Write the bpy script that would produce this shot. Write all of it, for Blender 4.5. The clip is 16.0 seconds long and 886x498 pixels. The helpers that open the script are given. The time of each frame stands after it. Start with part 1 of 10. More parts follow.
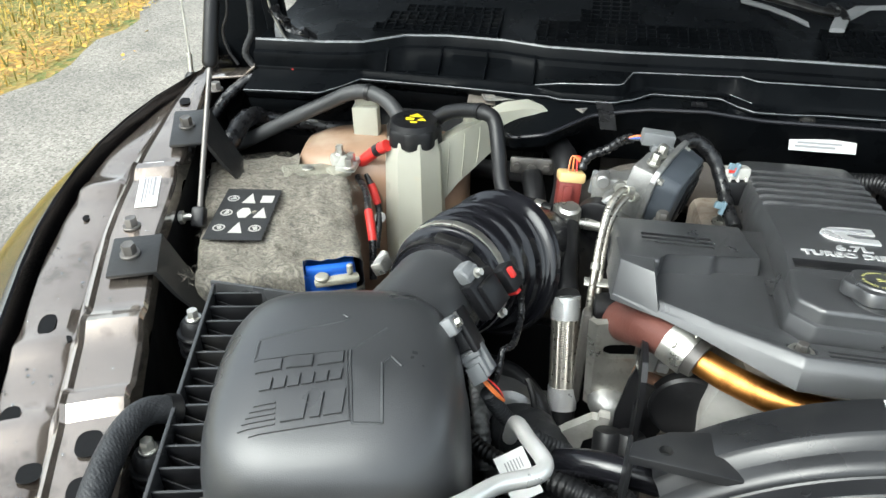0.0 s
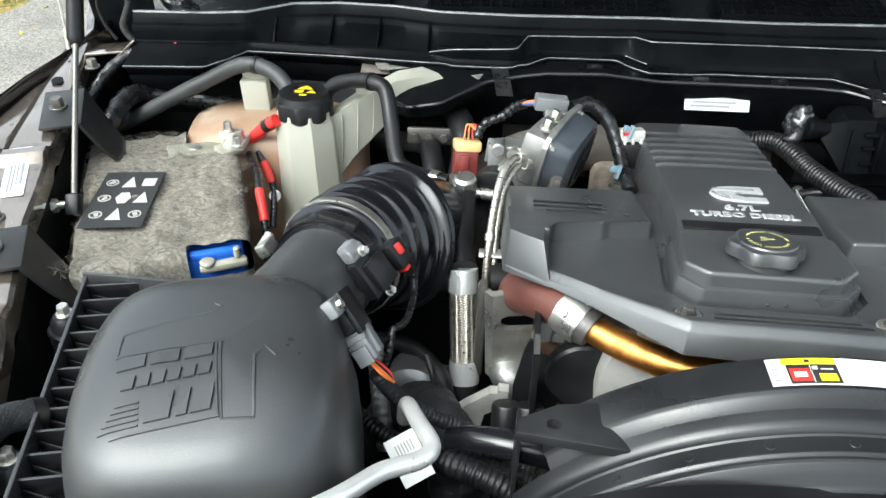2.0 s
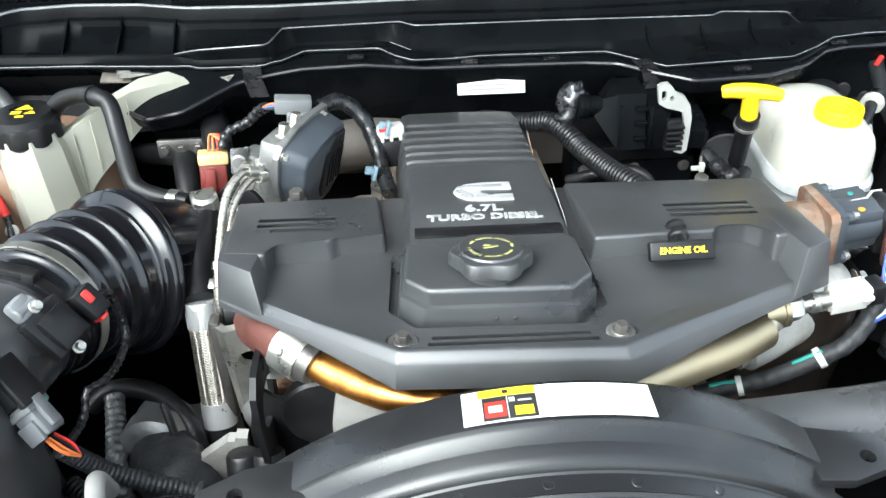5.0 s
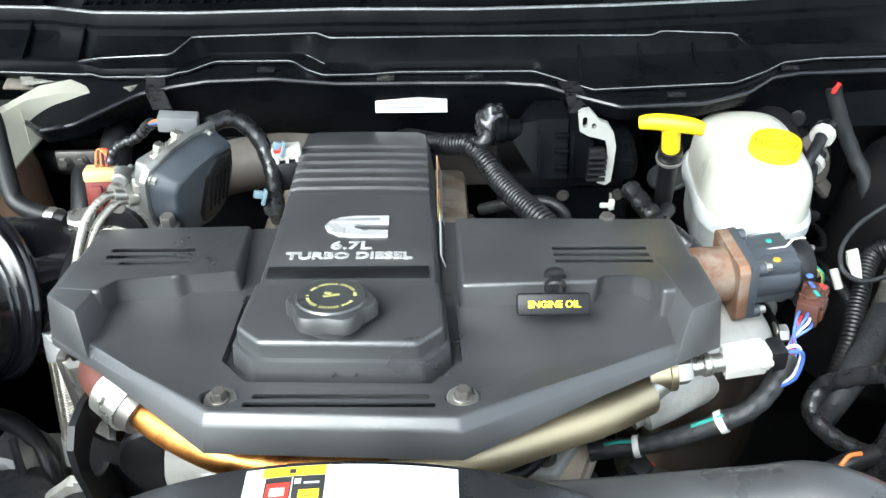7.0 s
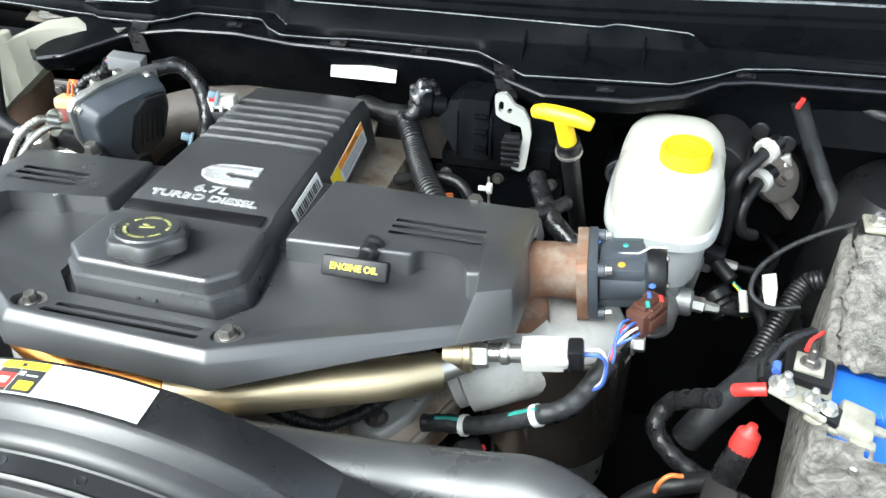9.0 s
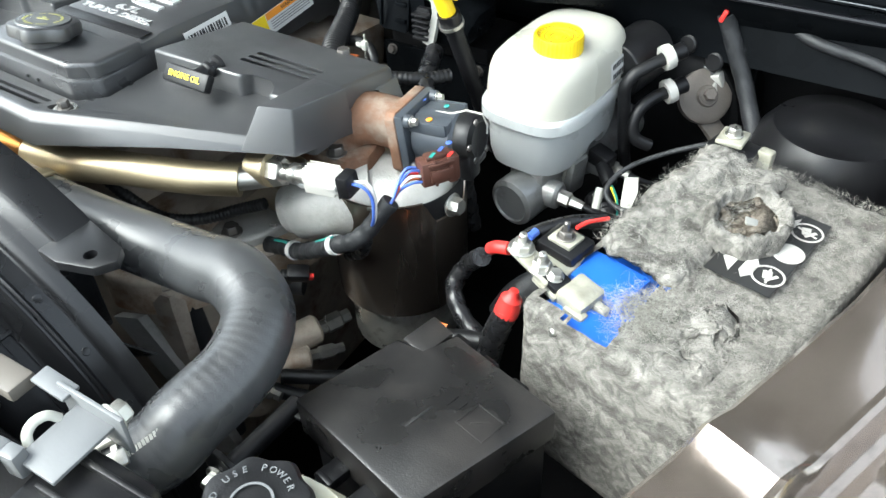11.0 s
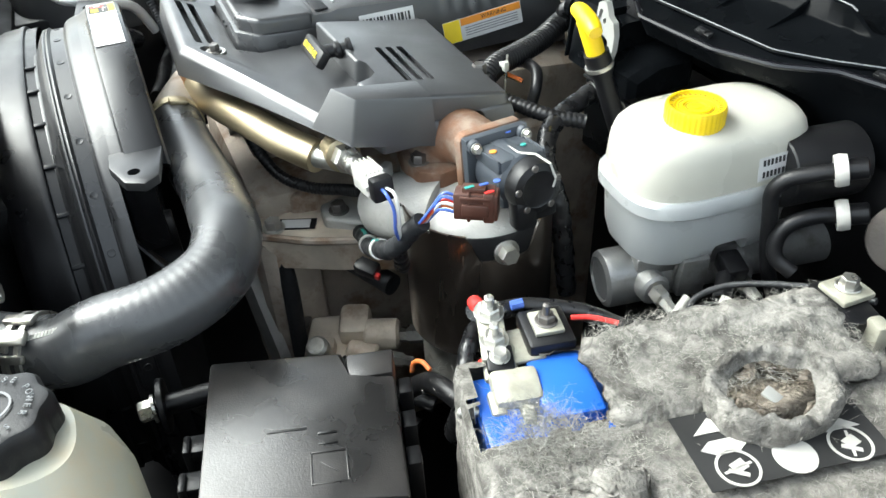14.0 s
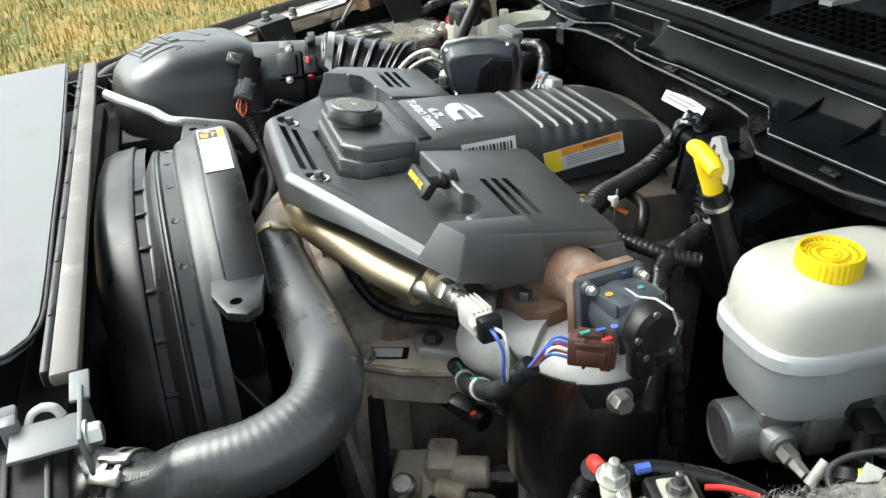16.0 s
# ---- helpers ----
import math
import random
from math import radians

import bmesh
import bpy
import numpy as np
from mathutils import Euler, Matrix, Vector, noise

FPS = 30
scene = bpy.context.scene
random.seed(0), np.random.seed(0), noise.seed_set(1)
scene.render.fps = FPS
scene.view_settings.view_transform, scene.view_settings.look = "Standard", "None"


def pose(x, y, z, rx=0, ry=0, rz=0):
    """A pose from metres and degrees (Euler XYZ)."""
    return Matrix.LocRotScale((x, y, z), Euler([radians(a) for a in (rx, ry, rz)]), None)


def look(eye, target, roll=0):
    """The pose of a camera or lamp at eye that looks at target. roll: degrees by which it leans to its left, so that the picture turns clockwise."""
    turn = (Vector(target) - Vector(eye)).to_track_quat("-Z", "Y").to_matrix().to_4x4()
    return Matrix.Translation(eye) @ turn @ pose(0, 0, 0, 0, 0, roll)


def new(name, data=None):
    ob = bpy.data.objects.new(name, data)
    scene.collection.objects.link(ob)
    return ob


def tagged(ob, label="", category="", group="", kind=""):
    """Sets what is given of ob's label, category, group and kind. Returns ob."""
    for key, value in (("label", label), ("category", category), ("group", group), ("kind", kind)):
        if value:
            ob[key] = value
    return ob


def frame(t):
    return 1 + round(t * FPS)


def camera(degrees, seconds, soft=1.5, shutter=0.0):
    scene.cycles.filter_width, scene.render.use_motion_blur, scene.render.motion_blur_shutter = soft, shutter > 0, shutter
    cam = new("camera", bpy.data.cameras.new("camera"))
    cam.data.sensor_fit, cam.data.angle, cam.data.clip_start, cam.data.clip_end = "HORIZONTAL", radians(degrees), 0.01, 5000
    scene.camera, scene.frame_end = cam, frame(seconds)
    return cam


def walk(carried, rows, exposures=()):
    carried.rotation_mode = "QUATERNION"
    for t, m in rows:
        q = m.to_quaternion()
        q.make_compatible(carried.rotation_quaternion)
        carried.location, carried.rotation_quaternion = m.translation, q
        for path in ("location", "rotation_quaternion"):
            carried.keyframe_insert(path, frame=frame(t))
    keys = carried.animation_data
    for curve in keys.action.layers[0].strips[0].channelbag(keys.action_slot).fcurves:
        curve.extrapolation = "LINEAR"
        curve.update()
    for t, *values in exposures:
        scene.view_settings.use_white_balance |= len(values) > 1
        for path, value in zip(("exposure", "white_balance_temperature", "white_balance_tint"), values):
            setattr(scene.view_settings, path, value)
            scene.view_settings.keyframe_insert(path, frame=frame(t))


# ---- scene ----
cam = camera(58.8, 16.0)
PATH = [
    (0, (-0.298, 0.08, 1.72), (-0.613, 1.736, 0.643), -0.5),
    (0.5, (-0.291, 0.089, 1.718), (-0.578, 1.74, 0.626), -0.5),
    (1, (-0.278, 0.096, 1.715), (-0.526, 1.743, 0.608), -0.3),
    (1.5, (-0.267, 0.101, 1.712), (-0.467, 1.743, 0.587), -0.2),
    (2, (-0.251, 0.116, 1.708), (-0.4, 1.752, 0.567), -0.2),
    (2.5, (-0.227, 0.129, 1.706), (-0.32, 1.758, 0.551), -0.1),
    (3, (-0.199, 0.138, 1.706), (-0.246, 1.76, 0.537), -0.2),
    (3.5, (-0.165, 0.158, 1.703), (-0.178, 1.77, 0.519), -0.6),
    (4, (-0.14, 0.175, 1.699), (-0.129, 1.784, 0.511), -1.1),
    (4.5, (-0.103, 0.196, 1.699), (-0.074, 1.801, 0.506), -1.8),
    (5, (-0.059, 0.219, 1.693), (0.0, 1.821, 0.497), -1.8),
    (5.2, (-0.037, 0.227, 1.687), (0.033, 1.83, 0.493), -1.9),
    (7.3, (0.149, 0.294, 1.689), (0.083, 1.881, 0.474), -1.0),
    (7.5, (0.189, 0.275, 1.694), (0.088, 1.857, 0.474), -0.7),
    (8, (0.255, 0.228, 1.706), (0.045, 1.798, 0.484), -0.8),
    (8.5, (0.313, 0.241, 1.708), (0.006, 1.79, 0.48), -1.0),
    (9, (0.398, 0.296, 1.692), (-0.01, 1.809, 0.449), -1.6),
    (9.5, (0.512, 0.308, 1.69), (-0.02, 1.763, 0.424), -2.4),
    (10, (0.646, 0.284, 1.687), (0.037, 1.684, 0.394), -1.9),
    (10.2, (0.7, 0.279, 1.678), (0.049, 1.654, 0.379), -1.8),
    (12.3, (0.851, 0.529, 1.587), (-0.292, 1.518, 0.277), -3.0),
    (12.5, (0.869, 0.56, 1.586), (-0.308, 1.501, 0.271), -2.6),
    (13, (0.916, 0.603, 1.576), (-0.367, 1.411, 0.272), -2.5),
    (13.5, (0.95, 0.61, 1.572), (-0.437, 1.29, 0.301), -2.9),
    (14, (0.975, 0.609, 1.578), (-0.51, 1.204, 0.378), -3.2),
    (14.5, (0.984, 0.598, 1.588), (-0.576, 1.152, 0.467), -3.2),
    (15, (0.997, 0.585, 1.599), (-0.624, 1.126, 0.56), -3.4),
    (15.5, (0.991, 0.594, 1.598), (-0.663, 1.127, 0.609), -3.4),
    (16, (0.916, 0.585, 1.588), (-0.754, 1.103, 0.618), -3.7),
]
walk(cam, [(t, look(eye, target, roll)) for t, eye, target, roll in PATH], [(0.0, 1.68, 6300, 1), (3.0, 1.86, 6150, 1), (5.0, 2.15, 6060, 1), (8.0, 2.12, 6060, 1), (10.0, 2.2, 6160, 1), (13.5, 2.22, 6270, 1), (15.0, 1.9, 6400, 1), (16.0, 1.65, 6400, 1)])

# ---- world, sun, exposure ----
world = bpy.data.worlds.new("overcast_sky")
scene.world = world
world.use_nodes = True
wn = world.node_tree
sky = wn.nodes.new("ShaderNodeTexSky")
sky.sky_type = "NISHITA"
sky.sun_disc = False
sky.sun_elevation, sky.sun_rotation = radians(50), radians(221)
sky.air_density, sky.dust_density, sky.ozone_density = 1.0, 4.0, 1.0
soften = wn.nodes.new("ShaderNodeHueSaturation")
soften.inputs["Saturation"].default_value = 0.35
wn.links.new(sky.outputs[0], soften.inputs["Color"])
wn.links.new(soften.outputs[0], wn.nodes["Background"].inputs[0])
wn.nodes["Background"].inputs[1].default_value = 0.15
sun = new("sun", bpy.data.lights.new("sun", "SUN"))
sun.data.energy, sun.data.angle, sun.data.color = 0.9, radians(45), (0.98, 0.99, 1.0)
sun.matrix_world = look((0, 0, 8), (1.3, 1.5, 5.6))


# ---- materials ----
def material(name, base, rough=0.5, metal=0.0, vary=0.15, scale=30.0, bump=0.1, fine=400.0, coat=0.0, spec=0.5,
             through_light=0.0, second=None, second_scale=6.0, second_amount=0.5, rough_vary=0.12, stretch=None, swirl=0.0):
    m = bpy.data.materials.new(name)
    m.use_nodes = True
    nt = m.node_tree
    nodes, links = nt.nodes, nt.links
    b = nodes["Principled BSDF"]
    co = nodes.new("ShaderNodeTexCoord")
    src = co.outputs["Object"]
    if stretch:
        mp = nodes.new("ShaderNodeMapping")
        mp.inputs["Scale"].default_value = stretch
        links.new(src, mp.inputs[0])
        src = mp.outputs[0]
    n1 = nodes.new("ShaderNodeTexNoise")
    n1.inputs["Scale"].default_value, n1.inputs["Detail"].default_value = scale, 6
    n1.inputs["Distortion"].default_value = swirl
    n2 = nodes.new("ShaderNodeTexNoise")
    n2.inputs["Scale"].default_value, n2.inputs["Detail"].default_value = fine, 3
    links.new(src, n1.inputs[0])
    links.new(src, n2.inputs[0])
    ramp = nodes.new("ShaderNodeMapRange")
    ramp.inputs["From Min"].default_value, ramp.inputs["From Max"].default_value = 0.3, 0.7
    ramp.inputs["To Min"].default_value, ramp.inputs["To Max"].default_value = 1 - vary, 1 + vary
    links.new(n1.outputs[0], ramp.inputs[0])
    mul = nodes.new("ShaderNodeMix")
    mul.data_type, mul.blend_type = "RGBA", "MULTIPLY"
    mul.inputs["Factor"].default_value = 1.0
    mul.inputs["A"].default_value = (*base, 1)
    links.new(ramp.outputs[0], mul.inputs["B"])
    out = mul.outputs["Result"]
    if second:
        n3 = nodes.new("ShaderNodeTexNoise")
        n3.inputs["Scale"].default_value, n3.inputs["Detail"].default_value = second_scale, 8
        n3.inputs["Roughness"].default_value = 0.65
        n3.inputs["Distortion"].default_value = swirl
        links.new(src, n3.inputs[0])
        r3 = nodes.new("ShaderNodeMapRange")
        r3.inputs["From Min"].default_value = 0.62 - 0.3 * second_amount
        r3.inputs["From Max"].default_value = 0.78 - 0.3 * second_amount
        links.new(n3.outputs[0], r3.inputs[0])
        mx = nodes.new("ShaderNodeMix")
        mx.data_type = "RGBA"
        links.new(r3.outputs[0], mx.inputs["Factor"])
        links.new(out, mx.inputs["A"])
        mx.inputs["B"].default_value = (*second, 1)
        out = mx.outputs["Result"]
    links.new(out, b.inputs["Base Color"])
    rr = nodes.new("ShaderNodeMapRange")
    rr.inputs["From Min"].default_value, rr.inputs["From Max"].default_value = 0.3, 0.7
    rr.inputs["To Min"].default_value, rr.inputs["To Max"].default_value = max(0.02, rough - rough_vary), min(1, rough + rough_vary)
    links.new(n1.outputs[0], rr.inputs[0])
    links.new(rr.outputs[0], b.inputs["Roughness"])
    b.inputs["Metallic"].default_value = metal
    b.inputs["Coat Weight"].default_value = coat
    b.inputs["Coat Roughness"].default_value = 0.06
    b.inputs["Specular IOR Level"].default_value = spec
    if bump:
        bp = nodes.new("ShaderNodeBump")
        bp.inputs["Strength"].default_value, bp.inputs["Distance"].default_value = bump, 0.002
        links.new(n2.outputs[0], bp.inputs["Height"])
        links.new(bp.outputs[0], b.inputs["Normal"])
    if through_light:
        tr = nodes.new("ShaderNodeBsdfTranslucent")
        links.new(out, tr.inputs[0])
        ms = nodes.new("ShaderNodeMixShader")
        ms.inputs[0].default_value = through_light
        links.new(b.outputs[0], ms.inputs[1])
        links.new(tr.outputs[0], ms.inputs[2])
        links.new(ms.outputs[0], nodes["Material Output"].inputs[0])
    return m


COVER = material("cover_plastic", (0.038, 0.0388, 0.041), 0.38, spec=1.0, vary=0.12, scale=14, bump=0.12, fine=900, second=(0.036, 0.036, 0.036), second_scale=9, second_amount=0.25)
PLASTIC = material("black_plastic", (0.0075, 0.0075, 0.0085), 0.38, spec=0.32, vary=0.2, scale=20, bump=0.1, fine=700, second=(0.025, 0.024, 0.022), second_scale=12, second_amount=0.25)
COWL = material("cowl_plastic", (0.0036, 0.0042, 0.005), 0.3, vary=0.25, scale=16, bump=0.06, fine=500, spec=0.035, second=(0.0075, 0.008, 0.0085), second_scale=7, second_amount=0.2)
GREYHOSE = material("grey_hose_rubber", (0.036, 0.037, 0.038), 0.48, spec=0.4, vary=0.2, scale=25, bump=0.15, fine=500)
TAUPE = material("taupe_cast_iron", (0.115, 0.101, 0.090), 0.6, metal=0.2, vary=0.25, scale=18, bump=0.25, fine=300)
# pale gloss for cowl rims: the sky's highlight put into the colour
EDGEGLINT = material("worn_plastic_edge", (0.11, 0.115, 0.12), 0.22, vary=0.3, scale=40, bump=0.05, coat=1.0, spec=0.8)
LIDBLACK = material("scuffed_lid_plastic", (0.014, 0.0135, 0.0135), 0.3, spec=0.6, vary=0.3, scale=18, bump=0.12, fine=700, second=(0.03, 0.027, 0.025), second_scale=9, second_amount=0.4)
LID = material("air_box_plastic", (0.037, 0.038, 0.040), 0.34, spec=0.6, vary=0.12, scale=8, bump=0.1, fine=900, second=(0.035, 0.035, 0.035), second_scale=5, second_amount=0.2)
SHROUD = material("shroud_plastic", (0.0125, 0.0128, 0.014), 0.29, spec=0.52, vary=0.2, scale=7, bump=0.05, fine=500, second=(0.026, 0.026, 0.026), second_scale=6, second_amount=0.35)
RUBBER = material("black_rubber", (0.009, 0.009, 0.01), 0.42, spec=0.38, vary=0.2, scale=30, bump=0.12, fine=600, second=(0.028, 0.028, 0.028), second_scale=18, second_amount=0.2)
LOOM = material("taped_loom", (0.022, 0.023, 0.025), 0.5, spec=0.35, vary=0.25, scale=60, bump=0.5, fine=200)
HOSE = material("hose_rubber", (0.046, 0.047, 0.049), 0.33, spec=0.6, vary=0.12, scale=25, bump=0.1, fine=700)
BELLOWS = material("bellows_rubber", (0.008, 0.008, 0.01), 0.17, vary=0.2, scale=12, bump=0.03, fine=300)
PAINT = material("black_car_paint", (0.008, 0.008, 0.009), 0.2, vary=0.2, scale=8, bump=0.02, coat=1.0, second=(0.03, 0.028, 0.025), second_scale=60, second_amount=0.1)
RAIL = material("brown_grey_paint", (0.36, 0.305, 0.262), 0.17, rough_vary=0.05, metal=0.85, vary=0.15, scale=9, bump=0.02, coat=1.0, second=(0.17, 0.138, 0.113), second_scale=14, second_amount=0.3)
PALE = material("pale_grey_plastic", (0.25, 0.25, 0.235), 0.42, vary=0.1, scale=30, bump=0.08)
WATER = material("rain_drops", (0.5, 0.52, 0.53), 0.03, vary=0.05, bump=0.0, coat=1.0)
WATER.node_tree.nodes["Principled BSDF"].inputs["Transmission Weight"].default_value = 1.0
WATER.node_tree.nodes["Principled BSDF"].inputs["IOR"].default_value = 1.33
# near-black for black parts; also puts shade of holes and bay depths into colour
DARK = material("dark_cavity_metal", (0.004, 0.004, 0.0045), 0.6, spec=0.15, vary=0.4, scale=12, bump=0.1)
BRACKET = material("black_bracket", (0.02, 0.02, 0.02), 0.4, spec=0.4, vary=0.15, scale=20, bump=0.15, fine=500)
FELT = material("battery_felt", (0.23, 0.212, 0.178), 0.95, swirl=2.5, vary=0.45, scale=60, bump=1.0, fine=520, second=(0.10, 0.095, 0.086), second_scale=48, second_amount=0.40, spec=0.1, stretch=(1, 1.6, 1))
FELTGREY = material("battery_felt_grey", (0.205, 0.196, 0.178), 0.95, swirl=1.3, vary=0.45, scale=70, bump=0.9, fine=520, second=(0.082, 0.078, 0.07), second_scale=30, second_amount=0.45, spec=0.1)
FELTPALE = material("pale_felt_fibre", (0.31, 0.30, 0.27), 0.95, vary=0.3, scale=200, bump=0.0, spec=0.1)
FELTBROWN = material("scorched_felt", (0.175, 0.152, 0.125), 0.95, swirl=3.0, vary=0.5, scale=55, bump=1.0, fine=480, second=(0.085, 0.070, 0.055), second_scale=42, second_amount=0.40, spec=0.1)
BEIGE = material("dull_beige_paint", (0.105, 0.094, 0.081), 0.42, vary=0.15, scale=12, bump=0.05, second=(0.2, 0.175, 0.15), second_scale=20, second_amount=0.3)
BLUE = material("blue_battery_plastic", (0.02, 0.11, 0.5), 0.35, vary=0.12, scale=20, bump=0.04)
MILK = material("milky_tank_plastic", (0.58, 0.575, 0.49), 0.36, vary=0.06, scale=9, bump=0.04, fine=200, through_light=0.4, second=(0.66, 0.55, 0.38), second_scale=7, second_amount=0.12)
RESERVOIR = material("brake_tank_plastic", (0.61, 0.60, 0.53), 0.34, vary=0.05, scale=9, bump=0.03, fine=250, through_light=0.3)
RESLOW = material("brake_tank_lower", (0.59, 0.61, 0.61), 0.32, vary=0.05, scale=9, bump=0.03, fine=250, through_light=0.35)
AMBER = material("stained_tank_plastic", (0.30, 0.19, 0.125), 0.4, vary=0.2, scale=9, bump=0.05, fine=200, second=(0.42, 0.33, 0.25), second_scale=5, second_amount=0.35)
YELLOW = material("yellow_plastic", (0.80, 0.56, 0.01), 0.42, vary=0.08, scale=30, bump=0.05)
STEEL = material("zinc_steel", (0.55, 0.54, 0.50), 0.35, metal=0.9, vary=0.15, scale=40, bump=0.06, second=(0.42, 0.40, 0.36), second_scale=90, second_amount=0.3)
CASTPALE = material("pale_cast_aluminium", (0.46, 0.455, 0.43), 0.5, metal=0.35, vary=0.15, scale=30, bump=0.25, fine=380, second=(0.34, 0.325, 0.29), second_scale=18, second_amount=0.3)
ALU = material("cast_aluminium", (0.30, 0.30, 0.295), 0.45, metal=0.75, vary=0.18, scale=25, bump=0.25, fine=350, second=(0.18, 0.17, 0.155), second_scale=20, second_amount=0.3)
GREYCAST = material("grey_cast_iron", (0.40, 0.345, 0.285), 0.6, metal=0.2, vary=0.25, scale=22, bump=0.3, fine=260, second=(0.18, 0.11, 0.065), second_scale=14, second_amount=0.34)
RUST = material("rusty_cast_iron", (0.175, 0.092, 0.055), 0.75, metal=0.2, vary=0.35, scale=30, bump=0.35, fine=300, second=(0.25, 0.205, 0.165), second_scale=16, second_amount=0.5)
REDIRON = material("red_brown_iron", (0.115, 0.043, 0.033), 0.5, metal=0.2, vary=0.2, scale=20, bump=0.25, fine=320, second=(0.10, 0.05, 0.04), second_scale=16, second_amount=0.3)
GOLD = material("heat_tinted_steel", (0.52, 0.235, 0.062), 0.40, metal=1.0, vary=0.25, scale=22, bump=0.06, second=(0.20, 0.075, 0.025), second_scale=26, second_amount=0.42)
BRASSY = material("straw_tinted_steel", (0.54, 0.46, 0.31), 0.52, metal=1.0, vary=0.12, scale=8, bump=0.03, second=(0.42, 0.3, 0.15), second_scale=8, second_amount=0.25)
DARKSTEEL = material("dark_steel", (0.16, 0.15, 0.14), 0.4, metal=0.7, vary=0.2, scale=20, bump=0.1)
ACTUATOR = material("grey_actuator_plastic", (0.045, 0.052, 0.062), 0.42, vary=0.12, scale=25, bump=0.08)
BRAID = material("steel_braid", (0.42, 0.395, 0.345), 0.36, metal=0.9, vary=0.2, scale=200, bump=0.1)
WHITE = material("white_plastic", (0.44, 0.43, 0.40), 0.4, vary=0.06, scale=30, bump=0.05)
CREAM = material("cream_grey_plastic", (0.36, 0.36, 0.325), 0.45, vary=0.12, scale=30, bump=0.06)
PAPER = material("white_label", (0.58, 0.58, 0.57), 0.45, vary=0.04, scale=60, bump=0.0)
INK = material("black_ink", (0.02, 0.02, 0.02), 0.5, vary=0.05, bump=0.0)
GREYINK = material("grey_ink", (0.22, 0.22, 0.23), 0.5, vary=0.05, bump=0.0)
YINK = material("yellow_print", (0.82, 0.62, 0.02), 0.45, vary=0.05, bump=0.0)
OLIVE = material("yellow_green_print", (0.34, 0.33, 0.12), 0.5, vary=0.1, bump=0.0)
ORANGE = material("orange_print", (0.75, 0.28, 0.03), 0.5, vary=0.05, bump=0.0)
REDPRINT = material("red_print", (0.62, 0.03, 0.02), 0.5, vary=0.05, bump=0.0)
RED = material("red_rubber", (0.62, 0.035, 0.03), 0.42, vary=0.15, scale=40, bump=0.05)
SILVER = material("silver_badge", (0.72, 0.72, 0.72), 0.3, metal=0.6, vary=0.05, bump=0.0)
MAROON = material("maroon_connector", (0.16, 0.03, 0.025), 0.4, vary=0.15, bump=0.05)
BROWNC = material("brown_connector", (0.062, 0.025, 0.017), 0.4, vary=0.15, bump=0.05)
TAN = material("tan_plastic", (0.62, 0.45, 0.2), 0.45, vary=0.1, bump=0.05)
GREYC = material("grey_connector", (0.14, 0.145, 0.15), 0.45, vary=0.1, bump=0.05)
WIREO = material("orange_wire", (0.62, 0.16, 0.04), 0.4, vary=0.1, bump=0.0)
WIREB = material("blue_wire", (0.06, 0.12, 0.42), 0.4, vary=0.1, bump=0.0)
WIREW = material("pale_wire", (0.6, 0.6, 0.58), 0.4, vary=0.1, bump=0.0)
LEAD = material("corroded_lead", (0.33, 0.32, 0.26), 0.5, metal=0.35, vary=0.25, scale=60, bump=0.3, fine=300, second=(0.42, 0.41, 0.34), second_scale=50, second_amount=0.35)
DARKYELLOW = material("worn_yellow_print", (0.30, 0.20, 0.015), 0.6, vary=0.2, bump=0.0)
LINER = material("hood_liner", (0.008, 0.008, 0.008), 0.95, vary=0.2, bump=0.3, spec=0.1)
PALEBLUE = material("pale_blue_plastic", (0.17, 0.25, 0.30), 0.4, vary=0.1, bump=0.03)
TEAL = material("teal_paint_mark", (0.035, 0.27, 0.23), 0.5, vary=0.1, bump=0.0)
TAPE = material("wire_tape", (0.011, 0.011, 0.012), 0.3, vary=0.3, scale=90, bump=0.5, fine=160)
FILTERCAN = material("gloss_black_can", (0.29, 0.24, 0.20), 0.32, metal=0.95, vary=0.25, scale=8, bump=0.015, coat=1.0, stretch=(1, 1, 0.15))
TANCAST = material("tan_cast_aluminium", (0.60, 0.52, 0.42), 0.5, metal=0.12, vary=0.2, scale=24, bump=0.25, fine=300, second=(0.30, 0.18, 0.10), second_scale=11, second_amount=0.38)
SHEET = material("grey_front_sheet", (0.17, 0.174, 0.18), 0.6, spec=0.25, vary=0.12, scale=6, bump=0.03, second=(0.14, 0.144, 0.15), second_scale=5, second_amount=0.3)


from mathutils.bvhtree import BVHTree


# brushed finish on the filter's shield
tree = FILTERCAN.node_tree
brushed = next(n for n in tree.nodes if n.type == "BSDF_PRINCIPLED")
grain = tree.nodes.new("ShaderNodeTangent")
grain.direction_type, grain.axis = "RADIAL", "Z"
tree.links.new(grain.outputs["Tangent"], brushed.inputs["Tangent"])
brushed.inputs["Anisotropic"].default_value = 0.9
brushed.inputs["Anisotropic Rotation"].default_value = 0.0

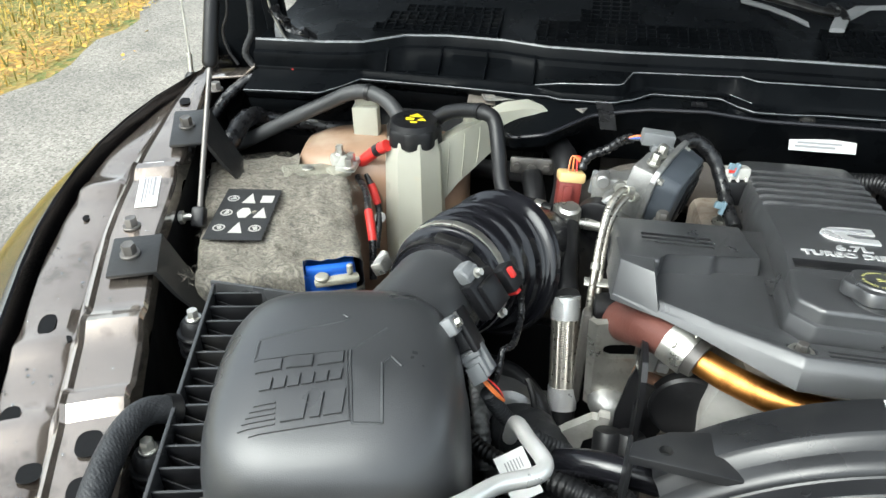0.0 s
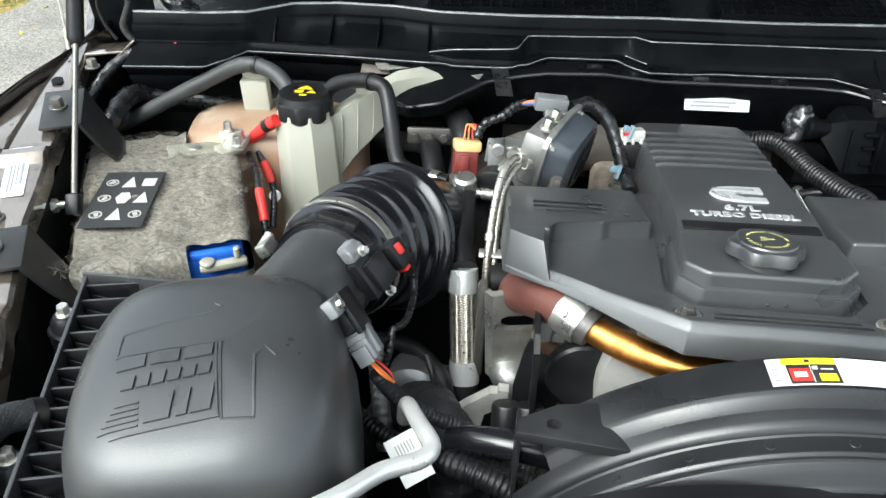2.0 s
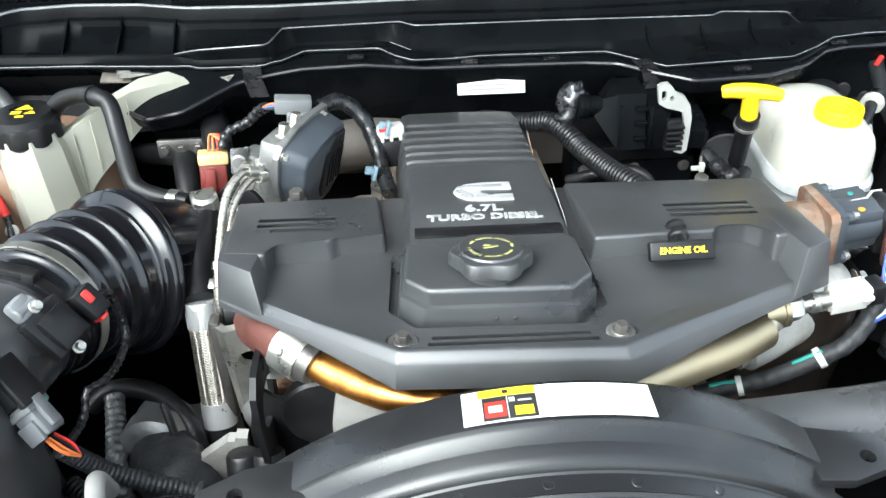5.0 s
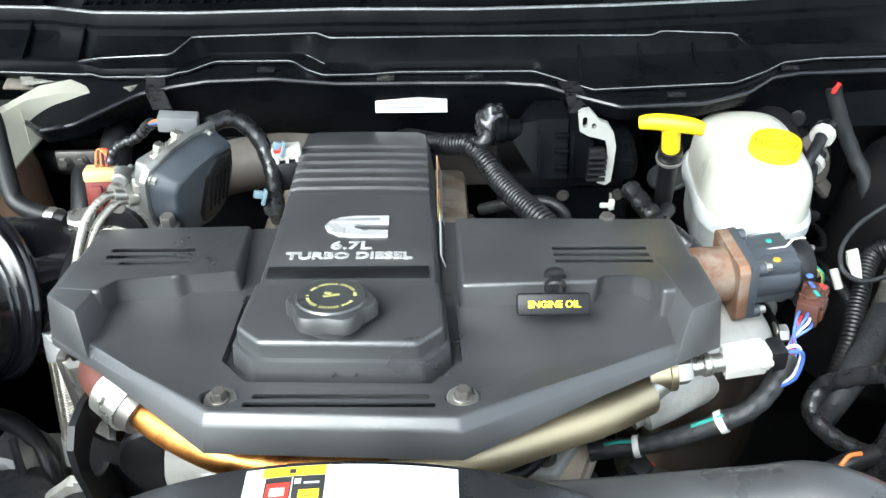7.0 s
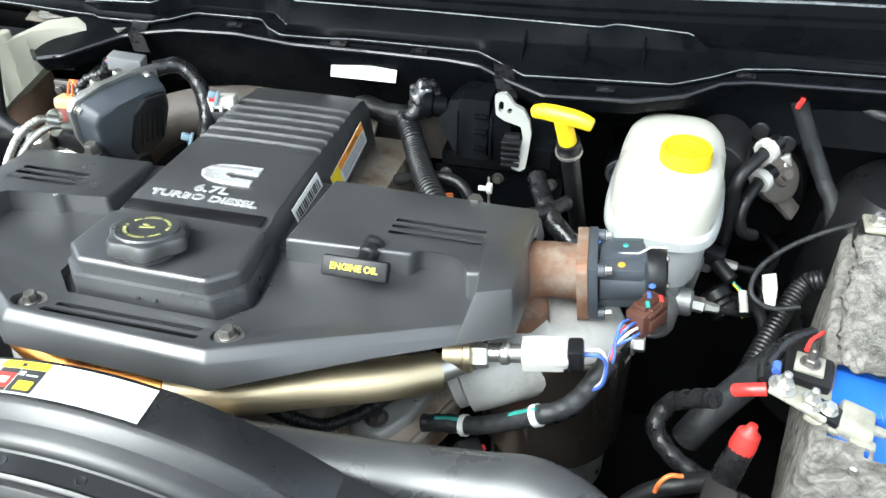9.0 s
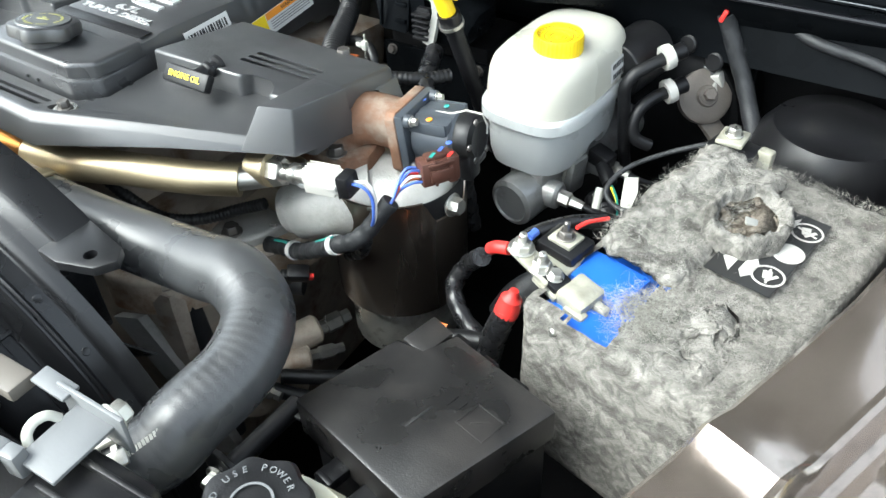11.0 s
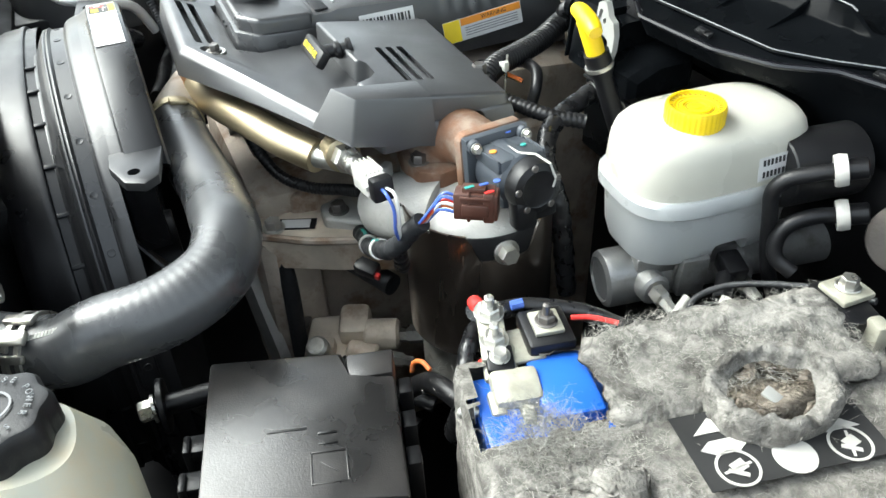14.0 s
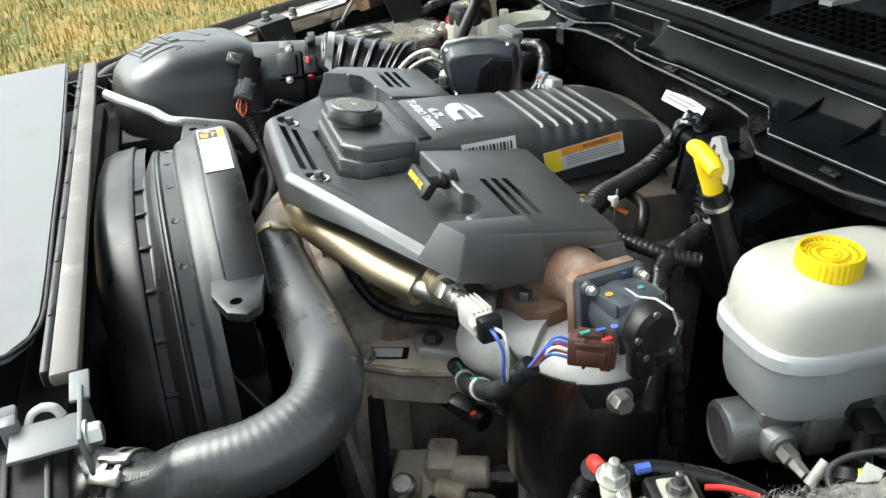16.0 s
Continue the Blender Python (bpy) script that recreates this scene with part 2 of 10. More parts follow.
# ---- mesh tools ----
class Geo:
    """Vertices and faces gathered for one mesh."""

    def __init__(self):
        self.v, self.f = [], []

    def add(self, verts, faces, m=None):
        k = len(self.v)
        self.v += [tuple(m @ Vector(p)) if m else tuple(p) for p in verts]
        self.f += [tuple(i + k for i in f) for f in faces]
        return self

    def bm(self, bm, m=None):
        bm.verts.index_update()
        self.add([v.co[:] for v in bm.verts], [[v.index for v in f.verts] for f in bm.faces], m)
        bm.free()
        return self

    def mesh(self, name, sharp=38):
        me = bpy.data.meshes.new(name)
        me.from_pydata(self.v, [], self.f)
        me.validate()
        for p in me.polygons:
            p.use_smooth = True
        me.set_sharp_from_angle(angle=radians(sharp))
        me.update()
        return me


def rbox(g, sx, sy, sz, m=None, r=0.003, seg=2):
    bm = bmesh.new()
    bmesh.ops.create_cube(bm, size=1, matrix=Matrix.Diagonal((sx, sy, sz, 1)))
    if r:
        bmesh.ops.bevel(bm, geom=bm.edges[:], offset=min(r, 0.45 * min(sx, sy, sz)), segments=seg, affect="EDGES", profile=0.5)
    return g.bm(bm, m)


def lathe(g, prof, m=None, seg=24, wave=None, a0=0.0, a1=2 * math.pi):
    """A turned form from (radius, height) pairs about z; wave(a) scales the radius."""
    full = abs(a1 - a0 - 2 * math.pi) < 1e-6
    n = seg if full else seg + 1
    verts, faces = [], []
    for r, z in prof:
        for i in range(n):
            a = a0 + (a1 - a0) * i / seg
            k = wave(a, z) if wave else 1.0
            verts.append((r * k * math.cos(a), r * k * math.sin(a), z))
    for j in range(len(prof) - 1):
        for i in range(seg):
            i2 = (i + 1) % n
            faces.append((j * n + i, j * n + i2, (j + 1) * n + i2, (j + 1) * n + i))
    if full and prof[0] != prof[-1]:
        if prof[0][0] > 1e-6:
            faces.append(tuple(reversed(range(n))))
        if prof[-1][0] > 1e-6:
            faces.append(tuple(range((len(prof) - 1) * n, len(prof) * n)))
    return g.add(verts, faces, m)


def cyl(g, r, h, m=None, seg=20, r2=None, bev=0.0015):
    """A cylinder that stands on z = 0."""
    r2 = r if r2 is None else r2
    bev = min(bev, h * 0.3, min(r, r2) * 0.5)
    return lathe(g, [(r - bev, 0), (r, bev), (r2, h - bev), (r2 - bev, h)], m, seg)


def hexhead(g, r, h, m=None, flange=True):
    if flange:
        cyl(g, r * 1.35, h * 0.25, m, 16, bev=0.0005)
        m = m @ Matrix.Translation((0, 0, h * 0.22)) if m else Matrix.Translation((0, 0, h * 0.22))
    lathe(g, [(r, 0), (r, h * 0.75), (r * 0.86, h * 0.9), (r * 0.4, h * 0.86)], m, 6)
    return g


def spline(points, steps=8):
    """A smooth line through the points."""
    p = [Vector(q) for q in points]
    p = [2 * p[0] - p[1], *p, 2 * p[-1] - p[-2]]
    line = []
    for i in range(1, len(p) - 2):
        for k in range(steps):
            t = k / steps
            a, b, c, d = p[i - 1:i + 3]
            line.append(0.5 * (2 * b + (c - a) * t + (2 * a - 5 * b + 4 * c - d) * t * t + (3 * b - a - 3 * c + d) * t ** 3))
    return line + [p[-2]]


def sweep(g, points, r, seg=12, steps=8, rfun=None, smooth=True, flat=1.0, fine=None):
    """A tube along a line; rfun(length, share) scales its radius; fine: metres between rings."""
    line = spline(points, steps) if smooth else [Vector(q) for q in points]
    if fine:
        dense = [line[0]]
        for a, b in zip(line, line[1:]):
            k = max(1, int((b - a).length / fine))
            dense += [a.lerp(b, (i + 1) / k) for i in range(k)]
        line = dense
    up = Vector((0, 0, 1)) if abs((line[1] - line[0]).normalized().z) < 0.9 else Vector((0, 1, 0))
    total = sum((b - a).length for a, b in zip(line, line[1:]))
    verts, faces, done = [], [], 0.0
    for i, q in enumerate(line):
        if i:
            done += (q - line[i - 1]).length
        d = (line[min(i + 1, len(line) - 1)] - line[max(i - 1, 0)]).normalized()
        up = (up - d * up.dot(d)).normalized()
        side = d.cross(up)
        k = r * (rfun(done, done / total) if rfun else 1.0)
        for j in range(seg):
            a = 2 * math.pi * j / seg
            verts.append(q + side * (k * math.cos(a)) + up * (k * flat * math.sin(a)))
    for i in range(len(line) - 1):
        for j in range(seg):
            j2 = (j + 1) % seg
            faces.append((i * seg + j, i * seg + j2, (i + 1) * seg + j2, (i + 1) * seg + j))
    faces.append(tuple(reversed(range(seg))))
    faces.append(tuple(range((len(line) - 1) * seg, len(line) * seg)))
    return g.add(verts, faces)


def ribbed(pitch, depth):
    return lambda s, k: 1.0 + depth * math.sin(2 * math.pi * s / pitch)


def prism(g, outline, z0, z1, m=None, bev=0.003, seg=2, top=None, inset=0.0):
    """An upright form from a flat outline (anticlockwise); top(x, y) gives its upper face's height; inset draws the foot or head in."""
    bm = bmesh.new()
    cx = sum(p[0] for p in outline) / len(outline)
    cy = sum(p[1] for p in outline) / len(outline)
    low = [bm.verts.new((x, y, z0)) for x, y in outline]
    high = []
    for x, y in outline:
        d = Vector((x - cx, y - cy))
        k = 1 - inset / max(d.length, 1e-6)
        x2, y2 = cx + d.x * k, cy + d.y * k
        high.append(bm.verts.new((x2, y2, top(x2, y2) if top else z1)))
    n = len(outline)
    bm.faces.new(list(reversed(low)))
    cap = bm.faces.new(high)
    for i in range(n):
        bm.faces.new((low[i], low[(i + 1) % n], high[(i + 1) % n], high[i]))
    if bev:
        bmesh.ops.bevel(bm, geom=[e for e in bm.edges if any(v in high for v in e.verts)], offset=bev, segments=seg, affect="EDGES", profile=0.5)
    bmesh.ops.triangulate(bm, faces=[f for f in bm.faces if len(f.verts) > 4])
    return g.bm(bm, m)


def loft(g, rings, m=None, caps=True):
    n = len(rings[0])
    verts = [p for ring in rings for p in ring]
    faces = []
    for j in range(len(rings) - 1):
        for i in range(n):
            i2 = (i + 1) % n
            faces.append((j * n + i, j * n + i2, (j + 1) * n + i2, (j + 1) * n + i))
    if caps:
        faces.append(tuple(reversed(range(n))))
        faces.append(tuple(range((len(rings) - 1) * n, len(rings) * n)))
    return g.add(verts, faces, m)


def oval(cx, cy, rx, ry, z, power=4.0, n=40, turn=0.0):
    """A rounded rectangle ring."""
    ring = []
    for i in range(n):
        a = 2 * math.pi * i / n
        c, s = math.cos(a), math.sin(a)
        x = rx * math.copysign(abs(c) ** (2 / power), c)
        y = ry * math.copysign(abs(s) ** (2 / power), s)
        ring.append((cx + x * math.cos(turn) - y * math.sin(turn), cy + x * math.sin(turn) + y * math.cos(turn), z))
    return ring


def carve(me, cutters, name):
    """Real openings: takes the cutters away from a mesh."""
    ob, tool = bpy.data.objects.new("cut_a", me), bpy.data.objects.new("cut_b", cutters.mesh("cutter"))
    for o in (ob, tool):
        scene.collection.objects.link(o)
    mod = ob.modifiers.new("cut", "BOOLEAN")
    mod.operation, mod.object, mod.solver = "DIFFERENCE", tool, "EXACT"
    bpy.context.view_layer.update()
    done = bpy.data.meshes.new_from_object(ob.evaluated_get(bpy.context.evaluated_depsgraph_get()))
    for o in (ob, tool):
        bpy.data.objects.remove(o)
    done.name = name
    for p in done.polygons:
        p.use_smooth = True
    done.set_sharp_from_angle(angle=radians(32))
    return done


def lettering(text, size, m, depth=0.0004, align="CENTER", italic=0.0, bold=0.0, wide=1.0):
    """A mesh of raised letters in the built-in font."""
    c = bpy.data.curves.new("letters", "FONT")
    c.body, c.size, c.extrude, c.align_x, c.align_y, c.shear, c.offset = text, size, depth, align, "CENTER", italic, bold
    c.resolution_u = 3
    ob = bpy.data.objects.new("letters", c)
    scene.collection.objects.link(ob)
    bpy.context.view_layer.update()
    me = bpy.data.meshes.new_from_object(ob.evaluated_get(bpy.context.evaluated_depsgraph_get()))
    bpy.data.objects.remove(ob)
    me.transform(m @ Matrix.Diagonal((wide, 1, 1, 1)))
    return me


def thing(name, base, label, category, group="", kind=""):
    ob = new(name)
    ob.location = base
    ob.empty_display_size = 0.02
    return tagged(ob, label, category, group, kind)


def part(name, shape, mat, parent, label="", sharp=38):
    """One mesh under a thing or under a part; shape: a Geo or a mesh in world places."""
    me = shape.mesh(name, sharp) if isinstance(shape, Geo) else shape
    me.materials.clear()
    me.materials.append(mat)
    ob = new(name, me)
    if parent:
        ob.parent = parent
        if parent.type == "EMPTY":
            ob.matrix_parent_inverse = Matrix.Translation(parent.location).inverted()
    if label:
        tagged(ob, label)
    return ob


def solo(name, shape, mat, label, category, group="", kind="", sharp=38):
    """A thing of one mesh."""
    return tagged(part(name, shape, mat, None, sharp=sharp), label, category, group, kind)


def along(a, b):
    """A pose at a whose z axis points to b."""
    d = Vector(b) - Vector(a)
    return Matrix.Translation(a) @ d.to_track_quat("Z", "Y").to_matrix().to_4x4()


def bolt(parent, at, r=0.007, h=0.009, up=(0, 0, 1), mat=None, name="bolt"):
    p = Vector(at)
    return part(name, hexhead(Geo(), r, h, along(p, p + Vector(up))), mat or STEEL, parent)


def band(g, a, b, r, w, extra=0.0015):
    """A flat ring round the line from a to b, at a."""
    m = along(a, b)
    return lathe(g, [(r, -w / 2), (r + extra, -w / 2), (r + extra, w / 2), (r, w / 2), (r, -w / 2)], m, 28)


def label_sheet(parent, name, m, w, h, mat, label="", t=0.0006):
    g = Geo()
    rbox(g, w, h, t, m, 0)
    return part(name, g, mat, parent, label)


def bars(parent, m, rows, mat, name="print_bar"):
    """Plain printed bars (x, y, width, height) on a label."""
    g = Geo()
    for x, y, w, h in rows:
        rbox(g, w, h, 0.0006, m @ Matrix.Translation((x, y, 0.0005)), 0)
    return part(name, g, mat, parent)

# ---- ground ----
def ground_material():
    m = bpy.data.materials.new("leaf_litter_ground")
    m.use_nodes = True
    nt = m.node_tree
    b = nt.nodes["Principled BSDF"]
    co = nt.nodes.new("ShaderNodeTexCoord")
    n1 = nt.nodes.new("ShaderNodeTexNoise")
    n1.inputs["Scale"].default_value, n1.inputs["Detail"].default_value = 1.6, 8
    n2 = nt.nodes.new("ShaderNodeTexVoronoi")
    n2.inputs["Scale"].default_value = 22
    for n in (n1, n2):
        nt.links.new(co.outputs["Object"], n.inputs["Vector"])
    r = nt.nodes.new("ShaderNodeValToRGB")
    e = r.color_ramp.elements
    e[0].position, e[0].color = 0.3, (0.07, 0.10, 0.02, 1)
    e[1].position, e[1].color = 0.7, (0.32, 0.19, 0.05, 1)
    k = e.new(0.5)
    k.color = (0.22, 0.17, 0.045, 1)
    mix = nt.nodes.new("ShaderNodeMath")
    mix.operation = "MULTIPLY_ADD"
    mix.inputs[1].default_value, mix.inputs[2].default_value = 0.35, 0.0
    nt.links.new(n2.outputs["Color"], mix.inputs[0])
    add = nt.nodes.new("ShaderNodeMath")
    add.operation = "ADD"
    nt.links.new(n1.outputs[0], add.inputs[0])
    nt.links.new(mix.outputs[0], add.inputs[1])
    sub = nt.nodes.new("ShaderNodeMath")
    sub.operation = "SUBTRACT"
    sub.inputs[1].default_value = 0.17
    nt.links.new(add.outputs[0], sub.inputs[0])
    nt.links.new(sub.outputs[0], r.inputs[0])
    nt.links.new(r.outputs[0], b.inputs["Base Color"])
    b.inputs["Roughness"].default_value = 0.9
    bp = nt.nodes.new("ShaderNodeBump")
    bp.inputs["Strength"].default_value, bp.inputs["Distance"].default_value = 0.8, 0.03
    nt.links.new(n2.outputs["Distance"], bp.inputs["Height"])
    nt.links.new(bp.outputs[0], b.inputs["Normal"])
    return m


def asphalt_material():
    m = material("worn_asphalt", (0.19, 0.178, 0.156), 0.85, vary=0.25, scale=2.2, bump=0.7, fine=70, spec=0.3)
    nt = m.node_tree
    b = nt.nodes["Principled BSDF"]
    src = b.inputs["Base Color"].links[0].from_socket
    co = nt.nodes.new("ShaderNodeTexCoord")
    v = nt.nodes.new("ShaderNodeTexVoronoi")
    v.inputs["Scale"].default_value = 95
    nt.links.new(co.outputs["Object"], v.inputs["Vector"])
    mx = nt.nodes.new("ShaderNodeMix")
    mx.data_type, mx.blend_type = "RGBA", "MULTIPLY"
    mx.inputs["Factor"].default_value = 0.8
    mr = nt.nodes.new("ShaderNodeMapRange")
    mr.inputs["To Min"].default_value, mr.inputs["To Max"].default_value = 0.35, 1.6
    nt.links.new(v.outputs["Color"], mr.inputs[0])
    nt.links.new(src, mx.inputs["A"])
    nt.links.new(mr.outputs[0], mx.inputs["B"])
    nt.links.new(mx.outputs["Result"], b.inputs["Base Color"])
    return m


g = Geo()
g.add([(-400, -400, -0.02), (400, -400, -0.02), (400, 400, -0.02), (-400, 400, -0.02)], [(0, 1, 2, 3)])
solo("ground", g, ground_material(), "grassy ground strewn with yellow fallen leaves", "ground", kind="structure")
rng = random.Random(5)
edge = [(-3.72 + 0.10 * math.sin(y * 1.7) + 0.05 * math.sin(y * 6.1) + rng.uniform(-0.03, 0.03), y) for y in [-40 + 0.25 * i for i in range(320)]]
g = Geo()
n = len(edge)
verts = [(x, y, 0.0) for x, y in edge] + [(x, y, -0.05) for x, y in edge] + [(3.6, y, 0.0) for x, y in edge]
faces = [(i, i + n * 2, i + 1 + n * 2, i + 1) for i in range(n - 1)] + [(i, i + 1, i + 1 + n, i + n) for i in range(n - 1)]
g.add(verts, faces)
solo("road", g, asphalt_material(), "worn pale grey asphalt road with visible stones", "road", kind="structure")

def island_material(name, stops):
    """Each blade or leaf takes its own colour from the ramp."""
    m = bpy.data.materials.new(name)
    m.use_nodes = True
    nt = m.node_tree
    b = nt.nodes["Principled BSDF"]
    geo = nt.nodes.new("ShaderNodeNewGeometry")
    co = nt.nodes.new("ShaderNodeTexCoord")
    n = nt.nodes.new("ShaderNodeTexNoise")
    n.inputs["Scale"].default_value = 0.9
    nt.links.new(co.outputs["Object"], n.inputs[0])
    mix = nt.nodes.new("ShaderNodeMath")
    mix.operation = "MULTIPLY_ADD"
    mix.inputs[1].default_value = 0.45
    nt.links.new(geo.outputs["Random Per Island"], mix.inputs[0])
    far = nt.nodes.new("ShaderNodeMapRange")
    far.inputs["From Min"].default_value, far.inputs["From Max"].default_value = 0.3, 0.7
    far.inputs["To Min"].default_value, far.inputs["To Max"].default_value = 0.0, 0.55
    nt.links.new(n.outputs[0], far.inputs[0])
    nt.links.new(far.outputs[0], mix.inputs[2])
    r = nt.nodes.new("ShaderNodeValToRGB")
    e = r.color_ramp.elements
    e[0].position, e[0].color = stops[0][0], (*stops[0][1], 1)
    e[1].position, e[1].color = stops[-1][0], (*stops[-1][1], 1)
    for p, c in stops[1:-1]:
        e.new(p).color = (*c, 1)
    nt.links.new(mix.outputs[0], r.inputs[0])
    nt.links.new(r.outputs[0], b.inputs["Base Color"])
    b.inputs["Roughness"].default_value = 0.7
    return m


LEAF = island_material("fallen_leaf", [(0.05, (0.28, 0.13, 0.03)), (0.35, (0.48, 0.27, 0.04)), (0.65, (0.52, 0.34, 0.06)), (0.95, (0.20, 0.085, 0.028))])
GRASS = island_material("roadside_grass", [(0.05, (0.07, 0.11, 0.018)), (0.35, (0.17, 0.17, 0.03)), (0.6, (0.38, 0.27, 0.05)), (0.97, (0.52, 0.36, 0.11))])
g = Geo()
for k in range(26000):
    x, y = rng.uniform(-10, -3.72), rng.uniform(-4.5, 8.5)
    if x > -4.3 and rng.random() < 0.6:
        continue
    h, a, w = rng.uniform(0.03, 0.12), rng.uniform(0, 6.28), rng.uniform(0.003, 0.008)
    lean = Vector((math.cos(a), math.sin(a), 0)) * h * rng.uniform(0.2, 0.9)
    side = Vector((-math.sin(a), math.cos(a), 0)) * w
    p = Vector((x, y, -0.02))
    g.add([p - side, p + side, p + lean * 0.4 + side * 0.7 + Vector((0, 0, h * 0.7)), p + lean * 0.4 - side * 0.7 + Vector((0, 0, h * 0.7)), p + lean + Vector((0, 0, h))], [(0, 1, 2, 3), (3, 2, 4)])
solo("grass", g, GRASS, "unmown yellowing grass along the road", "grass", kind="stuff")
g = Geo()
for k in range(4200):
    u = rng.random()
    x = -3.72 - abs(rng.gauss(0, 0.45)) if u < 0.7 else rng.uniform(-9.5, -3.7)
    if u > 0.993:
        x = rng.uniform(-3.6, -1.6)
    y, s, a = rng.uniform(-4.5, 8.5), rng.uniform(0.010, 0.026), rng.uniform(0, 6.28)
    z = (0.004 if x > -3.7 else rng.uniform(-0.01, 0.035))
    m = pose(x, y, z, rng.uniform(-25, 25), rng.uniform(-25, 25), math.degrees(a))
    g.add([(0, -s, 0), (s * 0.6, -s * 0.2, s * 0.2), (s * 0.35, s * 0.7, 0.0), (0, s, s * 0.25), (-s * 0.4, s * 0.6, 0), (-s * 0.6, -s * 0.3, s * 0.15)], [(0, 1, 2, 3), (0, 3, 4, 5)], m)
solo("fallen_leaves", g, LEAF, "scattered yellow and brown autumn leaves", "leaves", kind="stuff")

# ---- the truck's body round the bay ----
RAILDIR = Vector((-0.36, 0.933, 0.1)).normalized()
RAILIN = Vector((0.933, 0.36, 0.0))
RAILBASE = Vector((-0.785, 0.771, 1.22))


def railp(s, u, h=0.0, side=1):
    """A place on the fender rail: s along it, u inwards, h up. side -1: the other fender."""
    k = min(max(0.0, s - 0.05), 0.5)
    u = u + 0.10 * k + 1.05 * k ** 2.6 * min(1.6, max(0.0, -u / 0.14))
    p = RAILBASE + RAILDIR * s + RAILIN * u + Vector((0, 0, h))
    return p if side > 0 else Vector((0.03 - p.x, p.y, p.z))


def rail_strip(g, prof, s0, s1, side=1, n=24, dip=None):
    """A pressed sheet: (u, h) pairs drawn along the rail."""
    rows = []
    for i in range(n + 1):
        s = s0 + (s1 - s0) * i / n
        rows.append([railp(s, u, h + (dip(s, u) if dip else 0.0), side) for u, h in prof])
    w = len(prof)
    verts = [p for r in rows for p in r]
    faces = [(i * w + j, i * w + j + 1, (i + 1) * w + j + 1, (i + 1) * w + j) for i in range(n) for j in range(w - 1)]
    if side > 0:
        faces = [tuple(reversed(f)) for f in faces]
    return g.add(verts, faces)


def fender(side):
    name = "fender" 
    root = thing(name, (railp(0.2, -0.2, -1.2, side)), "glossy black front fender with its brown-grey inner rail", "fender", "front fenders")
    g = Geo()
    rail_strip(g, [(-0.275, -0.85), (-0.27, -0.45), (-0.262, -0.25), (-0.25, -0.15), (-0.235, -0.095), (-0.222, -0.066), (-0.205, -0.045), (-0.185, -0.030), (-0.165, -0.0165), (-0.150, -0.007), (-0.1425, -0.002), (-0.1385, 0.0), (-0.1355, -0.002), (-0.135, -0.010), (-0.1345, -0.05)], -0.85, 0.75, side)
    part("outer_skin", g, PAINT, root)
    g = Geo()

    def press(s, u):
        d = 0.0
        for c in (-0.222, -0.112, 0.190):
            d += 0.010 * math.exp(-((s - c) / 0.015) ** 4) * (1 if u > -0.05 else 0.5)
        return d + 0.0009 * math.sin(s * 21 + u * 30) + 0.0006 * math.sin(s * 47 - u * 60)
    rail_strip(g, [(-0.127, -0.06), (-0.126, -0.024), (-0.123, -0.020), (-0.11, -0.019), (-0.075, -0.019), (-0.066, -0.023), (-0.060, -0.020), (-0.0565, -0.006), (-0.053, 0.001), (-0.049, 0.003), (-0.044, 0.0), (-0.03, 0.0), (0.0, 0.0), (0.008, -0.001), (0.012, -0.006), (0.013, -0.03)], -0.85, 0.85, side, 120, press)
    me = g.mesh("inner_rail", sharp=25)
    rail = part("inner_rail", me, RAIL, root, "brown-grey painted inner rail with pressed ribs")
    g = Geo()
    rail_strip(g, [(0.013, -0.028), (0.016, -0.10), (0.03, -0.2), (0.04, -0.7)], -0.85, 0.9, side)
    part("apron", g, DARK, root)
    if side > 0:
        # flat near-black discs paint the shade of the rail's open holes
        for s, u, a, b in ((-0.078, -0.096, 0.016, 0.009), (-0.277, -0.073, 0.011, 0.011), (0.20, -0.085, 0.006, 0.004), (0.12, -0.095, 0.006, 0.004), (-0.205, -0.105, 0.012, 0.009), (-0.271, -0.018, 0.015, 0.012), (0.384, -0.022, 0.011, 0.008), (-0.321, -0.018, 0.014, 0.011), (-0.106, -0.073, 0.006, 0.007)):
            p = railp(s, u, 0.0026 if u > -0.05 else -0.0172)
            g = Geo()
            turn = Matrix.Translation(p) @ Euler((math.asin(RAILDIR.z), 0, math.atan2(0.36, 0.933))).to_matrix().to_4x4()
            loft(g, [oval(0, 0, b, a, 0, 2.6, 20), oval(0, 0, b, a, 0.0008, 2.6, 20)], turn)
            part("slot", g, DARK, rail)
        for s, u, mat, r in ((0.064, -0.022, DARKSTEEL, 0.008), (0.42, 0.03, DARKSTEEL, 0.008)):
            bolt(root, railp(s, u, 0.0), r, 0.012, mat=mat)
    return root


fender(1)
fender(-1)
g = Geo()
rng = random.Random(31)
for k in range(110):
    s, u = rng.uniform(-0.34, 0.45), rng.choice([rng.uniform(-0.122, -0.07), rng.uniform(-0.122, -0.07), rng.uniform(-0.04, 0.0)])
    r = rng.uniform(0.0007, 0.0022)
    p = railp(s, u, 0.0008 if u > -0.05 else -0.0186)
    lathe(g, [(r, 0), (r * 0.85, r * 0.22), (r * 0.4, r * 0.38), (0.0, r * 0.42)], Matrix.Translation(p) @ Matrix.Diagonal((rng.uniform(0.8, 1.2), rng.uniform(0.8, 1.4), 1, 1)), 10)
solo("rain_drops", g, WATER, "rain drops beaded on the painted fender rail", "water drops", kind="stuff")


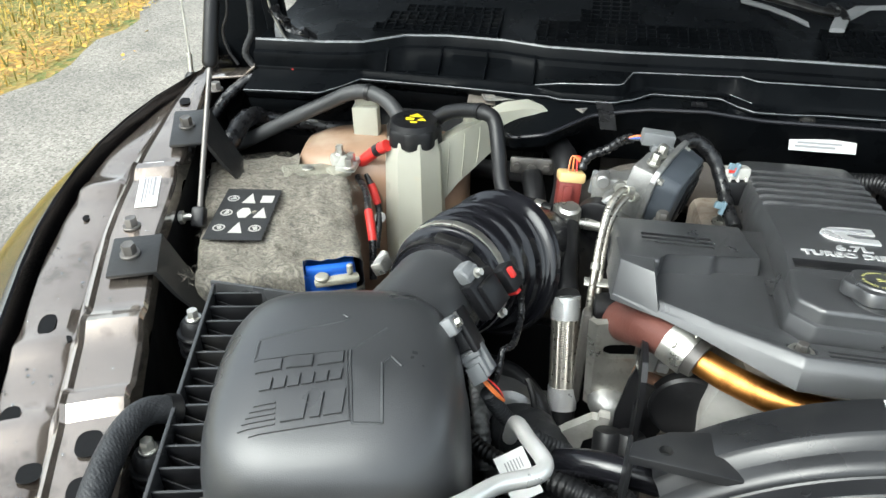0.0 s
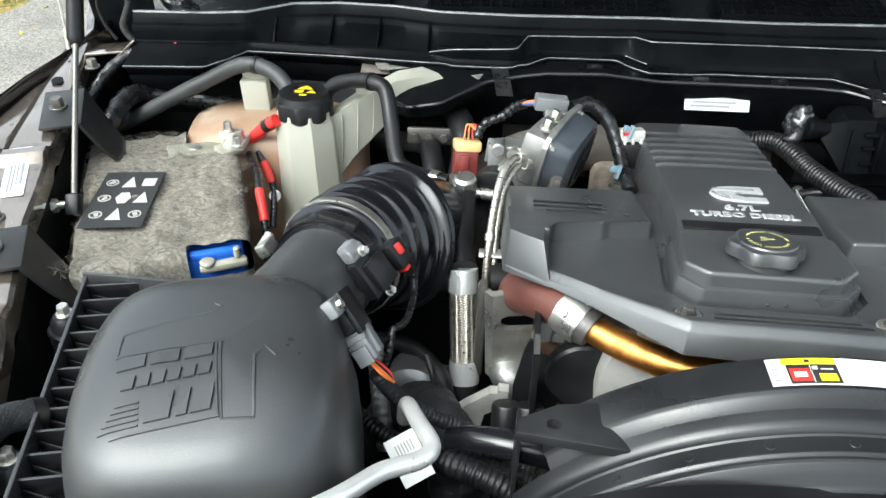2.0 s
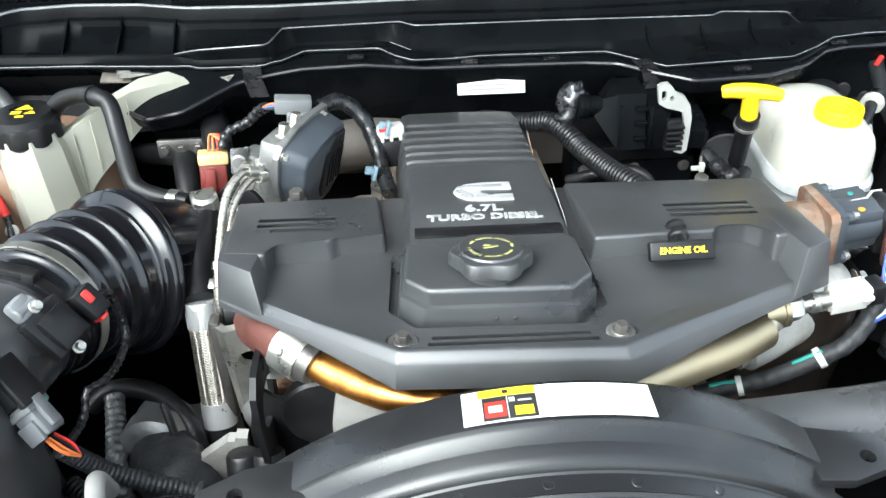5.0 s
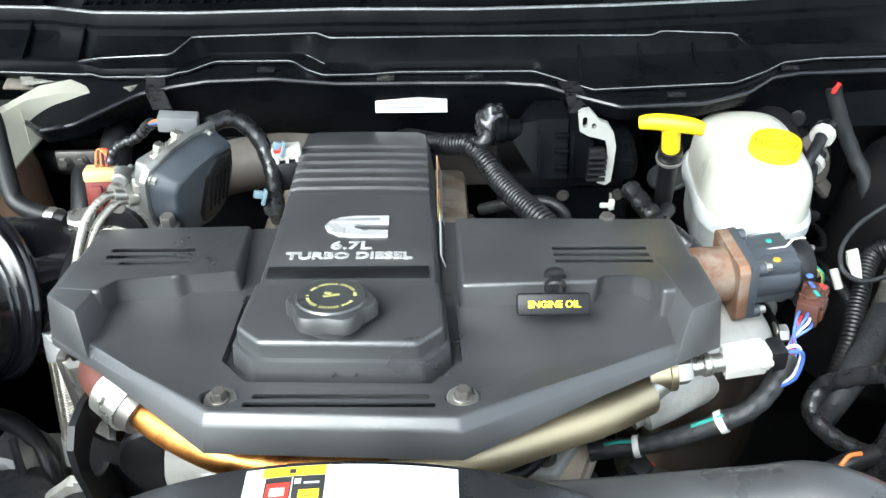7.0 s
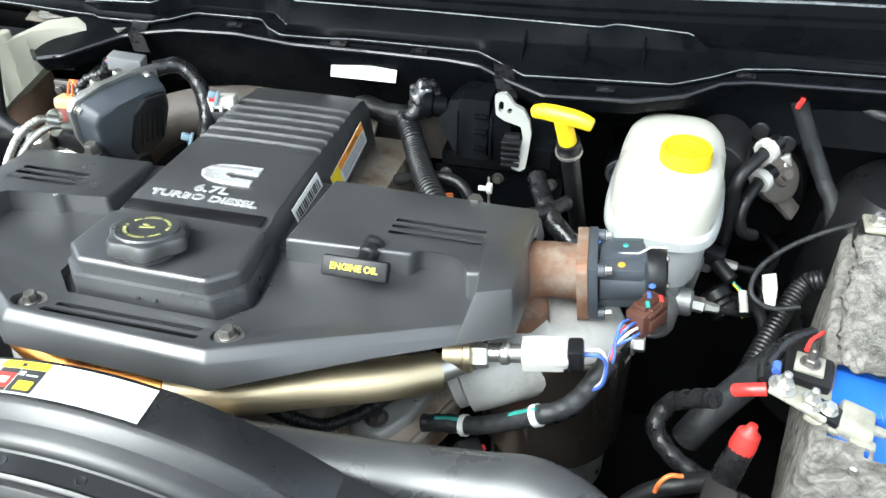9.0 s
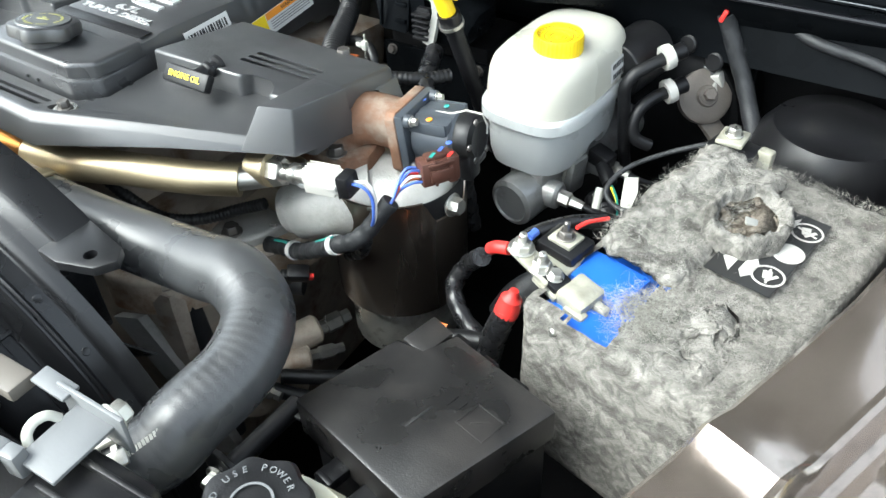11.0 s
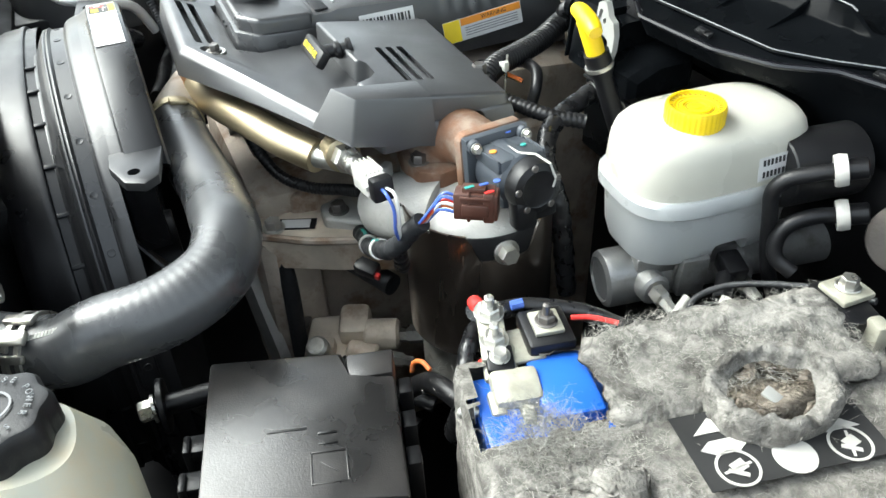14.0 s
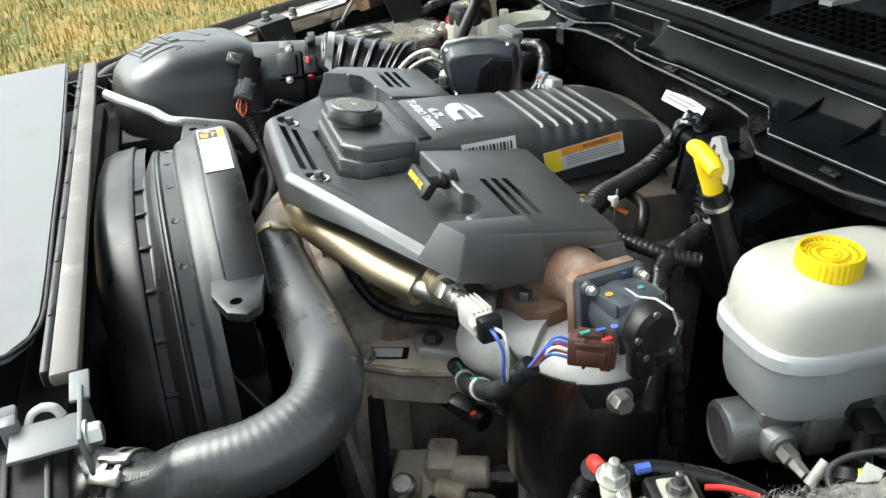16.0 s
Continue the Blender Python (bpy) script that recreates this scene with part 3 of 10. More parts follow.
def cowl_line(x, pts):
    """The line's y and z at x; the driver's half runs slightly to the rear."""
    y, z = line_at(x, pts)
    return y + 0.028 * max(0.0, x), z - 0.009 * max(0.0, x)


def line_at(x, pts):
    for (x0, y0, z0), (x1, y1, z1) in zip(pts, pts[1:]):
        if x <= x1:
            k = max(0.0, min(1.0, (x - x0) / (x1 - x0)))
            return y0 + (y1 - y0) * k, z0 + (z1 - z0) * k
    return pts[-1][1:]


LEDGE = [(-1.1, 1.26, 1.285), (-0.66, 1.262, 1.283), (-0.46, 1.246, 1.282), (-0.375, 1.236, 1.282), (-0.335, 1.212, 1.296), (-0.243, 1.207, 1.301), (-0.227, 1.252, 1.305), (-0.07, 1.255, 1.306), (-0.049, 1.238, 1.306), (0.13, 1.240, 1.304), (0.353, 1.230, 1.304), (0.37, 1.243, 1.304), (0.46, 1.233, 1.303), (0.482, 1.236, 1.286), (0.7, 1.25, 1.278), (1.1, 1.33, 1.25)]
STEP = [(-1.1, 1.255, 1.281), (-0.66, 1.258, 1.278), (-0.46, 1.242, 1.278), (-0.375, 1.233, 1.279), (-0.242, 1.218, 1.281), (-0.21, 1.250, 1.281), (-0.085, 1.248, 1.281), (-0.055, 1.215, 1.281), (0.13, 1.213, 1.281), (0.264, 1.215, 1.281), (0.34, 1.221, 1.281), (0.48, 1.230, 1.281), (0.7, 1.246, 1.272), (1.1, 1.32, 1.245)]
FRONT = [(-1.1, 1.20, 1.255), (-0.704, 1.190, 1.267), (-0.677, 1.212, 1.270), (-0.652, 1.246, 1.272), (-0.50, 1.236, 1.272), (-0.376, 1.217, 1.274), (-0.264, 1.209, 1.275), (-0.228, 1.207, 1.279), (-0.198, 1.232, 1.281), (-0.10, 1.230, 1.281), (-0.077, 1.204, 1.280), (-0.055, 1.192, 1.278), (0.0, 1.203, 1.273), (0.036, 1.210, 1.272), (0.205, 1.206, 1.271), (0.228, 1.187, 1.271), (0.271, 1.150, 1.271), (0.355, 1.155, 1.271), (0.445, 1.160, 1.271), (0.49, 1.188, 1.271), (0.525, 1.216, 1.271), (0.58, 1.228, 1.270), (0.69, 1.238, 1.266), (1.1, 1.30, 1.24)]
SEAL = [(-0.43, 1.165, 1.236), (-0.39, 1.125, 1.243), (-0.346, 1.122, 1.252), (-0.31, 1.155, 1.258), (-0.285, 1.178, 1.262), (-0.24, 1.186, 1.268), (-0.2, 1.188, 1.273), (-0.12, 1.190, 1.274), (-0.04, 1.194, 1.264), (0.06, 1.196, 1.262), (0.17, 1.184, 1.265), (0.215, 1.173, 1.266), (0.255, 1.14, 1.266), (0.30, 1.115, 1.264), (0.40, 1.125, 1.262), (0.46, 1.150, 1.262), (0.50, 1.185, 1.264), (0.54, 1.200, 1.262), (0.78, 1.22, 1.255), (1.1, 1.28, 1.23)]
BEAD = [(-1.1, 1.26, 1.318), (-0.72, 1.266, 1.318), (-0.655, 1.275, 1.318), (-0.593, 1.318, 1.319), (-0.52, 1.326, 1.319), (-0.43, 1.320, 1.318), (-0.361, 1.298, 1.318), (-0.24, 1.290, 1.318), (-0.04, 1.294, 1.318), (0.13, 1.284, 1.318), (0.32, 1.287, 1.318), (0.47, 1.300, 1.317), (0.60, 1.325, 1.312), (1.1, 1.42, 1.285)]


def build_cowl():
    root = thing("cowl", (0, 1.4, 1.1), "black plastic windshield cowl with grille panels and rubber seal", "cowl")
    n = 260
    xs = [-0.83 + 1.78 * i / n for i in range(n + 1)]
    panel, lines = Geo(), {"bead": [], "ledge": [], "step": [], "front": [], "seal": []}
    rows = []
    for x in xs:
        yb, zb = cowl_line(x, BEAD)
        yl, zl = cowl_line(x, LEDGE)
        yt, zt = cowl_line(x, STEP)
        yf, zf = cowl_line(x, FRONT)
        ys, zs = cowl_line(x, SEAL)
        if x < -0.43:
            ys, zs = yf + 0.012, zf - 0.02
        yl, zl = min(yl, yb - 0.016), min(zl, zb - 0.010)
        yt = min(yt, yl - 0.002)
        yf = min(yf, yt - 0.004)
        ym, zm = yb + (yl - yb) * 0.6, zb - 0.030 * min(1.0, (yb - yl) / 0.05)
        rows.append([(x, 1.66, 1.395), (x, 1.62, 1.368), (x, 1.45, 1.342 - 0.02 * x * x), (x, yb + 0.016, zb + 0.0015), (x, yb + 0.005, zb + 0.004), (x, yb - 0.001, zb + 0.004), (x, yb - 0.005, zb - 0.002),
                     (x, yb - 0.008, zb - 0.010), (x, yb - 0.015, zb - 0.0125), (x, yb - 0.0175, zb - 0.020), (x, ym - 0.006, min(zm, zl - 0.004)), (x, yl + 0.009, min(zm + 0.002, zl - 0.003)), (x, yl + 0.003, zl - 0.002), (x, yl, zl), (x, yl - 0.003, zl - 0.002),
                     (x, yt + 0.0015, zt + 0.0025), (x, yt - 0.001, zt), (x, (yt + yf) / 2, (zt + zf) / 2 - 0.001), (x, yf + 0.004, zf + 0.001), (x, yf, zf), (x, yf - 0.0015, zf - 0.003), (x, yf + 0.002, zf - 0.006),
                     (x, (yf + ys) / 2 + 0.004, (zf + zs) / 2 - 0.005), (x, ys + 0.007, zs + 0.0005), (x, ys, zs), (x, ys + 0.001, zs - 0.006), (x, ys + 0.010, zs - 0.022), (x, max(ys + 0.02, 1.205), 1.215), (x, 1.235, 1.17)])
        lines["bead"].append((x, yb + 0.001, zb + 0.0035))
        if -0.375 < x < 0.465:
            lines["ledge"].append((x, yl, zl))
        if -0.375 < x < -0.24 or -0.21 < x < 0.46:
            lines["step"].append((x, yt, zt))
        lines["front"].append((x, yf - 0.0005, zf - 0.0005))
        if x > -0.43:
            lines["seal"].append((x, ys, zs))
    w = len(rows[0])
    panel.add([q for r in rows for q in r], [(i * w + j, i * w + j + 1, (i + 1) * w + j + 1, (i + 1) * w + j) for i in range(n) for j in range(w - 1)])
    body = part("cowl_panel", panel, COWL, root, sharp=40)
    # thin beads added along the rims to draw their bright highlight lines
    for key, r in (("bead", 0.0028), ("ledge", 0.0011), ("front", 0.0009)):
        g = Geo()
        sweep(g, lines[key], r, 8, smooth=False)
        part("edge_bead", g, EDGEGLINT, body)
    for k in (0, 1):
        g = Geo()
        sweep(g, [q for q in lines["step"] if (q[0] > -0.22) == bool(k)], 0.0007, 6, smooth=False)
        part("edge_bead", g, EDGEGLINT, body)
    # gussets on the driver's side shelf, plain webs in the passenger side trough
    for x in (0.262, 0.338, 0.408):
        yl, zl = cowl_line(x, LEDGE)
        yt, zt = cowl_line(x, STEP)
        yf, zf = cowl_line(x, FRONT)
        tri = [(yl + 0.004, zl - 0.003), (yt, zt - 0.003), (yf + 0.012, zf - 0.001), (yt - 0.012, zt + 0.004)]
        g = Geo()
        loft(g, [[(x - 0.0013, y, z) for y, z in tri], [(x + 0.0013, y, z) for y, z in tri]])
        part("gusset", g, COWL, body)
    for x in (-0.615, -0.53, -0.455, -0.377):
        yb, zb = cowl_line(x, BEAD)
        yf, zf = cowl_line(x, FRONT)
        web = [(yb - 0.01, zb - 0.008), (yb - 0.02, zb - 0.05), (yf + 0.01, zf - 0.012), (yf + 0.008, zf + 0.001), (yb - 0.028, zb - 0.018)]
        g = Geo()
        loft(g, [[(x - 0.0013, y, z) for y, z in web], [(x + 0.0013, y, z) for y, z in web]])
        part("web", g, COWL, body)
    g = Geo()
    sweep(g, lines["seal"], 0.0034, 8, smooth=False)
    part("seal", g, BELLOWS, root, "soft black rubber seal along the cowl lip")
    # grille panels: sunk floors under crossed bars
    deck = lambda y: 1.3225 + (y - 1.29) * 0.138
    for x0, x1, y0, y1 in ((-0.650, -0.445, 1.334, 1.357), (-0.635, -0.445, 1.357, 1.407), (-0.612, -0.447, 1.407, 1.436), (-0.38, -0.018, 1.308, 1.383), (-0.313, -0.218, 1.383, 1.433), (-0.298, -0.232, 1.433, 1.487), (0.06, 0.30, 1.305, 1.395), (0.36, 0.58, 1.34, 1.42)):
        g = Geo()
        nx, ny = max(2, round((x1 - x0) / 0.0158)), max(2, round((y1 - y0) / 0.0155))
        sag = -0.02 * ((x0 + x1) / 2) ** 2
        for i in range(nx + 1):
            x = x0 + (x1 - x0) * i / nx
            rbox(g, 0.0034, y1 - y0 + 0.0028, 0.010, pose(x, (y0 + y1) / 2, deck((y0 + y1) / 2) + sag, 7.9), 0)
        for j in range(ny + 1):
            y = y0 + (y1 - y0) * j / ny
            rbox(g, x1 - x0, 0.0026, 0.009, pose((x0 + x1) / 2, y, deck(y) + sag, 7.9), 0)
        grille = part("grille", g, COWL, root)
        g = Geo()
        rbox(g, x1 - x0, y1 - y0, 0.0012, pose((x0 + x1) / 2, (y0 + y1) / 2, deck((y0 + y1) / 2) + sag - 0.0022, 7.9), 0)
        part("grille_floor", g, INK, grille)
    m = pose(0.05, 1.2065, 1.231, 62, 0, -1)
    sh = label_sheet(root, "label", m, 0.092, 0.026, PAPER, "white paper label with grey print")
    bars(sh, m, [(-0.012, 0.006, 0.05, 0.0026), (-0.004, -0.001, 0.062, 0.0032), (-0.010, -0.0065, 0.056, 0.0036), (0.036, 0.008, 0.012, 0.003)], GREYINK)
    for x in (-0.265, 0.247):
        yf, zf = cowl_line(x, FRONT)
        ys, zs = cowl_line(x, SEAL)
        g = Geo()
        loft(g, [[(x - 0.012 + d, y - 0.002, z + 0.0012), (x + 0.012 + d, y - 0.002, z + 0.0012), (x + 0.012 + d, y, z), (x - 0.012 + d, y, z)] for d, y, z in ((-0.004, yf, zf + 0.001), (0.0, (yf + ys) / 2, (zf + zs) / 2), (0.003, ys - 0.004, zs + 0.001), (0.008, ys - 0.006, zs - 0.022))])
        part("tape_strip", g, TAPE, root, "shiny black tape strip")
    for x in (-0.13, 0.02, 0.13, 0.37, 0.53):
        yf, zf = cowl_line(x, FRONT)
        ys, zs = cowl_line(x, SEAL)
        g = Geo()
        rbox(g, 0.022, 0.008, 0.004, pose(x, (yf + ys) / 2 + 0.001, (zf + zs) / 2 - 0.001, 20), 0.001)
        rbox(g, 0.010, 0.006, 0.006, pose(x, (yf + ys) / 2, (zf + zs) / 2), 0.001)
        part("clip", g, PLASTIC, root)
    return root


build_cowl()

# windshield foot and wiper
g = Geo()
loft(g, [[(-0.95, 1.66, 1.40), (0.95, 1.66, 1.40), (0.95, 1.665, 1.397), (-0.95, 1.665, 1.397)], [(-0.8, 2.3, 1.85), (0.8, 2.3, 1.85), (0.8, 2.305, 1.847), (-0.8, 2.305, 1.847)]])
solo("windshield", g, material("dark_glass", (0.02, 0.025, 0.028), 0.04, vary=0.05, bump=0.0, coat=1.0), "sloping dark windshield glass wet at its foot", "windshield")
wiper = thing("wiper", (0.09, 1.45, 1.345), "black wiper arm with its hooked pivot, wet from rain", "wiper")
g = Geo()
sweep(g, [(0.088, 1.43, 1.358), (0.060, 1.425, 1.362), (0.030, 1.44, 1.366), (-0.02, 1.475, 1.370), (-0.10, 1.52, 1.378), (-0.25, 1.58, 1.39)], 0.012, 10, flat=0.6, rfun=lambda s, k: 0.8 + 0.4 * math.sin(math.pi * min(1, k * 2)) - 0.3 * k)
part("arm", g, PLASTIC, wiper)
g = Geo()
sweep(g, [(0.100, 1.418, 1.350), (0.098, 1.440, 1.356), (0.086, 1.448, 1.362), (0.076, 1.438, 1.364), (0.078, 1.424, 1.362)], 0.0065, 10)
part("pivot_hook", g, RUBBER, wiper)
g = Geo()
loft(g, [[(x, y, z), (x, y + 0.002, z + 0.006), (x + 0.022, y + 0.002, z + 0.006), (x + 0.022, y, z)] for x, y, z in ((0.07, 1.385, 1.340), (0.085, 1.425, 1.347), (0.125, 1.468, 1.354), (0.2, 1.48, 1.356), (0.4, 1.475, 1.35))])
part("arm_link", g, SHEET, wiper, "grey painted wiper link")
g = Geo()
loft(g, [[(x, y, z), (x, y + 0.014, z + 0.004), (x, y + 0.016, z + 0.001), (x, y + 0.002, z - 0.002)] for x, y, z in ((-0.05, 1.49, 1.353), (-0.01, 1.465, 1.350), (0.02, 1.435, 1.346), (0.045, 1.405, 1.341))])
part("trim_strip", g, SHEET, wiper)

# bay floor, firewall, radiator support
# plain walls closing the bay, their deep shade put into a near-black colour
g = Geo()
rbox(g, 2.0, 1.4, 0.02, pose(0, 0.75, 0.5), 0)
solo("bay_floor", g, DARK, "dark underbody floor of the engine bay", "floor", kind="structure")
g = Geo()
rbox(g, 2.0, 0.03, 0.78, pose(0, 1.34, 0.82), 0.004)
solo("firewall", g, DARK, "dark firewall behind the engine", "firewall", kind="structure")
root = thing("heat_shield", (-0.02, 1.31, 0.9), "dull grey stamped heat shield on the firewall", "heat shield")
g = Geo()
rbox(g, 0.44, 0.012, 0.16, pose(-0.04, 1.305, 1.13, -8), 0.004)
rbox(g, 0.40, 0.03, 0.02, pose(-0.04, 1.296, 1.19, -8), 0.008)
part("shield_plate", g, TAUPE, root)
for x in (-0.18, 0.0, 0.1):
    bolt(root, (x, 1.296, 1.17), 0.006, 0.008, (0, -1, 0.1))
# felt strip under the cowl on the passenger side
g = Geo()
loft(g, [[(-0.458, 1.243, 1.262), (-0.36, 1.238, 1.264), (-0.276, 1.229, 1.266), (-0.296, 1.186, 1.260), (-0.33, 1.210, 1.262), (-0.447, 1.217, 1.260)], [(-0.458, 1.243, 1.266), (-0.36, 1.238, 1.268), (-0.276, 1.229, 1.270), (-0.296, 1.186, 1.264), (-0.33, 1.210, 1.266), (-0.447, 1.217, 1.264)]])
solo("insulation_strip", g, FELTGREY, "grey fibre insulation strip under the cowl", "insulation")


def airbox():
    root = thing("air_filter_box", (-0.5, 0.6, 0.9), "black plastic air filter box with smooth domed lid", "air filter box")
    # tray under the lid, with its ribbed flange
    turn = math.radians(13)
    g = Geo()
    prism(g, [(-0.56, 0.30), (-0.36, 0.34), (-0.375, 0.62), (-0.43, 0.74), (-0.69, 0.748), (-0.625, 0.47)], 0.85, 1.158, bev=0.004)
    part("tray", g, PLASTIC, root)
    g = Geo()
    a, b = Vector((-0.692, 0.752, 1.192)), Vector((-0.588, 0.33, 1.19))
    g2 = (b - a).normalized()
    q = g2.to_track_quat("X", "Z").to_matrix().to_4x4()
    rbox(g, (b - a).length, 0.004, 0.03, Matrix.Translation((a + b) / 2) @ q, 0.001)
    rbox(g, 0.2, 0.004, 0.03, pose(-0.60, 0.755, 1.19, 0, 0, -3), 0.001)
    flange = part("flange", g, LID, root, "thin ribbed flange")
    for k in range(17):
        p = a.lerp(b, (k + 0.5) / 17)
        g = Geo()
        yaw = 16 + (14 if k > 12 else 0)
        rbox(g, 0.075, 0.0022, 0.020, pose(p.x + 0.036, p.y + 0.012, p.z - 0.003, 0, 4, yaw), 0.0006)
        rib = part("rib", g, PLASTIC, flange)
        # lit top painted as a paler strip over the darker rib sides
        g = Geo()
        rbox(g, 0.073, 0.0026, 0.0012, pose(p.x + 0.036, p.y + 0.012, p.z + 0.0072, 0, 4, yaw), 0.0004)
        part("rib_edge", g, LID, flange)
        if k < 16:
            g = Geo()
            rbox(g, 0.04, 0.0016, 0.012, pose(p.x + 0.024, p.y - 0.004, p.z - 0.006, 0, 4, yaw - 26), 0.0005)
            part("rib", g, PLASTIC, flange)
    for p in ((-0.640, 0.36, 1.172),):
        g = Geo()
        lathe(g, [(0.017, -0.06), (0.017, -0.03), (0.0155, -0.028), (0.0155, -0.012), (0.0145, -0.010), (0.0145, 0.0), (0.0, 0.0)], Matrix.Translation(p), 20)
        post = part("bolt_post", g, PLASTIC, root)
        part("bolt", hexhead(Geo(), 0.0075, 0.010, Matrix.Translation(p)), STEEL, post)
    # the lid: rounded rings that close to a dome
    rings = []
    for k, (s, z) in enumerate(((1.04, 1.12), (1.03, 1.168), (1.0, 1.19), (0.985, 1.21), (0.955, 1.232), (0.90, 1.252), (0.82, 1.265), (0.70, 1.2735), (0.52, 1.278), (0.3, 1.2795), (0.1, 1.280))):
        ring = oval(-0.492, 0.585, 0.118 * s, 0.128 * s, z, 3.4, 56, turn * 0.8)
        rings.append([(x, y, zz - max(0.0, (0.56 - y)) * 0.35 * (k / 10) - max(0.0, x + 0.44) * 0.12 * (k / 10)) for x, y, zz in ring])
    g = Geo()
    loft(g, rings)
    lid = part("lid", g, LID, root, sharp=60)
    # raised emblem: plain bars and a tall arrow outline
    m = pose(-0.507, 0.5365, 1.3, 0, 0, 17)
    tree = BVHTree.FromPolygons([v.co for v in lid.data.vertices], [p.vertices for p in lid.data.polygons])

    def on_lid(x, y):
        p = m @ Vector((x, y, 0))
        hit, normal, _, _ = tree.ray_cast(p, Vector((0, 0, -1)))
        return hit, normal

    def raised(g, x, y, w, h, t=0.0016, slant=0.0):
        n = max(2, int(max(w, h) / 0.004))
        rows = []
        for i in range(n + 1):
            for j in range(3):
                yy = y - h / 2 + h * j / 2
                p, nor = on_lid(x - w / 2 + w * i / n + slant * (yy - y), yy)
                rows.append((p - nor * 0.001, p + nor * t))
        verts = [q for r in rows for q in r]
        idx = lambda i, j, k: (i * 3 + j) * 2 + k
        faces = []
        for i in range(n):
            for j in range(2):
                faces.append((idx(i, j, 1), idx(i + 1, j, 1), idx(i + 1, j + 1, 1), idx(i, j + 1, 1)))
            faces.append((idx(i, 0, 0), idx(i + 1, 0, 0), idx(i + 1, 0, 1), idx(i, 0, 1)))
            faces.append((idx(i, 2, 1), idx(i + 1, 2, 1), idx(i + 1, 2, 0), idx(i, 2, 0)))
        faces.append((idx(0, 0, 1), idx(0, 1, 1), idx(0, 2, 1), idx(0, 2, 0), idx(0, 1, 0), idx(0, 0, 0)))
        faces.append((idx(n, 0, 0), idx(n, 1, 0), idx(n, 2, 0), idx(n, 2, 1), idx(n, 1, 1), idx(n, 0, 1)))
        g.add(verts, faces)

    g = Geo()
    raised(g, 0.0, -0.0335, 0.082, 0.0014, 0.0018)
    emblem = part("emblem", g, LID, root, "raised plain emblem bars in the same black plastic")
    blocks = [(-0.026 + 0.0262 * k, 0.0265, 0.0215, 0.0115, 0.0022, 0.12) for k in range(3)]
    blocks += [(-0.028 + 0.0118 * k, 0.0085, 0.0092, 0.0105, 0.0022, 0.2) for k in range(6)]
    blocks += [(x, -0.0165, w, 0.021, 0.0022, 0.2) for x, w in ((-0.004, 0.019), (0.0145, 0.008), (0.029, 0.015))]
    blocks += [(-0.0285 - 0.0016 * k, -0.009 - 0.0046 * k, 0.018 + 0.003 * k, 0.0015, 0.0016) for k in range(5)]
    blocks += [(0.0395, 0.0, 0.0014, 0.066, 0.0018), (0.0, 0.0345, 0.078, 0.0012, 0.0014)]
    for b in blocks:
        g = Geo()
        raised(g, *b)
        part("emblem_bar", g, LID, emblem)
    g = Geo()
    back = m.inverted()
    for pts in ([(-0.456, 0.514), (-0.476, 0.583), (-0.453, 0.620)], [(-0.456, 0.514), (-0.432, 0.518), (-0.445, 0.573), (-0.440, 0.584), (-0.428, 0.574)], [(-0.555, 0.562), (-0.56, 0.585), (-0.534, 0.600), (-0.494, 0.622), (-0.490, 0.628), (-0.497, 0.632)]):
        dense = [Vector(a).lerp(Vector(b), i / 12) for a, b in zip(pts, pts[1:]) for i in range(12)] + [Vector(pts[-1])]
        sweep(g, [on_lid(*(back @ Vector((q.x, q.y, 1.3))).xy)[0] for q in dense], 0.0013, 6, smooth=False)
    part("arrow_outline", g, LID, lid)
    for p in ((-0.701, 0.712, 1.180), (-0.655, 0.524, 1.180)):
        g = Geo()
        lathe(g, [(0.019, -0.05), (0.0165, 0.0), (0.012, 0.006)], pose(*p), 18)
        for k in range(3):
            lathe(g, [(0.0215, -0.014 - 0.012 * k), (0.022, -0.011 - 0.012 * k), (0.0205, -0.009 - 0.012 * k)], pose(*p), 18)
        boss = part("boss", g, PLASTIC, root)
        bolt(boss, (p[0], p[1], p[2] + 0.006), 0.0065, 0.011)
    # outlet neck that leaves the lid towards the engine
    g = Geo()
    sweep(g, [(-0.49, 0.62, 1.205), (-0.465, 0.68, 1.208), (-0.447, 0.735, 1.208), (-0.435, 0.785, 1.206)], 0.056, 28, rfun=lambda s, k: 1.1 - 0.12 * min(1, k * 2))
    part("outlet_neck", g, LID, root)
    g = Geo()
    sweep(g, [(-0.452, 0.722, 1.208), (-0.4515, 0.7245, 1.208)], 0.0545, 28, smooth=False)
    part("seam", g, LID, root)
    return root


airbox()


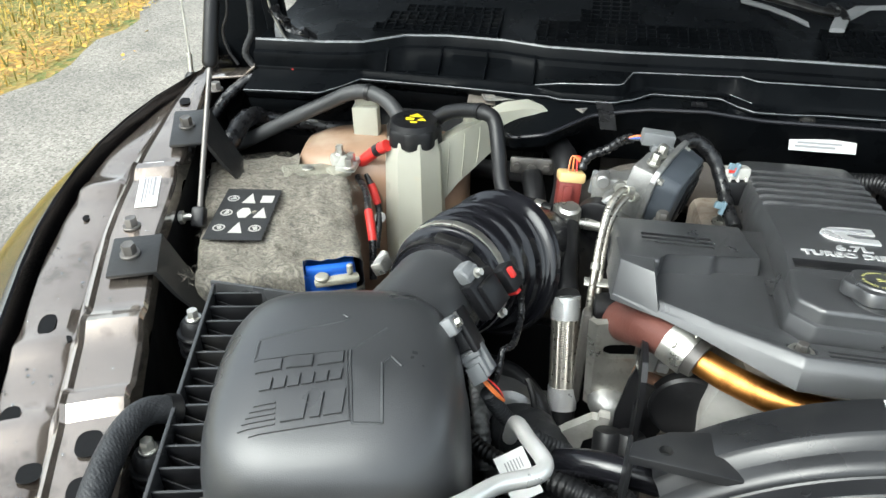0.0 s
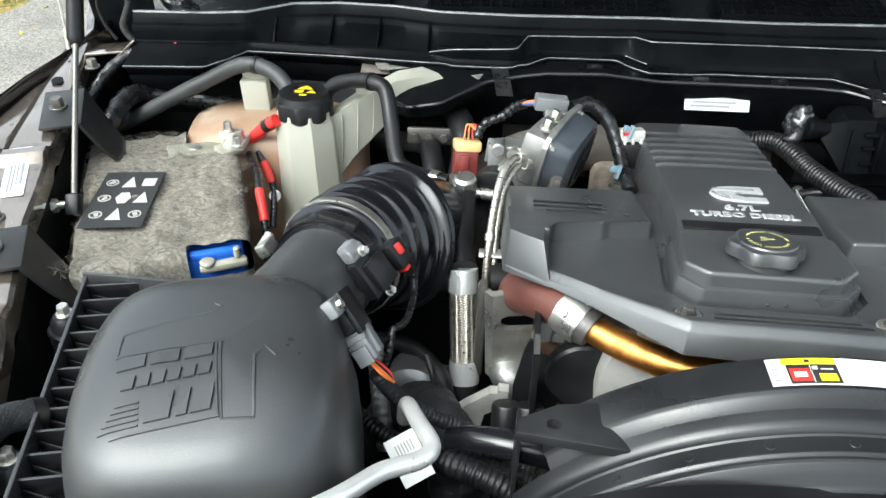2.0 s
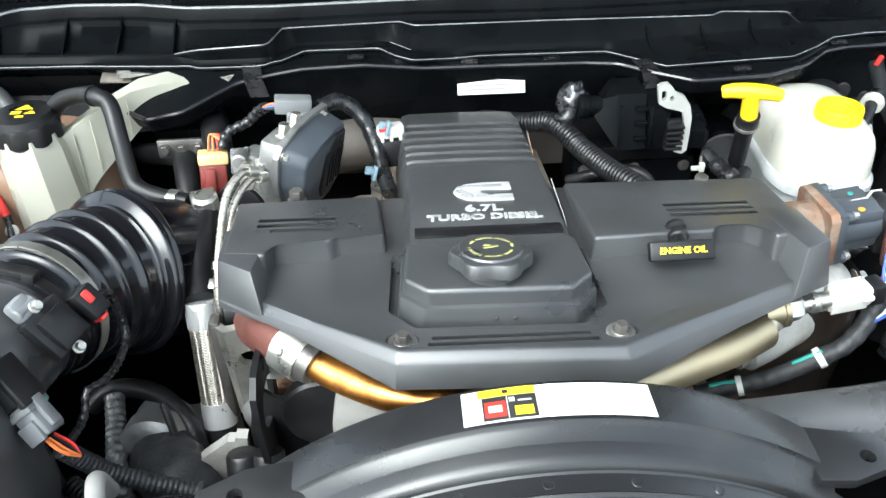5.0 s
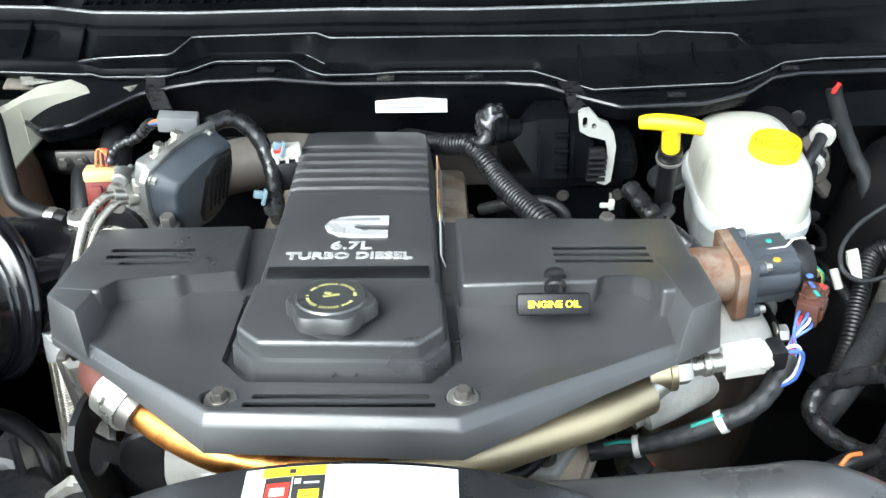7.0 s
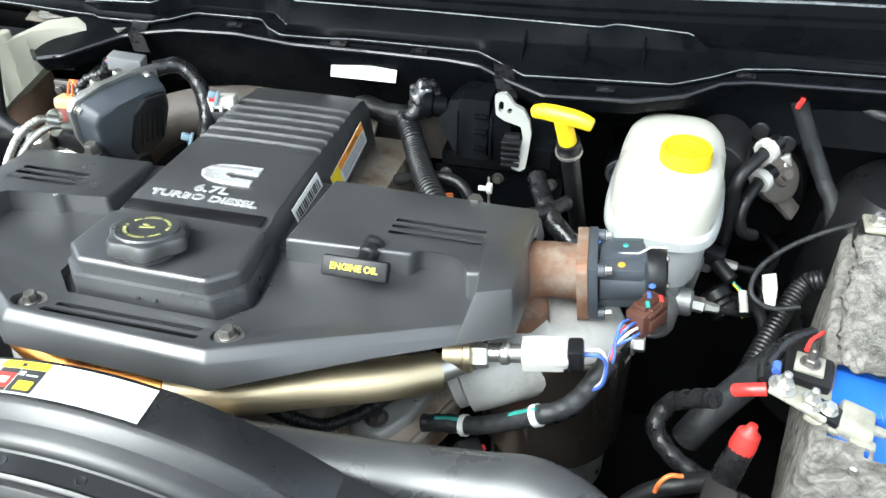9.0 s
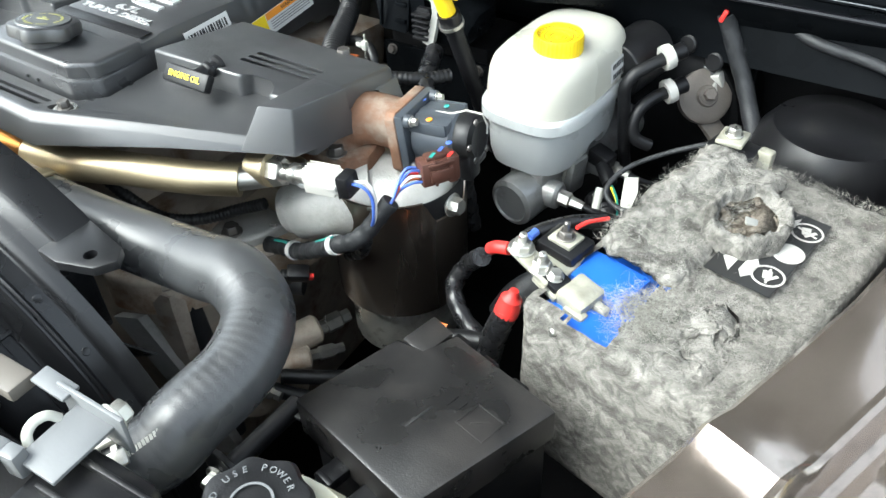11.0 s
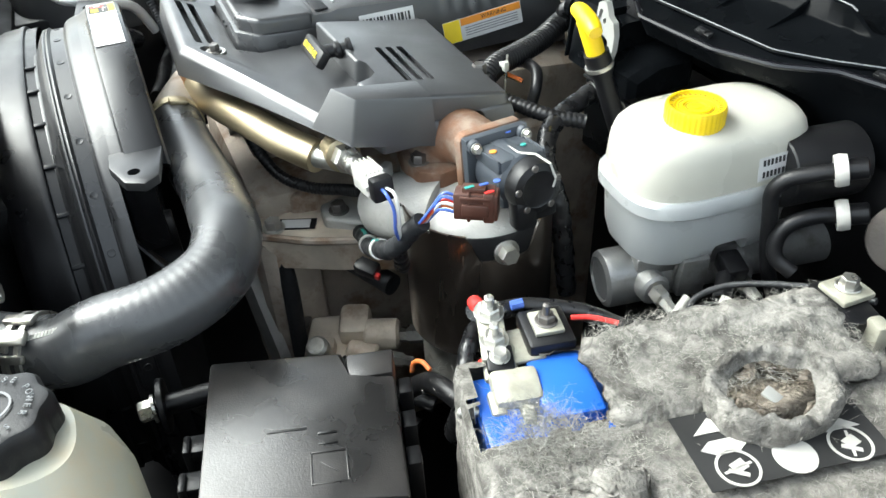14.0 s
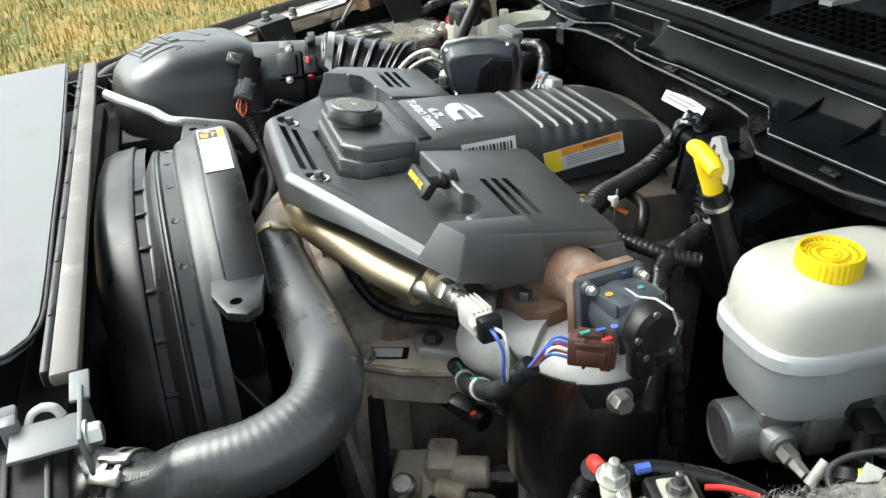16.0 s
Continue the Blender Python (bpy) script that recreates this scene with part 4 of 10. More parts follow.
def bellows():
    root = thing("intake_bellows", (-0.42, 0.86, 1.1), "glossy black ribbed rubber intake hose with steel band clamps", "intake hose")
    axis = spline([(-0.437, 0.775, 1.207), (-0.428, 0.82, 1.2), (-0.412, 0.865, 1.186), (-0.385, 0.915, 1.165), (-0.35, 0.96, 1.135)], 8)

    def r(s, k):
        base = 1.0 + 0.36 * min(1, k * 1.5)
        ridge = max(0.0, math.cos(2 * math.pi * (s - 0.034) / 0.0255)) ** 2 if 0.024 < s < 0.135 else 0.0
        rim = 0.22 * math.exp(-((s - 0.152) / 0.011) ** 4) - 0.06 * math.exp(-((s - 0.1505) / 0.0028) ** 2)
        return base + 0.085 * ridge + rim
    g = Geo()
    sweep(g, axis, 0.059, 56, smooth=False, rfun=r, fine=0.0015)
    part("ribbed_hose", g, BELLOWS, root, sharp=60)
    g = Geo()
    sweep(g, [(-0.35, 0.96, 1.135), (-0.315, 1.0, 1.10), (-0.28, 1.05, 1.07), (-0.24, 1.10, 1.07)], 0.075, 28)
    part("turbo_elbow", g, PLASTIC, root)
    for i, rr in ((2, 0.0605), (7, 0.069)):
        g = Geo()
        band(g, axis[i], axis[i + 1], rr, 0.012)
        clamp = part("band_clamp", g, PLASTIC if i < 5 else STEEL, root)
    g = Geo()
    rbox(g, 0.035, 0.012, 0.008, pose(-0.425, 0.792, 1.268, 0, 8, -12), 0.002)
    rbox(g, 0.012, 0.012, 0.012, pose(-0.407, 0.787, 1.264, 0, 20, -12), 0.002)
    part("clamp_buckle", g, PLASTIC, root)
    g = Geo()
    rbox(g, 0.016, 0.022, 0.016, pose(-0.506, 0.80, 1.222, 0, -30, -12), 0.003)
    cyl(g, 0.006, 0.02, along((-0.512, 0.80, 1.22), (-0.50, 0.83, 1.235)), 12)
    part("clamp_screw", g, STEEL, root)
    return root


bellows()


def framed(at, y, z):
    """A pose at a place whose y and z axes point along y and z."""
    z = Vector(z).normalized()
    y = (Vector(y) - z * Vector(y).dot(z)).normalized()
    x = y.cross(z)
    return Matrix.Translation(at) @ Matrix((x, y, z)).transposed().to_4x4()


def sensor_a():
    root = thing("pressure_sensor", (-0.387, 0.749, 1.2), "black intake sensor with a grey plug socket and red clip", "sensor")
    m = framed((-0.380, 0.7455, 1.237), (0.355, 0.93, 0.09), (0.75, -0.35, 0.56))
    g = Geo()
    rbox(g, 0.044, 0.042, 0.016, m, 0.003)
    rbox(g, 0.034, 0.028, 0.008, m @ pose(0.002, 0.0, 0.011), 0.002)
    body = part("sensor_body", g, PLASTIC, root)
    g = Geo()
    rbox(g, 0.020, 0.020, 0.016, m @ pose(-0.031, -0.006, -0.002), 0.004)
    cyl(g, 0.007, 0.022, m @ pose(-0.030, 0.006, 0.0, 90), 14)
    part("mount_lug", g, GREYC, root)
    for x, y in ((-0.025, 0.0), (0.025, -0.002)):
        part("screw", hexhead(Geo(), 0.0045, 0.006, m @ pose(x, y, 0.006)), STEEL, root)
    g = Geo()
    rbox(g, 0.03, 0.022, 0.02, m @ pose(0.006, 0.036, 0.004), 0.003)
    plug = part("plug", g, PLASTIC, root)
    g = Geo()
    rbox(g, 0.012, 0.006, 0.006, m @ pose(0.0, 0.034, 0.0155), 0.001)
    rbox(g, 0.004, 0.008, 0.014, m @ pose(0.0235, 0.034, 0.004), 0.001)
    part("lock_clip", g, RED, plug)
    g = Geo()
    sweep(g, [m @ Vector((0.006, 0.045, 0.004)), m @ Vector((0.014, 0.058, 0.0)), (-0.348, 0.798, 1.215), (-0.344, 0.790, 1.185), (-0.345, 0.758, 1.178), (-0.348, 0.727, 1.186), (-0.356, 0.712, 1.190), (-0.358, 0.698, 1.176), (-0.360, 0.675, 1.176), (-0.363, 0.661, 1.181)], 0.0036, 10, fine=0.002, rfun=ribbed(0.008, 0.16))
    part("loom", g, TAPE, root)
    return root


def sensor_b():
    root = thing("air_sensor", (-0.395, 0.65, 1.19), "black air temperature sensor with a grey connector", "sensor")
    m = framed((-0.404, 0.682, 1.243), (0.81, 0.157, 0.56), (0.575, -0.38, -0.727))
    g = Geo()
    rbox(g, 0.028, 0.020, 0.032, m @ pose(0, 0, 0.014), 0.003)
    rbox(g, 0.032, 0.007, 0.044, m @ pose(0.0, 0.012, 0.012), 0.002)
    part("sensor_body", g, PLASTIC, root)
    g = Geo()
    rbox(g, 0.022, 0.014, 0.018, m @ pose(-0.026, 0.006, 0.0), 0.003)
    part("mount_lug", g, GREYC, root)
    part("screw", hexhead(Geo(), 0.0045, 0.006, m @ pose(-0.027, 0.012, 0.0, -90)), STEEL, root)
    g = Geo()
    rbox(g, 0.024, 0.020, 0.032, m @ pose(0.001, 0.002, 0.046), 0.003)
    rbox(g, 0.012, 0.006, 0.028, m @ pose(0.001, 0.013, 0.044), 0.001)
    rbox(g, 0.028, 0.023, 0.006, m @ pose(0.001, 0.002, 0.036), 0.001)
    for k in (-1, 1):
        rbox(g, 0.004, 0.016, 0.018, m @ pose(0.0125 * k, 0.0, 0.054), 0.001)
    plug = part("connector", g, GREYC, root)
    g = Geo()
    rbox(g, 0.004, 0.001, 0.004, m @ pose(0.009, 0.0135, 0.038), 0)
    part("paint_dot", g, TEAL, plug)
    for k in range(4):
        g = Geo()
        sweep(g, [m @ Vector((0.004 * k - 0.006, 0, 0.064)), m @ Vector((0.005 * k - 0.006, 0.004, 0.08)), m @ Vector((0.006, 0.004, 0.092))], 0.0015, 6)
        part("wire", g, (WIREO, WIREO, PLASTIC, RED)[k], root)
    return root


sensor_a()
sensor_b()


def felt_block(g, m, sx, sy, sz, seed, lump=0.006, skip=None, n=26, ragged=0.0):
    """A lumpy felt jacket: a block with a fine grid and uneven faces."""
    bm = bmesh.new()
    bmesh.ops.create_cube(bm, size=1, matrix=Matrix.Diagonal((sx, sy, sz, 1)))
    bmesh.ops.bevel(bm, geom=bm.edges[:], offset=0.012, segments=2, affect="EDGES", profile=0.5)
    bmesh.ops.subdivide_edges(bm, edges=[e for e in bm.edges if e.calc_length() > 0.03], cuts=n, use_grid_fill=True)
    off = Vector((seed * 3.1, seed * 1.7, 0))
    for v in bm.verts:
        p = v.co * 22 + off
        d = noise.noise(p) * lump + noise.noise(p * 3.3) * lump * 0.6 + noise.noise(p * 9) * lump * 0.4
        if ragged:
            v.co += Vector((noise.noise(p * 1.7 + Vector((9, 0, 0))) + 0.6 * noise.noise(p * 6), noise.noise(p * 1.7 + Vector((0, 9, 0))) + 0.6 * noise.noise(p * 6.3), 0)) * ragged
        v.co += v.co.normalized() * d * 0.4 + Vector((0, 0, d if v.co.z > 0 else 0))
    if skip:
        bmesh.ops.delete(bm, geom=[f for f in bm.faces if skip(f.calc_center_median())], context="FACES")
    return g.bm(bm, m)


def fibres(g, spots, count, seed, length=0.012, r=0.00022):
    """Loose felt fibres standing off round the given places (x, y, z, spread)."""
    rg = random.Random(seed)
    for k in range(count):
        x, y, z, s = rg.choice(spots)
        p = Vector((x + rg.gauss(0, s), y + rg.gauss(0, s), z + rg.gauss(0, s * 0.25)))
        d = Vector((rg.gauss(0, 1), rg.gauss(0, 1), rg.gauss(0.25, 0.6))).normalized() * length * rg.uniform(0.5, 1.4)
        e = Vector((rg.gauss(0, 1), rg.gauss(0, 1), rg.gauss(0, 0.5))).normalized() * length * 0.6
        q = d.cross(e).normalized() * r
        pts = [p, p + d * 0.5 + e * 0.4, p + d + e * 0.2]
        g.add([pts[0] - q, pts[0] + q, pts[1] - q, pts[1] + q, pts[2] - q * 0.5, pts[2] + q * 0.5], [(0, 1, 3, 2), (2, 3, 5, 4)])
    return g


def nap(g, m, sx, sy, z, count, seed, keep=None):
    """Short hairs lying nearly flat over a felt top of sx by sy."""
    rg = random.Random(seed)
    for k in range(count):
        x, y = rg.uniform(-sx / 2, sx / 2), rg.uniform(-sy / 2, sy / 2)
        if keep and not keep(x, y):
            continue
        a = rg.gauss(0.9, 0.9) if noise.noise(Vector((x, y, seed)) * 22) > 0 else rg.uniform(0, 6.28)
        d = Vector((math.cos(a), math.sin(a), rg.uniform(-0.05, 0.22))) * rg.uniform(0.003, 0.010)
        e = Vector((-d.y, d.x, 0)) * rg.uniform(-0.4, 0.4)
        w = Vector((-d.y, d.x, 0)).normalized() * rg.uniform(0.00007, 0.00016)
        q = Vector((x, y, z(x, y) + rg.uniform(-0.001, 0.0035)))
        g.add([q - w, q + w, q + d * 0.5 + e - w, q + d * 0.5 + e + w, q + d], [(0, 1, 3, 2), (2, 3, 4)], m)
    return g


def warning_label(root, m, w, h, row=False):
    sh = label_sheet(root, "warning_label", m, w, h, INK, "black label with white hazard pictograms")
    for i in range(3):
        for j in range(3):
            g = Geo()
            c = m @ pose((i - 1) * w * 0.31, (1 - j) * h * 0.29, 0.0006)
            if row and j == 2:
                if i == 1:
                    cyl(g, w * 0.11, 0.0006, c, 26, bev=0)
                else:
                    lathe(g, [(w * 0.098, 0), (w * 0.098, 0.0006), (w * 0.112, 0.0006), (w * 0.112, 0), (w * 0.098, 0)], c, 26)
                    rbox(g, w * 0.16, h * 0.03, 0.0006, c @ pose(0, 0, 0.0003, 0, 0, 12 + 30 * i), 0)
                    rbox(g, w * 0.08, h * 0.13, 0.0006, c @ pose(w * 0.01, h * 0.02, 0.0003, 0, 0, 20), 0)
                    rbox(g, w * 0.10, h * 0.05, 0.0006, c @ pose(-w * 0.01, -h * 0.06, 0.0003, 0, 0, -30), 0)
            elif i == 1 or row or (i == 2 and j == 1):
                prism(g, [(-w * 0.12, -h * 0.09), (w * 0.12, -h * 0.09), (0, h * 0.11)] if i == 2 or j != 1 else [(0.4 * w * math.cos(a) * 0.32, 0.3 * h * math.sin(a) * 0.36) for a in (0, 1.05, 2.1, 3.15, 4.2, 5.25)], 0, 0.0006, c, 0)
            elif i == 2 and j == 0:
                rbox(g, w * 0.22, h * 0.14, 0.0006, c, 0)
            else:
                lathe(g, [(w * 0.085, 0), (w * 0.085, 0.0006), (w * 0.107, 0.0006), (w * 0.107, 0), (w * 0.085, 0)], c, 20)
                rbox(g, w * 0.11, h * 0.03, 0.0006, c @ pose(0, 0, 0.0003, 0, 0, 35 + 40 * j), 0)
                rbox(g, w * 0.05, h * 0.05, 0.0006, c @ pose(w * 0.015, h * 0.01, 0.0003, 0, 0, 20), 0)
            part("pictogram", g, WHITE, sh)
    return sh


def battery_left():
    root = thing("battery", (-0.70, 0.95, 0.95), "blue battery in a grey-beige felt jacket on the passenger side", "battery", "batteries")
    M = pose(-0.700, 0.973, 1.09, 0, 0, 21)

    def gap(c):
        return c.z > 0.06 and ((c.x > 0.03 and c.y < -0.147) or (c.x > 0.035 and c.y > 0.088))
    g = Geo()
    felt_block(g, M, 0.205, 0.335, 0.19, 3, 0.005, gap, 34)
    part("felt_jacket", g, FELT, root, "frayed grey-beige felt jacket", sharp=180)
    g = Geo()
    rbox(g, 0.185, 0.315, 0.18, M @ pose(0, 0, -0.012), 0.004)
    rbox(g, 0.06, 0.012, 0.012, M @ pose(0.06, -0.150, 0.08), 0.003)
    case = part("battery_case", g, BLUE, root)
    g = Geo()
    rbox(g, 0.075, 0.036, 0.008, M @ pose(0.045, 0.105, 0.092, 0, 4, 4), 0.002)
    rbox(g, 0.03, 0.03, 0.01, M @ pose(0.09, 0.085, 0.097, 0, 0, 20), 0.003)
    strap = part("terminal_strap", g, LEAD, root)
    part("washer", cyl(Geo(), 0.009, 0.002, M @ pose(0.045, 0.105, 0.0965), 18), STEEL, strap)
    g = Geo()
    rbox(g, 0.034, 0.03, 0.016, M @ pose(0.098, 0.112, 0.10, 0, 10, 10), 0.004)
    rbox(g, 0.03, 0.04, 0.01, M @ pose(0.105, 0.09, 0.105, 0, 0, -20), 0.003)
    cl = part("terminal_clamp", g, CREAM, root)
    for x, y in ((0.095, 0.12), (0.11, 0.088), (0.105, 0.07)):
        part("bolt", hexhead(Geo(), 0.006, 0.014, M @ pose(x, y, 0.108)), STEEL, cl)
    g = Geo()
    rbox(g, 0.056, 0.014, 0.010, M @ pose(0.068, -0.166, 0.074, 0, 0, 4), 0.004)
    cyl(g, 0.009, 0.006, M @ pose(0.050, -0.166, 0.077), 22)
    cyl(g, 0.004, 0.014, M @ pose(0.085, -0.162, 0.079), 14)
    part("terminal_clamp", g, LEAD, root)
    for name, pts, r, mt in (("lead", [(-0.612, 1.112, 1.172), (-0.597, 1.098, 1.145), (-0.588, 1.085, 1.118), (-0.585, 1.05, 1.08)], 0.0052, TAPE), ("lead", [(-0.622, 1.100, 1.172), (-0.596, 1.05, 1.176), (-0.580, 1.005, 1.170), (-0.566, 0.968, 1.145), (-0.560, 0.94, 1.10)], 0.0052, TAPE)):
        g = Geo()
        sweep(g, pts, r, 10)
        lead = part(name, g, mt, root, "black taped lead")
        g = Geo()
        line = spline(pts, 10)
        sweep(g, line[int(len(line) * 0.18):int(len(line) * 0.52)] if r and pts[0][0] > -0.615 else line[int(len(line) * 0.50):int(len(line) * 0.78)], r * 1.2, 10, smooth=False)
        part("red_sleeve", g, RED, lead)
    g = Geo()
    lathe(g, [(0.005, -0.002), (0.0085, -0.002), (0.0085, 0.002), (0.005, 0.002)], pose(-0.586, 1.082, 1.115, 60, 20), 20)
    part("ring_lug", g, STEEL, root)
    warning_label(root, M @ pose(-0.045, -0.024, 0.1015, 0, 1, -12), 0.076, 0.136)
    g = fibres(Geo(), [tuple(M @ Vector((x, y, 0.1))) + (0.008,) for x, y in ((0.0, -0.12), (0.02, -0.14), (0.08, -0.08), (0.1, 0.02), (0.03, 0.09), (-0.1, -0.16), (0.06, -0.1), (0.095, -0.04))], 500, 11)
    nap(g, M, 0.20, 0.33, lambda x, y: 0.0975, 9000, 6, lambda x, y: not (x > 0.025 and (y < -0.14 or y > 0.08)) and not (-0.088 < x < -0.003 and -0.10 < y < 0.055))
    tagged(part("loose_fibre", g, FELT, root), kind="stuff")
    return root


battery_left()


def coolant_tank():
    root = thing("coolant_tank", (-0.53, 1.13, 0.95), "milky white coolant tank with a black screw cap", "coolant tank")
    g = Geo()
    rings = []
    for z, s in ((0.95, 1.12), (1.10, 1.1), (1.17, 1.04), (1.222, 1.0), (1.232, 0.92), (1.24, 0.9)):
        rings.append([(-0.537 + 0.044 * s * math.cos(a), 1.12 + 0.044 * s * math.sin(a), z) for a in [math.pi / 8 + i * math.pi / 4 for i in range(8)]])
    loft(g, rings)
    # arm that reaches up and back to the cowl: (x, y, lower z, upper z)
    loft(g, [[(xl, y - 0.022, zl), (xl + 0.004, y + 0.022, zl), (xu, y + 0.020, zu), (xu, y - 0.020, zu)] for xl, xu, y, zl, zu in ((-0.522, -0.520, 1.130, 1.06, 1.224), (-0.510, -0.502, 1.135, 1.112, 1.227), (-0.473, -0.467, 1.150, 1.161, 1.247), (-0.449, -0.442, 1.165, 1.182, 1.256), (-0.430, -0.415, 1.180, 1.199, 1.266), (-0.393, -0.382, 1.195, 1.233, 1.267), (-0.356, -0.356, 1.205, 1.246, 1.264), (-0.338, -0.338, 1.209, 1.249, 1.259))])
    body = part("tank_body", g, MILK, root, sharp=30)
    for k, (x, y, z0, z1) in enumerate(((-0.490, 1.120, 1.145, 1.230), (-0.468, 1.129, 1.170, 1.243), (-0.447, 1.141, 1.188, 1.250), (-0.426, 1.154, 1.206, 1.258))):
        g = Geo()
        sweep(g, [(x, y, z0), (x + 0.003, y - 0.0005, (z0 + z1) / 2), (x + 0.005, y, z1)], 0.0011, 6)
        part("rib", g, MILK, body)
    g = Geo()
    cyl(g, 0.009, 0.022, pose(-0.462, 1.160, 1.240), 14)
    part("vent_spigot", g, MILK, body)
    g = Geo()
    wave = lambda a, z: 1 + 0.045 * math.cos(8 * a)
    lathe(g, [(0.036, 1.228), (0.0395, 1.232), (0.0395, 1.252), (0.0375, 1.256)], pose(-0.537, 1.119, 0), 64, wave)
    lathe(g, [(0.037, 1.2555), (0.034, 1.264), (0.030, 1.2655), (0.0, 1.2655)], pose(-0.537, 1.119, 0), 40)
    cap = part("cap", g, PLASTIC, root, "black screw cap with yellow warning signs")
    g = Geo()
    for x, y, s in ((0.0, 0.012, 0.011), (0.011, -0.002, 0.007)):
        prism(g, [(x - s, y - s * 0.5), (x + s, y - s * 0.5), (x, y + s * 0.6)], 1.2656, 1.2662, pose(-0.535, 1.117, 0), 0)
    rbox(g, 0.012, 0.007, 0.0006, pose(-0.542, 1.115, 1.2660), 0)
    rbox(g, 0.01, 0.004, 0.0006, pose(-0.534, 1.104, 1.2660), 0)
    part("warning_print", g, YINK, cap)
    return root


coolant_tank()
root = thing("washer_tank", (-0.57, 1.18, 0.9), "brown-stained translucent plastic tank behind the battery", "washer tank")
g = Geo()
rings = [oval(-0.605, 1.185, 0.138 * s, 0.080 * s, z, 3.2, 40, 0.1) for s, z in ((1, 0.9), (1.02, 1.13), (0.98, 1.165), (0.9, 1.186), (0.72, 1.197), (0.3, 1.200))]
loft(g, rings)
part("tank_body", g, AMBER, root, sharp=60)
m = pose(-0.672, 1.175, 1.1975, 0, -4, 8)
sh = label_sheet(root, "label", m, 0.034, 0.022, PAPER)
bars(sh, m, [(0, 0.004, 0.026, 0.004), (0, -0.004, 0.026, 0.005)], GREYINK)
g = Geo()
rbox(g, 0.042, 0.02, 0.085, pose(-0.632, 1.20, 1.205, 4), 0.004)
rbox(g, 0.036, 0.018, 0.02, pose(-0.632, 1.205, 1.255, 4), 0.003)
part("filler_neck", g, MILK, root, "pale filler neck")


def heater_tray():
    root = thing("wiper_tray", (-0.37, 1.22, 1.25), "weathered pale grey sheet tray under the cowl's lip", "tray")
    g = Geo()
    loft(g, [[(x, y0, z), (x, y1, z + 0.012), (x, y1, z + 0.014), (x, y0, z + 0.002)] for x, y0, y1, z in ((-0.475, 1.222, 1.262, 1.252), (-0.40, 1.220, 1.262, 1.250), (-0.32, 1.212, 1.26, 1.246), (-0.270, 1.200, 1.25, 1.256))])
    part("sheet", g, BEIGE, root)
    return root


heater_tray()


def hose(name, pts, r, label, mat=RUBBER, seg=14, rfun=None, fine=None, clamps=(), category="hose"):
    root = thing(name, pts[0], label, category)
    g = Geo()
    sweep(g, pts, r, seg, 10, rfun, fine=fine)
    part("hose_body", g, mat, root, sharp=70)
    line = spline(pts, 10)
    for k, w, cm in clamps:
        i = min(int(k * (len(line) - 2)), len(line) - 2)
        g = Geo()
        band(g, line[i], line[i + 1], r * 1.02, w)
        part("clamp", g, cm, root)
    return root


hose("coolant_hose", [(-0.92, 1.20, 1.115), (-0.881, 1.195, 1.150), (-0.812, 1.19, 1.188), (-0.749, 1.19, 1.222), (-0.691, 1.19, 1.251), (-0.652, 1.188, 1.270), (-0.622, 1.185, 1.274), (-0.592, 1.175, 1.266), (-0.572, 1.16, 1.252), (-0.56, 1.145, 1.235)], 0.0115, "grey rubber coolant hose curving to the tank", GREYHOSE, 16, clamps=((0.68, 0.006, PLASTIC),))
hose("vent_hose", [(-0.525, 1.15, 1.21), (-0.516, 1.147, 1.245), (-0.492, 1.135, 1.270), (-0.455, 1.112, 1.286), (-0.430, 1.092, 1.292), (-0.415, 1.084, 1.284), (-0.406, 1.062, 1.252), (-0.398, 1.04, 1.213), (-0.388, 1.03, 1.201), (-0.36, 1.018, 1.195), (-0.325, 1.005, 1.194)], 0.0105, "grey-black vent hose bent over the coolant tank", clamps=((0.38, 0.006, PLASTIC), (0.96, 0.012, STEEL)))


def red_cable():
    root = thing("power_cable", (-0.575, 1.06, 1.15), "bright red booted power cable by the battery", "cable")
    g = Geo()
    sweep(g, [(-0.572, 1.092, 1.232), (-0.588, 1.100, 1.220), (-0.606, 1.110, 1.203), (-0.622, 1.120, 1.186)], 0.0088, 14)
    part("boot", g, RED, root)
    g = Geo()
    sweep(g, [(-0.583, 1.098, 1.2235), (-0.592, 1.102, 1.2170)], 0.0096, 14, smooth=False)
    part("tape_wrap", g, TAPE, root)
    return root


red_cable()


def gas_strut():
    root = thing("gas_strut", (-0.786, 0.911, 1.19), "black gas strut with a bright rod that holds the hood", "gas strut")
    a, b, c = Vector((-0.786, 0.911, 1.196)), Vector((-0.797, 1.03, 1.357)), Vector((-0.823, 1.174, 1.537))
    g = Geo()
    sweep(g, [a, b], 0.0036, 12, smooth=False)
    part("rod", g, DARKSTEEL, root)
    g = Geo()
    lathe(g, [(0.006, 0), (0.0105, 0.006), (0.0105, (c - b).length)], along(b, c), 18)
    part("cylinder", g, PLASTIC, root)
    g = Geo()
    rbox(g, 0.018, 0.018, 0.028, along(a, b) @ pose(0, 0, -0.002), 0.004)
    part("end_socket", g, PLASTIC, root)
    g = Geo()
    sweep(g, [a, a + Vector((-0.05, -0.01, -0.004))], 0.005, 10, smooth=False)
    lathe(g, [(0.009, 0), (0.009, 0.006)], along(a + Vector((-0.02, -0.004, -0.002)), a + Vector((-0.05, -0.01, -0.004))), 6)
    part("ball_stud", g, STEEL, root)
    return root


gas_strut()


